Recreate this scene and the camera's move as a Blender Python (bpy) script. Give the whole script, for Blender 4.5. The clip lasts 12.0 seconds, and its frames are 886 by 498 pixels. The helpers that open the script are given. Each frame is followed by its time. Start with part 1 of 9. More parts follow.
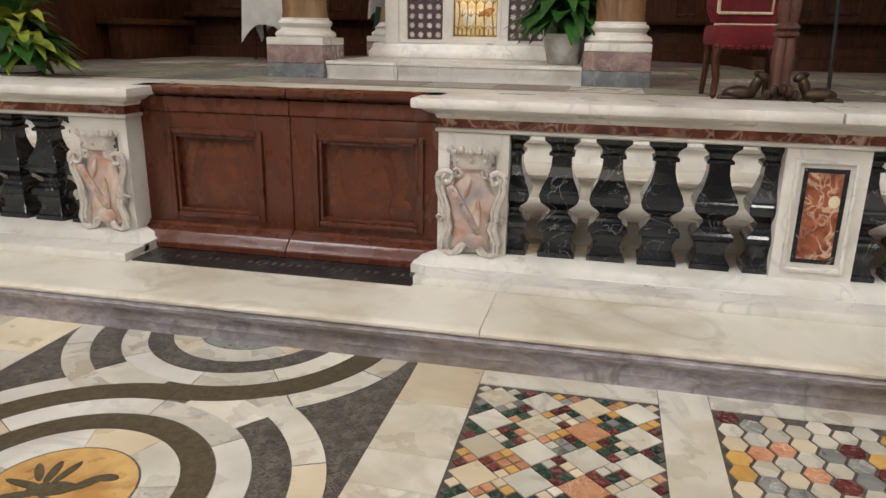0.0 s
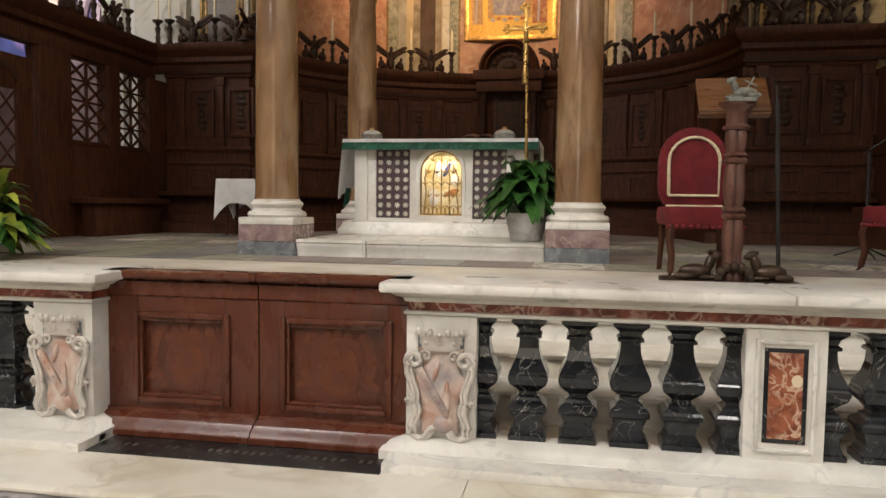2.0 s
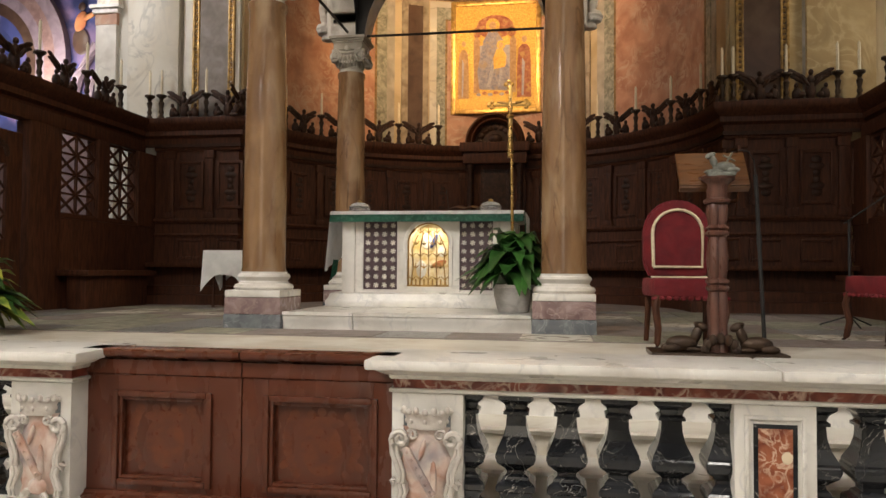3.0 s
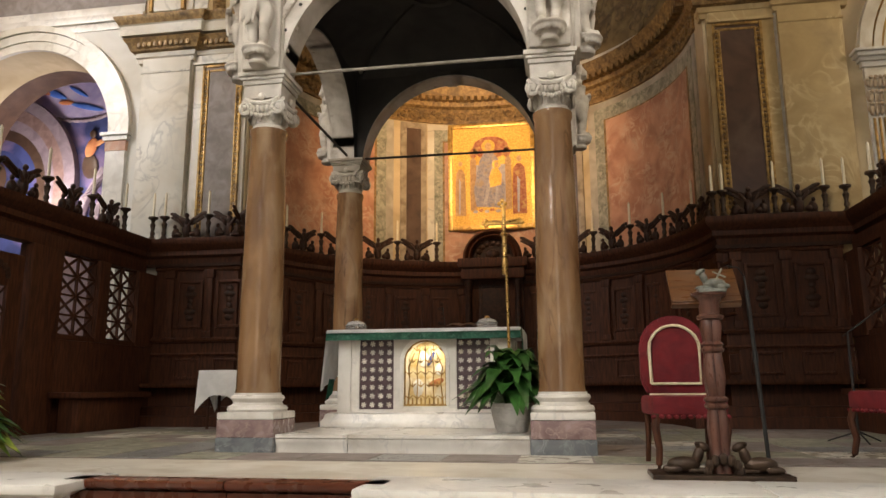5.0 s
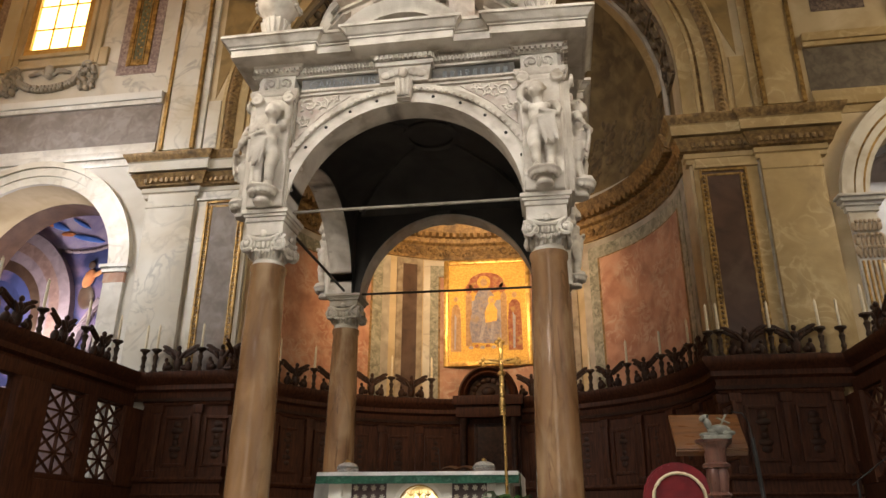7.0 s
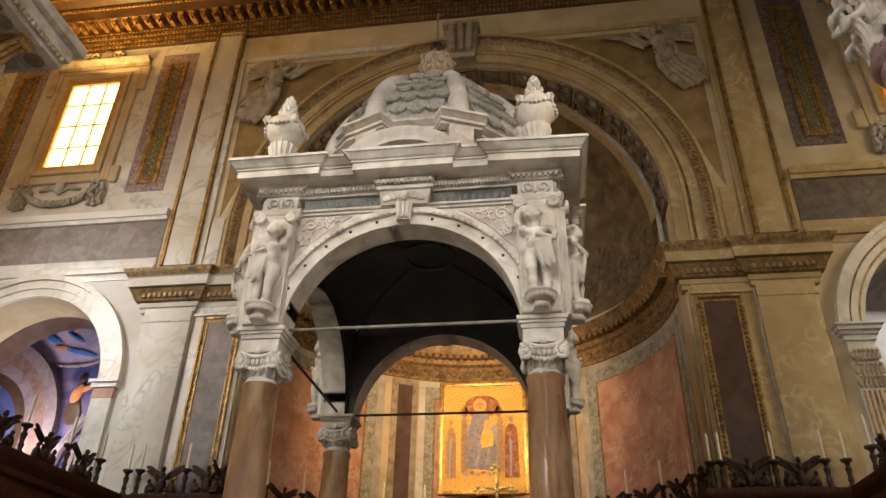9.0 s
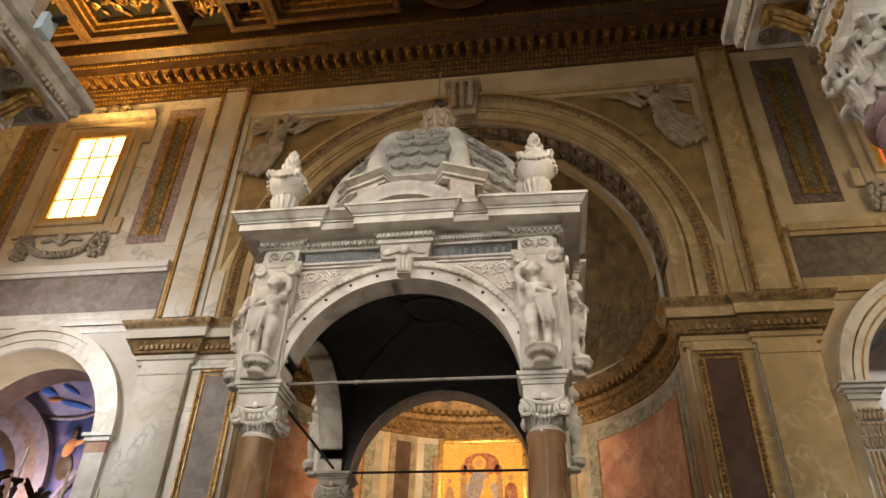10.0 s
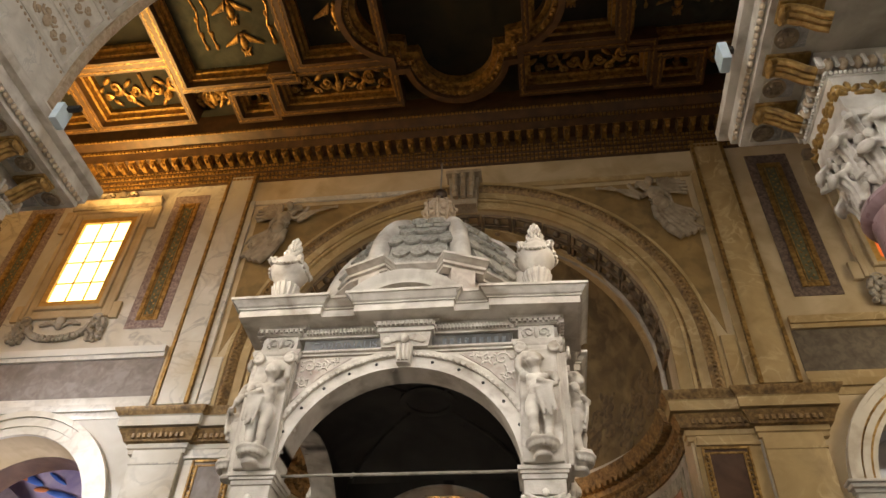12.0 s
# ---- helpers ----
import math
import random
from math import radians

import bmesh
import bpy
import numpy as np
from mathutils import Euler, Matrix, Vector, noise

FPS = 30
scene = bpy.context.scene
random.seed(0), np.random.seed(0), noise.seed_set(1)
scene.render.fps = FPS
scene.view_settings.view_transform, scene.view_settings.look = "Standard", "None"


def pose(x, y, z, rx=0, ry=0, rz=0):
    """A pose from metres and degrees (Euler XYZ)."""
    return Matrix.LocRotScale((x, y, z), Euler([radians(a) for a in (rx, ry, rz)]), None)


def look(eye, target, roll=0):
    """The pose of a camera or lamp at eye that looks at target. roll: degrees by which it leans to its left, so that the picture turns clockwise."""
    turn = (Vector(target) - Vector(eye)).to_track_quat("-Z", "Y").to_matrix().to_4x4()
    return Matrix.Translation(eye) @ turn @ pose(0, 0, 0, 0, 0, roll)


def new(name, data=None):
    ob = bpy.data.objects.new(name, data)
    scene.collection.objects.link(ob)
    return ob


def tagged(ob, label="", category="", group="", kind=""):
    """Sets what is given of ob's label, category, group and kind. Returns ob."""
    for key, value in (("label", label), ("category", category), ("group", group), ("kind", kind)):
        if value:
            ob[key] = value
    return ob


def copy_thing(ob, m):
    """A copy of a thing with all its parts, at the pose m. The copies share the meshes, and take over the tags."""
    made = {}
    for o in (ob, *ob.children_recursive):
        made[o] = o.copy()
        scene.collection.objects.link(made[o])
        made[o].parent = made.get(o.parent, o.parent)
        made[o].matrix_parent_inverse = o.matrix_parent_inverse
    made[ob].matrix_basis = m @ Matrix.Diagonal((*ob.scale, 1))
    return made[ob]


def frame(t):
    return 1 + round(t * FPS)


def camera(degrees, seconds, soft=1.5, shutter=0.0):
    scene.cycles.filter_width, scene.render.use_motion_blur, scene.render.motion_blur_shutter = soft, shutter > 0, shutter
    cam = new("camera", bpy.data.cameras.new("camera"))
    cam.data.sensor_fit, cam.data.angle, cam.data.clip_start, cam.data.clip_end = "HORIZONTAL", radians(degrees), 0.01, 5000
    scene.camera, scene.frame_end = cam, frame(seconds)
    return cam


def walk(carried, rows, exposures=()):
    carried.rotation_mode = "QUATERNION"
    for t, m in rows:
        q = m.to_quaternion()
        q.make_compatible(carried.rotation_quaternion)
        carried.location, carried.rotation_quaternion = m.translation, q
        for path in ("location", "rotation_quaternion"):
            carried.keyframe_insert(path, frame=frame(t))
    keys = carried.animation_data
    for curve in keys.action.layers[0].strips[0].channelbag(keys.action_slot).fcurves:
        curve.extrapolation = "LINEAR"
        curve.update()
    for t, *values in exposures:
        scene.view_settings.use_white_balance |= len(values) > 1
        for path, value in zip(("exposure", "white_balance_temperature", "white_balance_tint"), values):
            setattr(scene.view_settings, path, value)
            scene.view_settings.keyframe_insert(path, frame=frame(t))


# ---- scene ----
cam = camera(63.0, 12.0)
PATH = [
    (0, (1.931, -3.153, 1.265), (1.515, -1.284, 0.686), 0.9),
    (0.5, (1.926, -3.161, 1.286), (1.521, -1.254, 0.84), 0.9),
    (1, (1.925, -3.164, 1.302), (1.536, -1.23, 0.973), 0.9),
    (1.5, (1.926, -3.16, 1.317), (1.555, -1.207, 1.093), 0.8),
    (2, (1.927, -3.16, 1.334), (1.576, -1.195, 1.209), 0.7),
    (2.5, (1.93, -3.162, 1.351), (1.596, -1.191, 1.323), 0.6),
    (3, (1.942, -3.166, 1.371), (1.62, -1.193, 1.434), 0.4),
    (3.1, (1.944, -3.165, 1.373), (1.625, -1.192, 1.452), 0.2),
    (3.2, (1.944, -3.163, 1.374), (1.625, -1.191, 1.472), 0.4),
    (4.8, (2.007, -3.166, 1.406), (1.684, -1.222, 1.749), -0.2),
    (5, (2.004, -3.178, 1.407), (1.683, -1.24, 1.782), -0.3),
    (5.5, (2.0, -3.184, 1.425), (1.683, -1.264, 1.888), -0.4),
    (6, (1.989, -3.178, 1.439), (1.681, -1.281, 1.993), -0.3),
    (6.2, (1.985, -3.182, 1.443), (1.68, -1.296, 2.034), -0.1),
    (6.5, (1.979, -3.185, 1.449), (1.681, -1.315, 2.093), -0.0),
    (7, (1.973, -3.19, 1.455), (1.684, -1.35, 2.182), 0.3),
    (7.5, (1.977, -3.2, 1.459), (1.694, -1.392, 2.266), 0.7),
    (7.7, (1.971, -3.21, 1.458), (1.692, -1.415, 2.296), 0.8),
    (9.5, (1.985, -3.212, 1.448), (1.724, -1.555, 2.538), 1.7),
    (10, (1.982, -3.217, 1.449), (1.725, -1.601, 2.599), 2.0),
    (10.5, (1.983, -3.219, 1.448), (1.729, -1.643, 2.654), 2.2),
    (11, (1.982, -3.233, 1.45), (1.73, -1.696, 2.704), 2.5),
    (11.5, (1.972, -3.235, 1.453), (1.725, -1.734, 2.752), 2.7),
    (12, (1.976, -3.234, 1.449), (1.733, -1.769, 2.788), 2.9),
]
walk(cam, [(t, look(eye, target, roll)) for t, eye, target, roll in PATH], [(0.0, 0.04, 6600, 10), (2.0, 0.1, 6850, 10), (5.0, 0.1, 7000, 10), (7.0, 0.06, 7000, 10), (9.5, -0.02, 6900, 10), (12.0, 0.12, 6850, 10)])

# ---- world and lamps ----
AX = 0.48
world = bpy.data.worlds.new("sky")
scene.world = world
world.use_nodes = True
wn = world.node_tree
sky = wn.nodes.new("ShaderNodeTexSky")
sky.sky_type, sky.sun_disc = "NISHITA", False
sky.sun_elevation, sky.sun_rotation = radians(35), radians(-60)
wn.links.new(sky.outputs[0], wn.nodes["Background"].inputs[0])
wn.nodes["Background"].inputs[1].default_value = 0.08


def area(name, eye, target, w, h, watts, color, spread=180):
    la = bpy.data.lights.new(name, "AREA")
    la.shape, la.size, la.size_y, la.energy, la.color = "RECTANGLE", w, h, watts, color
    ob = new(name, la)
    la.spread = radians(spread)
    ob.matrix_basis = look(eye, target)
    return ob


def spot(name, eye, target, angle, watts, color, radius=0.08, blend=0.6):
    la = bpy.data.lights.new(name, "SPOT")
    la.spot_size, la.spot_blend, la.energy, la.color, la.shadow_soft_size = radians(angle), blend, watts, color, radius
    ob = new(name, la)
    ob.matrix_basis = look(eye, target)
    return ob


# daylight through the nave's high windows, behind and beside the visitor
area("nave_window_light", (-4.55, -5.5, 9.5), (2.5, -1.0, 0.5), 2.6, 4.0, 450, (0.98, 0.97, 0.95), 115)
area("nave_window_light", (-4.55, -10.5, 9.5), (3.2, -0.5, 4.0), 2.6, 4.0, 390, (0.98, 0.97, 0.95), 115)
area("nave_window_light", (5.55, -6.5, 9.5), (-1.5, 1.2, 4.0), 2.6, 4.0, 350, (0.99, 0.97, 0.95), 115)
# no door here: a warm unseen fill added at the nave's end
area("nave_door_light", (0.5, -19.3, 5.0), (0.5, 4.0, 3.0), 5.0, 7.0, 200, (1.0, 0.92, 0.80))
# floodlights on the ledges of the nave arch
spot("ledge_floodlight", (-2.85, 1.75, 8.35), (-0.2, 5.0, 4.4), 84, 275, (1.0, 0.84, 0.66))
spot("ledge_floodlight", (3.81, 1.75, 8.35), (1.2, 5.0, 4.4), 84, 185, (1.0, 0.84, 0.66))
# unseen warm spot added behind the canopy's cornice, aimed at the apse mosaic
spot("mosaic_lamp", (0.2, 7.15, 7.0), (0.1, 13.0, 6.0), 92, 1900, (1.0, 0.66, 0.36), 0.15, 0.8)
# unseen fill lamps added to brighten the side chapels
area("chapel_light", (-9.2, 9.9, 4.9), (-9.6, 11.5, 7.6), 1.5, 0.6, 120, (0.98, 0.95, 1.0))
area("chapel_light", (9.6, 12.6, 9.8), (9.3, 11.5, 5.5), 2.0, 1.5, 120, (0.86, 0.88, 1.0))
# transept: the sunlit window's glow, then two added fills without windows
area("transept_window_light", (-8.45, 7.3, 12.9), (-8.0, 4.6, 15.6), 1.3, 2.5, 620, (1.0, 0.60, 0.20))
# unseen fill hung in mid-air to whiten the left wall
area("transept_window_light", (-9.6, 3.4, 9.3), (-4.6, 8.6, 6.6), 1.6, 2.6, 155, (0.97, 0.97, 1.0), 110)
# unseen fill added for the right wall, away from its window
area("transept_window_light", (12.8, 5.0, 10.0), (4.0, 7.5, 5.0), 2.0, 3.4, 170, (1.0, 0.84, 0.6), 120)
# unseen strip lamp added inside the altar's reliquary niche for its glow
area("reliquary_light", (0.49, 4.86, 1.86), (0.49, 4.97, 1.3), 0.3, 0.05, 2.2, (1.0, 0.86, 0.6))

# ---- materials ----


def mat(name, c1, c2, scale=3.0, rough=0.5, metal=0.0, bump=0.15, fine=60.0, vein=None, vein_scale=2.0, vein_width=0.03,
        stain=None, stain_scale=0.7, grain=None, spec=0.5, random_tone=0.0, lo=0.35, hi=0.65):
    """A surface: two tones at a broad scale, veins, stains and fine relief."""
    m = bpy.data.materials.new(name)
    m.use_nodes = True
    t = m.node_tree
    b = t.nodes["Principled BSDF"]
    b.inputs["Roughness"].default_value, b.inputs["Metallic"].default_value = rough, metal
    b.inputs["Specular IOR Level"].default_value = spec

    def node(kind, **kw):
        n = t.nodes.new(kind)
        for k, v in kw.items():
            n.inputs[k.replace("_", " ")].default_value = v
        return n

    tc, oi = node("ShaderNodeTexCoord"), node("ShaderNodeObjectInfo")
    off = node("ShaderNodeVectorMath")
    off.operation = "MULTIPLY_ADD"
    off.inputs[1].default_value = (13, 7, 5)
    t.links.new(oi.outputs["Random"], off.inputs[0])
    t.links.new(tc.outputs["Object"], off.inputs[2])
    vec = off.outputs[0]
    if grain:
        mp = node("ShaderNodeMapping")
        mp.inputs["Scale"].default_value = grain
        t.links.new(vec, mp.inputs["Vector"])
        vec = mp.outputs[0]

    def noisy(s, detail=5.0, distort=0.0):
        n = node("ShaderNodeTexNoise", Scale=s, Detail=detail, Distortion=distort)
        t.links.new(vec, n.inputs["Vector"])
        return n.outputs["Fac"]

    def ramp(src, stops):
        r = node("ShaderNodeValToRGB")
        while len(r.color_ramp.elements) < len(stops):
            r.color_ramp.elements.new(0.5)
        for e, (p, c) in zip(r.color_ramp.elements, stops):
            e.position, e.color = p, (*c, 1)
        t.links.new(src, r.inputs[0])
        return r.outputs["Color"]

    def mix(fac, a, bb, mode="MIX"):
        n = t.nodes.new("ShaderNodeMix")
        n.data_type, n.blend_type = "RGBA", mode
        for sock, val in ((n.inputs[0], fac), (n.inputs[6], a), (n.inputs[7], bb)):
            if hasattr(val, "links"):
                t.links.new(val, sock)
            else:
                sock.default_value = val if isinstance(val, float) else (*val, 1)
        return n.outputs[2]

    col = ramp(noisy(scale, 6.0, 0.6), [(lo, c1), (hi, c2)])
    if vein:
        w = vein_width
        f = ramp(noisy(vein_scale, 7.0, 1.4), [(0.5 - w, (0, 0, 0)), (0.5, (1, 1, 1)), (0.5 + w, (0, 0, 0))])
        f2 = ramp(noisy(vein_scale * 0.6, 3.0), [(0.4, (0, 0, 0)), (0.6, (1, 1, 1))])
        col = mix(mix(1.0, f, f2, "MULTIPLY"), col, vein)
    if stain:
        col = mix(ramp(noisy(stain_scale, 8.0, 0.4), [(0.5, (0, 0, 0)), (0.72, (0.8, 0.8, 0.8))]), col, stain)
    if random_tone:
        v = node("ShaderNodeMapRange")
        v.inputs["To Min"].default_value, v.inputs["To Max"].default_value = 1 - random_tone, 1 + random_tone * 0.6
        t.links.new(oi.outputs["Random"], v.inputs["Value"])
        sc = node("ShaderNodeVectorMath")
        sc.operation = "SCALE"
        t.links.new(col, sc.inputs[0])
        t.links.new(v.outputs[0], sc.inputs["Scale"])
        col = sc.outputs[0]
    t.links.new(col, b.inputs["Base Color"])
    fn = noisy(fine, 4.0)
    rr = node("ShaderNodeMapRange")
    rr.inputs["To Min"].default_value, rr.inputs["To Max"].default_value = max(rough - 0.12, 0.03), min(rough + 0.14, 1)
    t.links.new(noisy(scale * 2.3, 5.0), rr.inputs["Value"])
    t.links.new(rr.outputs[0], b.inputs["Roughness"])
    if bump:
        bp = node("ShaderNodeBump", Strength=bump, Distance=0.01)
        t.links.new(fn, bp.inputs["Height"])
        t.links.new(bp.outputs[0], b.inputs["Normal"])
    return m


WHITE = mat("white_marble", (0.60, 0.57, 0.52), (0.76, 0.73, 0.68), 2.2, 0.3, vein=(0.54, 0.52, 0.50), vein_scale=2.4, vein_width=0.03, stain=(0.50, 0.46, 0.41), stain_scale=3.2, bump=0.08)
CARVED = mat("worn_carved_marble", (0.46, 0.41, 0.37), (0.64, 0.60, 0.55), 9.0, 0.45, stain=(0.30, 0.24, 0.20), stain_scale=9.0, bump=0.25)
CREAM = mat("worn_cream_marble", (0.62, 0.57, 0.48), (0.74, 0.70, 0.62), 1.6, 0.33, vein=(0.54, 0.48, 0.40), vein_scale=1.6, vein_width=0.05, stain=(0.46, 0.39, 0.29), stain_scale=2.6, bump=0.06)
RISER = mat("grey_worn_marble", (0.27, 0.245, 0.275), (0.46, 0.42, 0.45), 14.0, 0.55, vein=(0.22, 0.2, 0.2), stain=(0.20, 0.15, 0.11), stain_scale=1.8, bump=0.5, grain=(1, 1, 1.6))
REDM = mat("red_marble", (0.11, 0.022, 0.015), (0.26, 0.065, 0.04), 11.0, 0.2, vein=(0.56, 0.37, 0.29), vein_scale=9.0, vein_width=0.06, bump=0.03)
ROSSO = mat("rosso_marble", (0.15, 0.036, 0.020), (0.33, 0.11, 0.055), 13.0, 0.22, vein=(0.60, 0.40, 0.29), vein_scale=12.0, vein_width=0.07, bump=0.03)
BLACK = mat("black_marble", (0.008, 0.009, 0.011), (0.02, 0.021, 0.024), 6.0, 0.07, vein=(0.34, 0.32, 0.29), vein_scale=5.0, vein_width=0.0045, bump=0.02)
WOOD = mat("dark_walnut", (0.032, 0.0098, 0.0048), (0.080, 0.0272, 0.012), 3.0, 0.55, bump=0.15, grain=(9, 9, 1.2), fine=30, spec=0.22)
WOODC = mat("carved_dark_walnut", (0.016, 0.006, 0.0032), (0.048, 0.018, 0.0085), 14.0, 0.55, bump=0.6, fine=45, spec=0.3)
SILLM = mat("black_sill_marble", (0.010, 0.010, 0.011), (0.022, 0.021, 0.021), 7.0, 0.22, stain=(0.04, 0.036, 0.033), stain_scale=6.0, bump=0.05)
SILLL = mat("worn_letter_filling", (0.045, 0.04, 0.036), (0.09, 0.08, 0.07), 20.0, 0.5, bump=0.1)
GATE = mat("mahogany", (0.072, 0.0185, 0.0088), (0.104, 0.027, 0.0125), 2.0, 0.27, bump=0.015, grain=(2.5, 3, 0.8), fine=30, lo=0.25, hi=0.75)
INLAY = mat("worn_inlay_wood", (0.075, 0.019, 0.009), (0.135, 0.035, 0.013), 14.0, 0.3, bump=0.05)
COLUMN = mat("brown_veined_marble", (0.125, 0.062, 0.029), (0.275, 0.155, 0.076), 2.6, 0.13, vein=(0.10, 0.05, 0.026), vein_scale=1.8, vein_width=0.03, stain=(0.33, 0.225, 0.135), stain_scale=3.0, bump=0.03, grain=(1.7, 1.7, 0.5), spec=0.6, lo=0.28, hi=0.72)
STONE = mat("pale_carved_stone", (0.44, 0.40, 0.35), (0.64, 0.60, 0.54), 3.0, 0.55, stain=(0.24, 0.195, 0.145), stain_scale=2.9, bump=0.35)
STONEG = mat("grey_carved_stone", (0.30, 0.27, 0.22), (0.46, 0.41, 0.34), 3.0, 0.6, stain=(0.2, 0.16, 0.11), bump=0.3)
DARKR = mat("dark_rib_plaster", (0.022, 0.020, 0.019), (0.045, 0.04, 0.036), 3.0, 0.8, bump=0.2)
DARKV = mat("dark_vault_plaster", (0.016, 0.015, 0.015), (0.038, 0.034, 0.031), 1.5, 0.8, bump=0.2)
SLATE = mat("grey_roof_tile", (0.33, 0.315, 0.275), (0.48, 0.455, 0.40), 6.0, 0.6, stain=(0.19, 0.175, 0.15), stain_scale=4.0, bump=0.4, random_tone=0.25)
GOLD = mat("gilding", (0.50, 0.29, 0.07), (0.75, 0.48, 0.16), 9.0, 0.33, metal=0.85, stain=(0.22, 0.12, 0.04), stain_scale=6.0, bump=0.35)
GOLDB = mat("browned_gilding", (0.15, 0.085, 0.03), (0.34, 0.215, 0.085), 14.0, 0.5, metal=0.25, stain=(0.06, 0.036, 0.018), stain_scale=5.0, bump=0.6, fine=40)
SPAND = mat("brown_ochre_field", (0.20, 0.125, 0.045), (0.32, 0.21, 0.08), 1.6, 0.6, stain=(0.13, 0.085, 0.035), stain_scale=2.5, bump=0.1)
# darker copy of GOLDD: the ceiling's dimness is put into the colour
GOLDC = mat("shaded_ceiling_gilding", (0.17, 0.09, 0.022), (0.44, 0.26, 0.075), 12.0, 0.4, metal=0.5, stain=(0.05, 0.028, 0.012), stain_scale=5.0, bump=0.6, fine=40)
GOLDD = mat("old_gilding", (0.22, 0.125, 0.035), (0.46, 0.29, 0.10), 12.0, 0.42, metal=0.55, stain=(0.08, 0.045, 0.02), stain_scale=5.0, bump=0.6, fine=40)
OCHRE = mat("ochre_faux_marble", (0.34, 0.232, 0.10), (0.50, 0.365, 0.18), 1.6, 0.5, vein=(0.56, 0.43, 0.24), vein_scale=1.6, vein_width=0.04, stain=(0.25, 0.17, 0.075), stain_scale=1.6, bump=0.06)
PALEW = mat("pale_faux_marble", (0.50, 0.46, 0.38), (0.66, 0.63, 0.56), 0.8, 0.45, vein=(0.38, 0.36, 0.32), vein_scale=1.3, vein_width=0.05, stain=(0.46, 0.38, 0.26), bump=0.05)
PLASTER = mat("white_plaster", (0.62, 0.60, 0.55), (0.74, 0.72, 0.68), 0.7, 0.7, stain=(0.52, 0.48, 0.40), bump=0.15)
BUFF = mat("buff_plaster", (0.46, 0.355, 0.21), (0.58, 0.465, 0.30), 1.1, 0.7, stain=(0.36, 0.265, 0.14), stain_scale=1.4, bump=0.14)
RELIEFM = mat("brownish_relief_stone", (0.26, 0.205, 0.14), (0.40, 0.33, 0.24), 4.0, 0.6, stain=(0.16, 0.115, 0.07), stain_scale=5.0, bump=0.3)
# GREYR and MOTTLE: darker copies whose colour carries the right half's dimmer light
GREYR = mat("shaded_brown_granite", (0.10, 0.078, 0.055), (0.17, 0.135, 0.095), 7.0, 0.6, stain=(0.07, 0.052, 0.036), stain_scale=3.0, bump=0.1)
MOTTLE = mat("shaded_mottled_strip", (0.075, 0.05, 0.042), (0.22, 0.165, 0.13), 16.0, 0.5, stain=(0.05, 0.034, 0.03), stain_scale=8.0, bump=0.06)
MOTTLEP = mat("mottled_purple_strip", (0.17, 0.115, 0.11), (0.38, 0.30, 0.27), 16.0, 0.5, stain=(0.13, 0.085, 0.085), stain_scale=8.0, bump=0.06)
GREENS = mat("dim_green_strip", (0.07, 0.075, 0.04), (0.17, 0.155, 0.085), 14.0, 0.5, stain=(0.05, 0.05, 0.03), stain_scale=7.0, bump=0.06)
GREYP = mat("grey_faux_granite", (0.20, 0.165, 0.15), (0.30, 0.26, 0.24), 5.0, 0.6, stain=(0.16, 0.13, 0.11), stain_scale=2.5, bump=0.1)
PURPLE = mat("purple_faux_porphyry", (0.20, 0.115, 0.10), (0.29, 0.18, 0.15), 7.0, 0.5, bump=0.06)
BROWNP = mat("dark_brown_panel", (0.06, 0.032, 0.022), (0.10, 0.055, 0.036), 3.0, 0.35, stain=(0.14, 0.09, 0.06), stain_scale=2.0, bump=0.04)
PINK = mat("pink_faux_marble", (0.38, 0.17, 0.105), (0.54, 0.29, 0.19), 2.2, 0.5, vein=(0.56, 0.38, 0.27), vein_scale=3.5, vein_width=0.08, stain=(0.25, 0.11, 0.07), stain_scale=2.0, bump=0.08)
GREENM = mat("mottled_green_marble", (0.20, 0.20, 0.15), (0.40, 0.38, 0.30), 9.0, 0.45, vein=(0.12, 0.13, 0.09), vein_scale=7.0, vein_width=0.07, bump=0.05)
FRESCO = mat("faded_brown_fresco", (0.095, 0.062, 0.026), (0.20, 0.135, 0.056), 1.8, 0.7, stain=(0.27, 0.19, 0.085), stain_scale=2.6, bump=0.15)
FRESCOD = mat("dark_fresco_paint", (0.085, 0.056, 0.026), (0.19, 0.125, 0.055), 6.0, 0.7, stain=(0.22, 0.15, 0.07), stain_scale=6.0, bump=0.2)
# for coffers and roundels: the undersides' shade is in this dark tone
SHADEF = mat("shaded_soffit_carving", (0.10, 0.068, 0.04), (0.22, 0.16, 0.10), 5.0, 0.6, stain=(0.3, 0.22, 0.13), stain_scale=4.0, bump=0.6)
BLUEF = mat("blue_ceiling_fresco", (0.025, 0.03, 0.10), (0.06, 0.075, 0.22), 1.6, 0.75, stain=(0.36, 0.22, 0.34), stain_scale=1.1, bump=0.08)
LILACF = mat("lilac_sky_fresco", (0.38, 0.31, 0.54), (0.64, 0.52, 0.66), 2.2, 0.75, stain=(0.42, 0.34, 0.60), stain_scale=1.6, bump=0.08)
BLUESTR = mat("bright_blue_fresco", (0.05, 0.13, 0.50), (0.10, 0.22, 0.62), 3.0, 0.75, bump=0.05)
MAUVE = mat("mauve_grisaille", (0.20, 0.145, 0.165), (0.33, 0.25, 0.27), 3.0, 0.7, stain=(0.24, 0.17, 0.2), stain_scale=3.0, bump=0.3)
ORANGEF = mat("orange_fresco", (0.55, 0.16, 0.06), (0.70, 0.30, 0.12), 3.0, 0.75, bump=0.05)
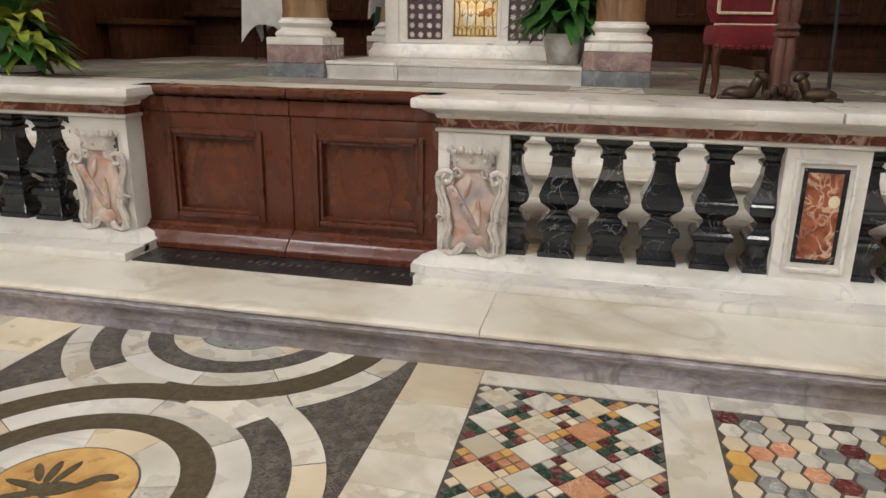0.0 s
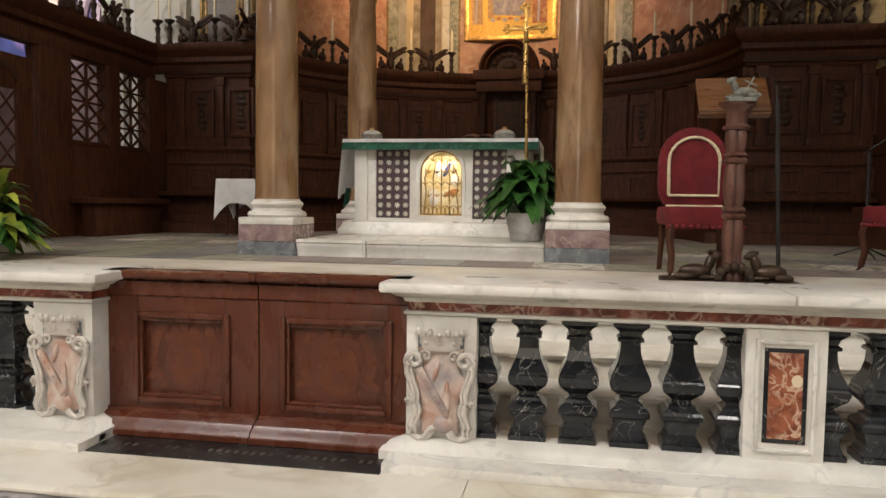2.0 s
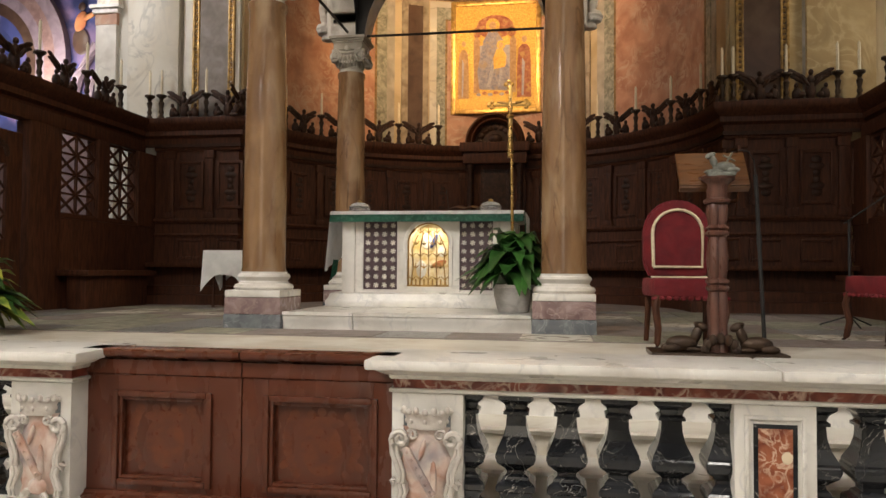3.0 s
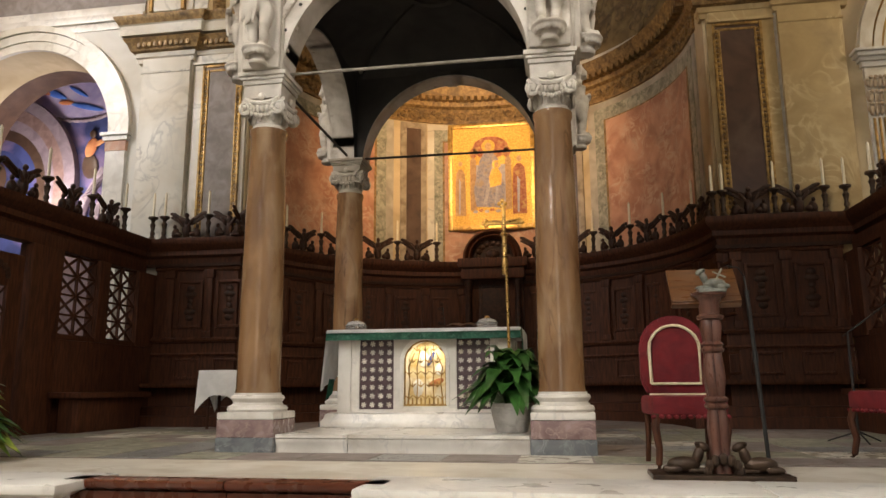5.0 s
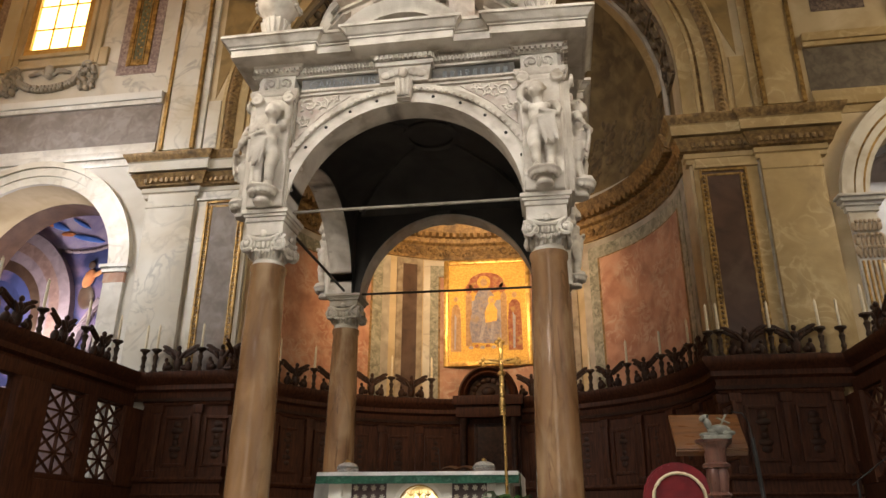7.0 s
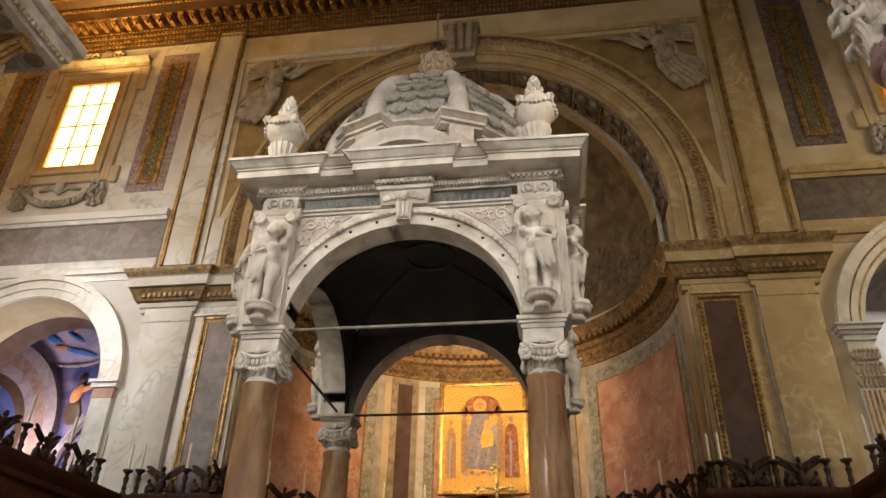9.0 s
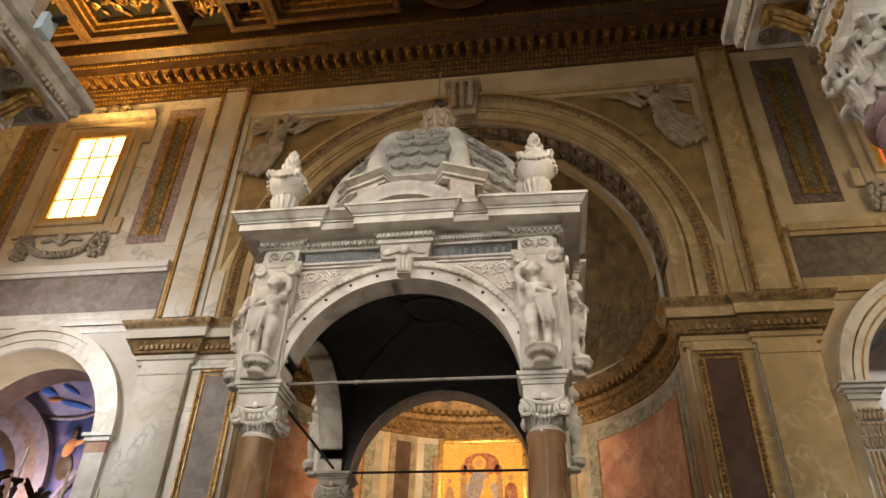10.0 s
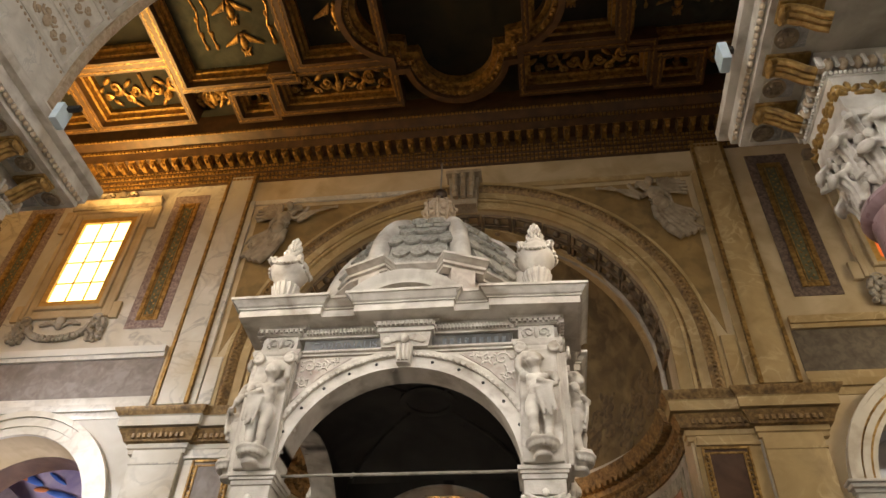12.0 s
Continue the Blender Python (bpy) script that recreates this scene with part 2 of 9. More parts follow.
MOSGOLD = mat("gold_mosaic", (0.55, 0.30, 0.05), (0.80, 0.50, 0.11), 30.0, 0.35, metal=0.35, bump=0.5, fine=160)
MOSBLUE = mat("blue_grey_mosaic", (0.24, 0.23, 0.31), (0.46, 0.40, 0.42), 16.0, 0.5, stain=(0.48, 0.34, 0.20), stain_scale=7.0, bump=0.5, fine=160)
MOSRED = mat("red_mosaic", (0.30, 0.07, 0.03), (0.50, 0.18, 0.08), 18.0, 0.5, stain=(0.6, 0.38, 0.12), stain_scale=9.0, bump=0.5, fine=160)
MOSPALE = mat("pale_blue_mosaic", (0.36, 0.34, 0.42), (0.56, 0.50, 0.50), 20.0, 0.5, bump=0.5, fine=160)
MOSFLESH = mat("tawny_mosaic", (0.42, 0.23, 0.10), (0.58, 0.36, 0.18), 18.0, 0.5, bump=0.5, fine=160)
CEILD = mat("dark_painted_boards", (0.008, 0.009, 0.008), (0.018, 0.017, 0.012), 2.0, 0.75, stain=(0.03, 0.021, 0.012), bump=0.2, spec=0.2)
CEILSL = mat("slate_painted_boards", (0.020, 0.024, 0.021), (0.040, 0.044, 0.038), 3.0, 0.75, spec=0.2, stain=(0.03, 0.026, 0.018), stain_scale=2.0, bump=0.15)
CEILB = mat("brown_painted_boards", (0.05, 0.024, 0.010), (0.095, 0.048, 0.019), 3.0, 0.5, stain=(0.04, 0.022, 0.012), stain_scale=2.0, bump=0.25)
VELVET = mat("red_velvet", (0.095, 0.003, 0.007), (0.155, 0.006, 0.010), 7.0, 0.85, bump=0.3, fine=250)
BRAID = mat("cream_braid", (0.55, 0.45, 0.28), (0.70, 0.60, 0.42), 30.0, 0.7, bump=0.4)
LINEN = mat("white_linen", (0.68, 0.68, 0.67), (0.80, 0.80, 0.79), 6.0, 0.85, bump=0.25, fine=200)
GREENC = mat("green_damask", (0.008, 0.085, 0.05), (0.02, 0.15, 0.09), 14.0, 0.65, stain=(0.1, 0.25, 0.17), stain_scale=30.0, bump=0.2)
LEAF = mat("glossy_leaf", (0.014, 0.05, 0.010), (0.035, 0.115, 0.022), 6.0, 0.35, bump=0.1, random_tone=0.3)
LEAFY = mat("yellow_green_leaf", (0.06, 0.14, 0.014), (0.34, 0.37, 0.06), 4.0, 0.4, bump=0.1, random_tone=0.3)
SOIL = mat("potting_soil", (0.02, 0.013, 0.008), (0.05, 0.033, 0.02), 20.0, 0.9, bump=0.8)
POT = mat("speckled_grey_pot", (0.36, 0.34, 0.31), (0.50, 0.48, 0.45), 14.0, 0.5, bump=0.15)
BRASS = mat("brass", (0.42, 0.25, 0.08), (0.60, 0.38, 0.14), 8.0, 0.28, metal=0.9, bump=0.08)
BRONZE = mat("dark_bronze", (0.03, 0.018, 0.012), (0.07, 0.042, 0.026), 8.0, 0.4, metal=0.5, bump=0.35)
IRON = mat("black_iron", (0.012, 0.012, 0.012), (0.03, 0.028, 0.026), 9.0, 0.5, metal=0.4, bump=0.2)
STEEL = mat("grey_rod", (0.22, 0.20, 0.17), (0.34, 0.31, 0.27), 9.0, 0.45, metal=0.5, bump=0.1)
LECT = mat("turned_red_brown_wood", (0.07, 0.028, 0.020), (0.13, 0.055, 0.038), 5.0, 0.3, bump=0.12, grain=(6, 6, 1))
BOARD = mat("orange_brown_board", (0.07, 0.025, 0.007), (0.12, 0.048, 0.015), 3.0, 0.3, bump=0.05, grain=(1, 6, 9))
PATINA = mat("green_grey_patina", (0.11, 0.11, 0.092), (0.22, 0.22, 0.185), 18.0, 0.5, metal=0.3, bump=0.4)
WAX = mat("ivory_wax", (0.70, 0.62, 0.45), (0.80, 0.72, 0.56), 8.0, 0.5, bump=0.05)
GLASSY = mat("clear_glass", (0.8, 0.8, 0.78), (0.85, 0.85, 0.83), 5.0, 0.08, bump=0.0)
GLASSY.node_tree.nodes["Principled BSDF"].inputs["Transmission Weight"].default_value = 0.85
BASALT = mat("dark_tesserae", (0.042, 0.036, 0.031), (0.11, 0.098, 0.085), 45.0, 0.42, vein=(0.20, 0.18, 0.155), vein_scale=30.0, vein_width=0.09, bump=0.5, fine=120)
OLIVET = mat("olive_brown_tesserae", (0.065, 0.05, 0.03), (0.11, 0.088, 0.052), 40.0, 0.4, bump=0.3, fine=120)
GIALLO = mat("giallo_marble", (0.50, 0.26, 0.08), (0.66, 0.42, 0.16), 8.0, 0.3, stain=(0.3, 0.15, 0.05), stain_scale=6.0, bump=0.05)
BEIGE = mat("beige_marble", (0.60, 0.49, 0.34), (0.72, 0.63, 0.48), 3.0, 0.3, stain=(0.5, 0.38, 0.24), bump=0.05, random_tone=0.12)
PALEF = mat("pale_grey_marble", (0.52, 0.49, 0.42), (0.70, 0.66, 0.58), 3.0, 0.28, vein=(0.46, 0.43, 0.38), vein_scale=3.0, vein_width=0.05, stain=(0.50, 0.41, 0.28), stain_scale=2.2, bump=0.04, random_tone=0.14)
PORPH = mat("porphyry", (0.10, 0.022, 0.022), (0.17, 0.05, 0.045), 25.0, 0.25, bump=0.04, random_tone=0.3)
SERP = mat("serpentine", (0.02, 0.045, 0.035), (0.05, 0.08, 0.06), 25.0, 0.25, bump=0.04, random_tone=0.3)
TERRA = mat("salmon_marble", (0.45, 0.18, 0.09), (0.60, 0.30, 0.17), 12.0, 0.3, vein=(0.7, 0.5, 0.35), vein_scale=14.0, bump=0.04, random_tone=0.2)
AMBER = mat("amber_marble_and_lit_reveal", (0.52, 0.28, 0.06), (0.66, 0.40, 0.13), 10.0, 0.3, bump=0.04, random_tone=0.2)
SLATEG = mat("slate_grey_marble", (0.17, 0.17, 0.165), (0.28, 0.275, 0.265), 10.0, 0.3, vein=(0.5, 0.5, 0.48), vein_scale=10.0, vein_width=0.02, bump=0.04, random_tone=0.2)
GROUT = mat("dark_floor_bed", (0.05, 0.042, 0.036), (0.12, 0.10, 0.085), 40.0, 0.7, bump=0.4)
PLINTHG = mat("blue_grey_marble", (0.10, 0.11, 0.12), (0.19, 0.20, 0.21), 5.0, 0.25, vein=(0.4, 0.4, 0.4), vein_scale=4.0, vein_width=0.015, bump=0.03)
PLINTHP = mat("violet_brown_marble", (0.17, 0.105, 0.10), (0.30, 0.21, 0.20), 6.0, 0.25, vein=(0.4, 0.3, 0.28), vein_scale=6.0, bump=0.03)
PALEGOLD = mat("pale_gold_glass_mosaic", (0.62, 0.46, 0.20), (0.82, 0.74, 0.52), 9.0, 0.3, stain=(0.78, 0.78, 0.74), stain_scale=5.0, bump=0.3, fine=90)
GRILLE = mat("purple_brown_grille", (0.045, 0.024, 0.03), (0.08, 0.045, 0.052), 12.0, 0.4, bump=0.1)
TAN = mat("tan_speckled_carving", (0.40, 0.30, 0.20), (0.56, 0.45, 0.33), 12.0, 0.6, bump=0.4)
PINKST = mat("faded_pink_relief", (0.40, 0.22, 0.16), (0.60, 0.50, 0.44), 9.0, 0.5, stain=(0.20, 0.19, 0.21), stain_scale=7.0, bump=0.3)
SPANST = mat("greyed_pink_stone", (0.38, 0.33, 0.29), (0.54, 0.49, 0.44), 6.0, 0.5, stain=(0.3, 0.22, 0.18), stain_scale=5.0, bump=0.3)
CRACKW = mat("plum_column_marble", (0.20, 0.12, 0.13), (0.30, 0.20, 0.21), 5.0, 0.3, bump=0.05)


def glow(name, color, strength):
    m = mat(name, color, color, bump=0)
    b = m.node_tree.nodes["Principled BSDF"]
    b.inputs["Emission Color"].default_value, b.inputs["Emission Strength"].default_value = (*color, 1), strength
    return m


SUNPANE = glow("sunlit_window_pane", (1.0, 0.74, 0.30), 4.0)
DAYPANE = glow("daylit_backing", (1.0, 0.96, 0.88), 0.9)
ORANGEPANE = glow("orange_window_pane", (1.0, 0.16, 0.03), 0.8)

# ---- mesh helpers ----


def thing(name, label, category, base=(0, 0, 0), group="", kind=""):
    ob = new(name)
    ob.location = base
    return tagged(ob, label, category, group, kind)


def part(name, bm, material, parent=None, label="", smooth=True, angle=40):
    """Links a bmesh as one mesh object, under a thing or a part if one is given."""
    me = bpy.data.meshes.new(name)
    bmesh.ops.recalc_face_normals(bm, faces=bm.faces)
    bm.to_mesh(me)
    bm.free()
    return piece(name, me, material, parent, label, smooth, angle)


def piece(name, me, material, parent=None, label="", smooth=False, angle=40):
    if not me.materials:
        me.materials.append(material)
        if smooth:
            me.polygons.foreach_set("use_smooth", [True] * len(me.polygons))
            me.set_sharp_from_angle(angle=radians(angle))
    ob = new(name, me)
    if parent:
        ob.parent = parent
        if parent.type == "EMPTY":
            ob.matrix_parent_inverse = Matrix.Translation(-parent.location)
    return tagged(ob, label) if label else ob


def solid(name, bm, material, label, category, kind="", group="", **kw):
    """A thing that is one mesh."""
    return tagged(part(name, bm, material, **kw), label, category, group, kind)


def box(bm, x0, x1, y0, y1, z0, z1, bevel=0.0, m=None):
    vs = [bm.verts.new((x, y, z)) for x in (x0, x1) for y in (y0, y1) for z in (z0, z1)]
    fs = [bm.faces.new([vs[i] for i in q]) for q in ((0, 1, 3, 2), (4, 6, 7, 5), (0, 4, 5, 1), (2, 3, 7, 6), (0, 2, 6, 4), (1, 5, 7, 3))]
    if bevel:
        r = bmesh.ops.bevel(bm, geom=list({e for f in fs for e in f.edges}), offset=bevel, segments=2, affect="EDGES", profile=0.6)
        vs = list({v for f in r["faces"] for v in f.verts} | {v for v in vs if v.is_valid})
    if m:
        bmesh.ops.transform(bm, matrix=m, verts=vs)
    return bm


def B(*args, **kw):
    return box(bmesh.new(), *args, **kw)


def skin(bm, rows, close_u=False, close_v=False, caps=False):
    """Quads between rows of points."""
    vv = [[bm.verts.new(p) for p in r] for r in rows]
    n, k = len(vv), len(vv[0])
    for i in range(n if close_u else n - 1):
        for j in range(k if close_v else k - 1):
            a, b, c, d = vv[i][j], vv[(i + 1) % n][j], vv[(i + 1) % n][(j + 1) % k], vv[i][(j + 1) % k]
            bm.faces.new((a, b, c, d))
    if caps and close_v:
        bm.faces.new(vv[0][::-1])
        bm.faces.new(vv[-1])
    return vv


def lathe(bm, prof, at=(0, 0, 0), segs=20, square=False, m=None):
    """Turns (radius, height) pairs round a vertical axis; square: four-sided."""
    rows = []
    for r, z in prof:
        if square:
            ring = [(r, -r), (r, r), (-r, r), (-r, -r)]
        else:
            ring = [(r * math.cos(2 * math.pi * i / segs), r * math.sin(2 * math.pi * i / segs)) for i in range(segs)]
        rows.append([(at[0] + x, at[1] + y, at[2] + z) for x, y in ring])
    vv = skin(bm, rows, close_v=True, caps=True)
    if m:
        bmesh.ops.transform(bm, matrix=m, verts=[v for r in vv for v in r])
    return bm


def run(bm, path, prof, closed=False):
    """Sweeps a closed profile of (outwards, height) along a plan path; outwards is to the right of the way."""
    n = len(path)
    rows = []
    for i, p in enumerate(path):
        a = path[i - 1] if i or closed else None
        c = path[(i + 1) % n] if i < n - 1 or closed else None
        d1 = (Vector(p) - Vector(a)).normalized() if a else None
        d2 = (Vector(c) - Vector(p)).normalized() if c else None
        d1, d2 = d1 or d2, d2 or d1
        n1, n2 = Vector((d1.y, -d1.x)), Vector((d2.y, -d2.x))
        nn = (n1 + n2)
        nn = nn / max(nn.dot(n1), 0.3)
        rows.append([(p[0] + nn.x * o, p[1] + nn.y * o, z) for o, z in prof])
    skin(bm, rows, close_u=closed, close_v=True, caps=not closed)
    return bm


def arc(cx, cy, rx, ry, a0, a1, n):
    return [(cx + rx * math.cos(radians(a0 + (a1 - a0) * i / n)), cy + ry * math.sin(radians(a0 + (a1 - a0) * i / n))) for i in range(n + 1)]


def hoop(bm, cx, zc, prof, a0=0, a1=180, n=32, stilt=0.0, m=None):
    """Sweeps a closed profile of (radius, y) round an arch in the x-z plane; stilt: straight legs below it."""
    rows = []
    if stilt:
        rows.append([(cx + r * math.cos(radians(a0)), y, zc - stilt) for r, y in prof])
    for i in range(n + 1):
        a = radians(a0 + (a1 - a0) * i / n)
        rows.append([(cx + r * math.cos(a), y, zc + r * math.sin(a)) for r, y in prof])
    if stilt:
        rows.append([(cx + r * math.cos(radians(a1)), y, zc - stilt) for r, y in prof])
    vv = skin(bm, rows, close_v=True, caps=True)
    if m:
        bmesh.ops.transform(bm, matrix=m, verts=[v for r in vv for v in r])
    return bm


def arched_wall(bm, x0, x1, z0, z1, y0, y1, openings, n=24):
    """A wall from y0 to y1 with round-headed openings (cx, r, z of the arch's centre, z of the sill)."""
    x = x0
    for cx, r, zc, sill in openings:
        box(bm, x, cx - r, y0, y1, z0, z1)
        if sill > z0:
            box(bm, cx - r, cx + r, y0, y1, z0, sill)
        pts = [(cx - r * math.cos(math.pi * i / n), zc + r * math.sin(math.pi * i / n)) for i in range(n + 1)]
        for (xa, za), (xb, zb) in zip(pts, pts[1:]):
            f = [bm.verts.new(p) for p in ((xa, y0, za), (xb, y0, zb), (xb, y0, z1), (xa, y0, z1))]
            g = [bm.verts.new(p) for p in ((xa, y1, za), (xb, y1, zb), (xb, y1, z1), (xa, y1, z1))]
            bm.faces.new(f)
            bm.faces.new(g[::-1])
            bm.faces.new((f[0], g[0], g[1], f[1]))
            bm.faces.new((f[2], g[2], g[3], f[3]))
        x = cx + r
    box(bm, x, x1, y0, y1, z0, z1)
    return bm


SPHERES = {}


def blob(bm, c, s, rot=(0, 0, 0), segs=10):
    """An ellipsoid of half sizes s."""
    if segs not in SPHERES:
        n, k = segs, max(6, segs - 2)
        pts = [Vector((0, 0, 1))] + [Vector((math.sin(math.pi * j / k) * math.cos(2 * math.pi * i / n), math.sin(math.pi * j / k) * math.sin(2 * math.pi * i / n), math.cos(math.pi * j / k))) for j in range(1, k) for i in range(n)] + [Vector((0, 0, -1))]
        faces = [(0, 1 + i, 1 + (i + 1) % n) for i in range(n)]
        for j in range(k - 2):
            a, b = 1 + j * n, 1 + (j + 1) * n
            faces += [(a + i, b + i, b + (i + 1) % n, a + (i + 1) % n) for i in range(n)]
        last, a = len(pts) - 1, 1 + (k - 2) * n
        faces += [(last, a + (i + 1) % n, a + i) for i in range(n)]
        SPHERES[segs] = pts, faces
    pts, faces = SPHERES[segs]
    m = Matrix.LocRotScale(c, Euler([radians(a) for a in rot]), s)
    vs = [bm.verts.new(m @ p) for p in pts]
    for f in faces:
        bm.faces.new([vs[i] for i in f])
    return bm


def tube(bm, pts, r, segs=8, taper=1.0):
    """A round bar along points."""
    pts = [Vector(p) for p in pts]
    rows = []
    for i, p in enumerate(pts):
        d = (pts[min(i + 1, len(pts) - 1)] - pts[max(i - 1, 0)]).normalized()
        u = d.cross(Vector((0, 0, 1)) if abs(d.z) < 0.9 else Vector((0, 1, 0))).normalized()
        w = u.cross(d)
        q = r * (1 + (taper - 1) * i / max(len(pts) - 1, 1))
        rows.append([p + u * q * math.cos(2 * math.pi * k / segs) + w * q * math.sin(2 * math.pi * k / segs) for k in range(segs)])
    skin(bm, rows, close_v=True, caps=True)
    return bm


def spiral(cx, cz, r0, r1, turns, start, y, n=22, hand=1):
    """Points of a scroll in the x-z plane."""
    return [(cx + hand * (r0 + (r1 - r0) * i / n) * math.cos(start + turns * 2 * math.pi * i / n), y,
             cz + (r0 + (r1 - r0) * i / n) * math.sin(start + turns * 2 * math.pi * i / n)) for i in range(n + 1)]


def plate(bm, outline, y0, y1):
    """A flat shape of (x, z) points with thickness in y."""
    f = [bm.verts.new((x, y0, z)) for x, z in outline]
    g = [bm.verts.new((x, y1, z)) for x, z in outline]
    bm.faces.new(f)
    bm.faces.new(g[::-1])
    for i in range(len(f)):
        j = (i + 1) % len(f)
        bm.faces.new((f[i], g[i], g[j], f[j]))
    return bm


def slab(bm, outline, z0, z1):
    """A flat shape of (x, y) points with thickness in z."""
    f = [bm.verts.new((x, y, z1)) for x, y in outline]
    g = [bm.verts.new((x, y, z0)) for x, y in outline]
    bm.faces.new(f)
    for i in range(len(f)):
        j = (i + 1) % len(f)
        bm.faces.new((f[i], g[i], g[j], f[j]))
    return bm


def frame_bars(bm, x0, x1, z0, z1, w, y0, y1, bevel=0.0):
    """A picture-frame of four bars in the x-z plane."""
    box(bm, x0, x0 + w, y0, y1, z0, z1, bevel)
    box(bm, x1 - w, x1, y0, y1, z0, z1, bevel)
    box(bm, x0 + w, x1 - w, y0, y1, z0, z0 + w, bevel)
    box(bm, x0 + w, x1 - w, y0, y1, z1 - w, z1, bevel)
    return bm


def carve(ob, size, passes=3):
    """Melts the forms of a carving into one worn surface."""
    mod = ob.modifiers.new("carve", "REMESH")
    mod.mode, mod.voxel_size, mod.use_smooth_shade = "VOXEL", size, True
    sm = ob.modifiers.new("wear", "SMOOTH")
    sm.factor, sm.iterations = 0.5, passes
    return ob


# ---- setting: floors and steps ----
FZ = 0.81          # sanctuary floor
ZS = 0.19          # communion step
WY = 8.6           # face of the transept's end wall


def base_floor():
    fl = solid("floor_nave", B(-9, 10, -20, -0.6, -0.3, -0.004), GROUT, "worn inlaid marble floor with round and diamond patterns", "floor", "structure")
    bm = bmesh.new()
    box(bm, -9, -0.25, -20, -0.585, -0.02, -0.001)
    box(bm, -0.25, 10, -20, -3.0, -0.02, -0.001)
    part("paving", bm, PALEF, fl)
    return fl


nave_floor = base_floor()

# communion step: slabs with a worn rounded nosing, on a grey riser
step = thing("step_communion", "long worn cream marble step with a rounded edge", "step", (AX, -0.4, 0), kind="structure")
xs = [-8.5, -4.6, -1.7, 1.525, 4.7, 9.5]
for xa, xb in zip(xs, xs[1:]):
    bm = bmesh.new()
    run(bm, [(xa + 0.002, -0.6), (xb - 0.002, -0.6)], [(-1.28, 0.158), (0.07, 0.158), (0.082, 0.168), (0.082, 0.178), (0.065, 0.189), (0.05, 0.19), (-1.28, 0.19)])
    part("slab", bm, CREAM, step)
bm = bmesh.new()
run(bm, [(-8.5, -0.6), (9.5, -0.6)], [(-1.0, -0.01), (0.015, -0.01), (0.015, 0.04), (0.022, 0.05), (0.016, 0.065), (0.02, 0.09), (0.04, 0.112), (0.066, 0.122), (0.074, 0.14), (0.066, 0.156), (-1.0, 0.156)])
part("riser", bm, RISER, step)

# sanctuary steps behind the rail
inner = thing("steps_sanctuary", "pale marble steps rising to the sanctuary behind the rail", "steps", (AX, 1.0, ZS), kind="structure")
for i in range(4):
    z1 = ZS + 0.155 * (i + 1)
    y = 0.62 + 0.32 * i
    bm = bmesh.new()
    run(bm, [(-8.5, y), (9.5, y)], [(-1.2, z1 - 0.155), (-0.03, z1 - 0.155), (-0.03, z1 - 0.045), (0.0, z1 - 0.035), (0.012, z1 - 0.015), (0.0, z1), (-1.2, z1)])
    part("tread", bm, CREAM if i % 2 else WHITE, inner)
floor_s = solid("floor_sanctuary", B(-11, 12, 2.77, 14.0, 0.5, FZ), GREYP, "grey and white marble floor of the sanctuary", "floor", "structure")
box_in = solid("kneeling_board", B(2.5, 2.98, 1.25, 1.5, ZS + 0.31 + 0.155, ZS + 0.31 + 0.155 + 0.09, 0.01), BOARD, "red-brown wooden board lying on the sanctuary steps", "board")

# ---- setting: transept end wall, with the apse arch and two chapel arches ----
wall = bmesh.new()
AR, AZ = 4.0, 9.4
arched_wall(wall, -12.5, 13.5, 0.4, 17.2, WY, WY + 0.9, [(-8.15, 1.85, 6.1, 0.5), (AX, AR, AZ, 0.5), (9.11, 1.85, 6.5, 0.5)], n=36)
wall_east = solid("wall_east", wall, BUFF, "tall painted church wall with a great apse arch", "wall", "structure")


def mirrored(x, side):
    """x given for the left half; the right half is its mirror."""
    return x if side < 0 else 2 * AX - x


def xbox(bm, xa, xb, side, *rest, **kw):
    a, b = sorted((mirrored(xa, side), mirrored(xb, side)))
    return box(bm, a, b, *rest, **kw)


def trim(name, bm, material, label="", **kw):
    return part(name, bm, material, wall_east, label, **kw)


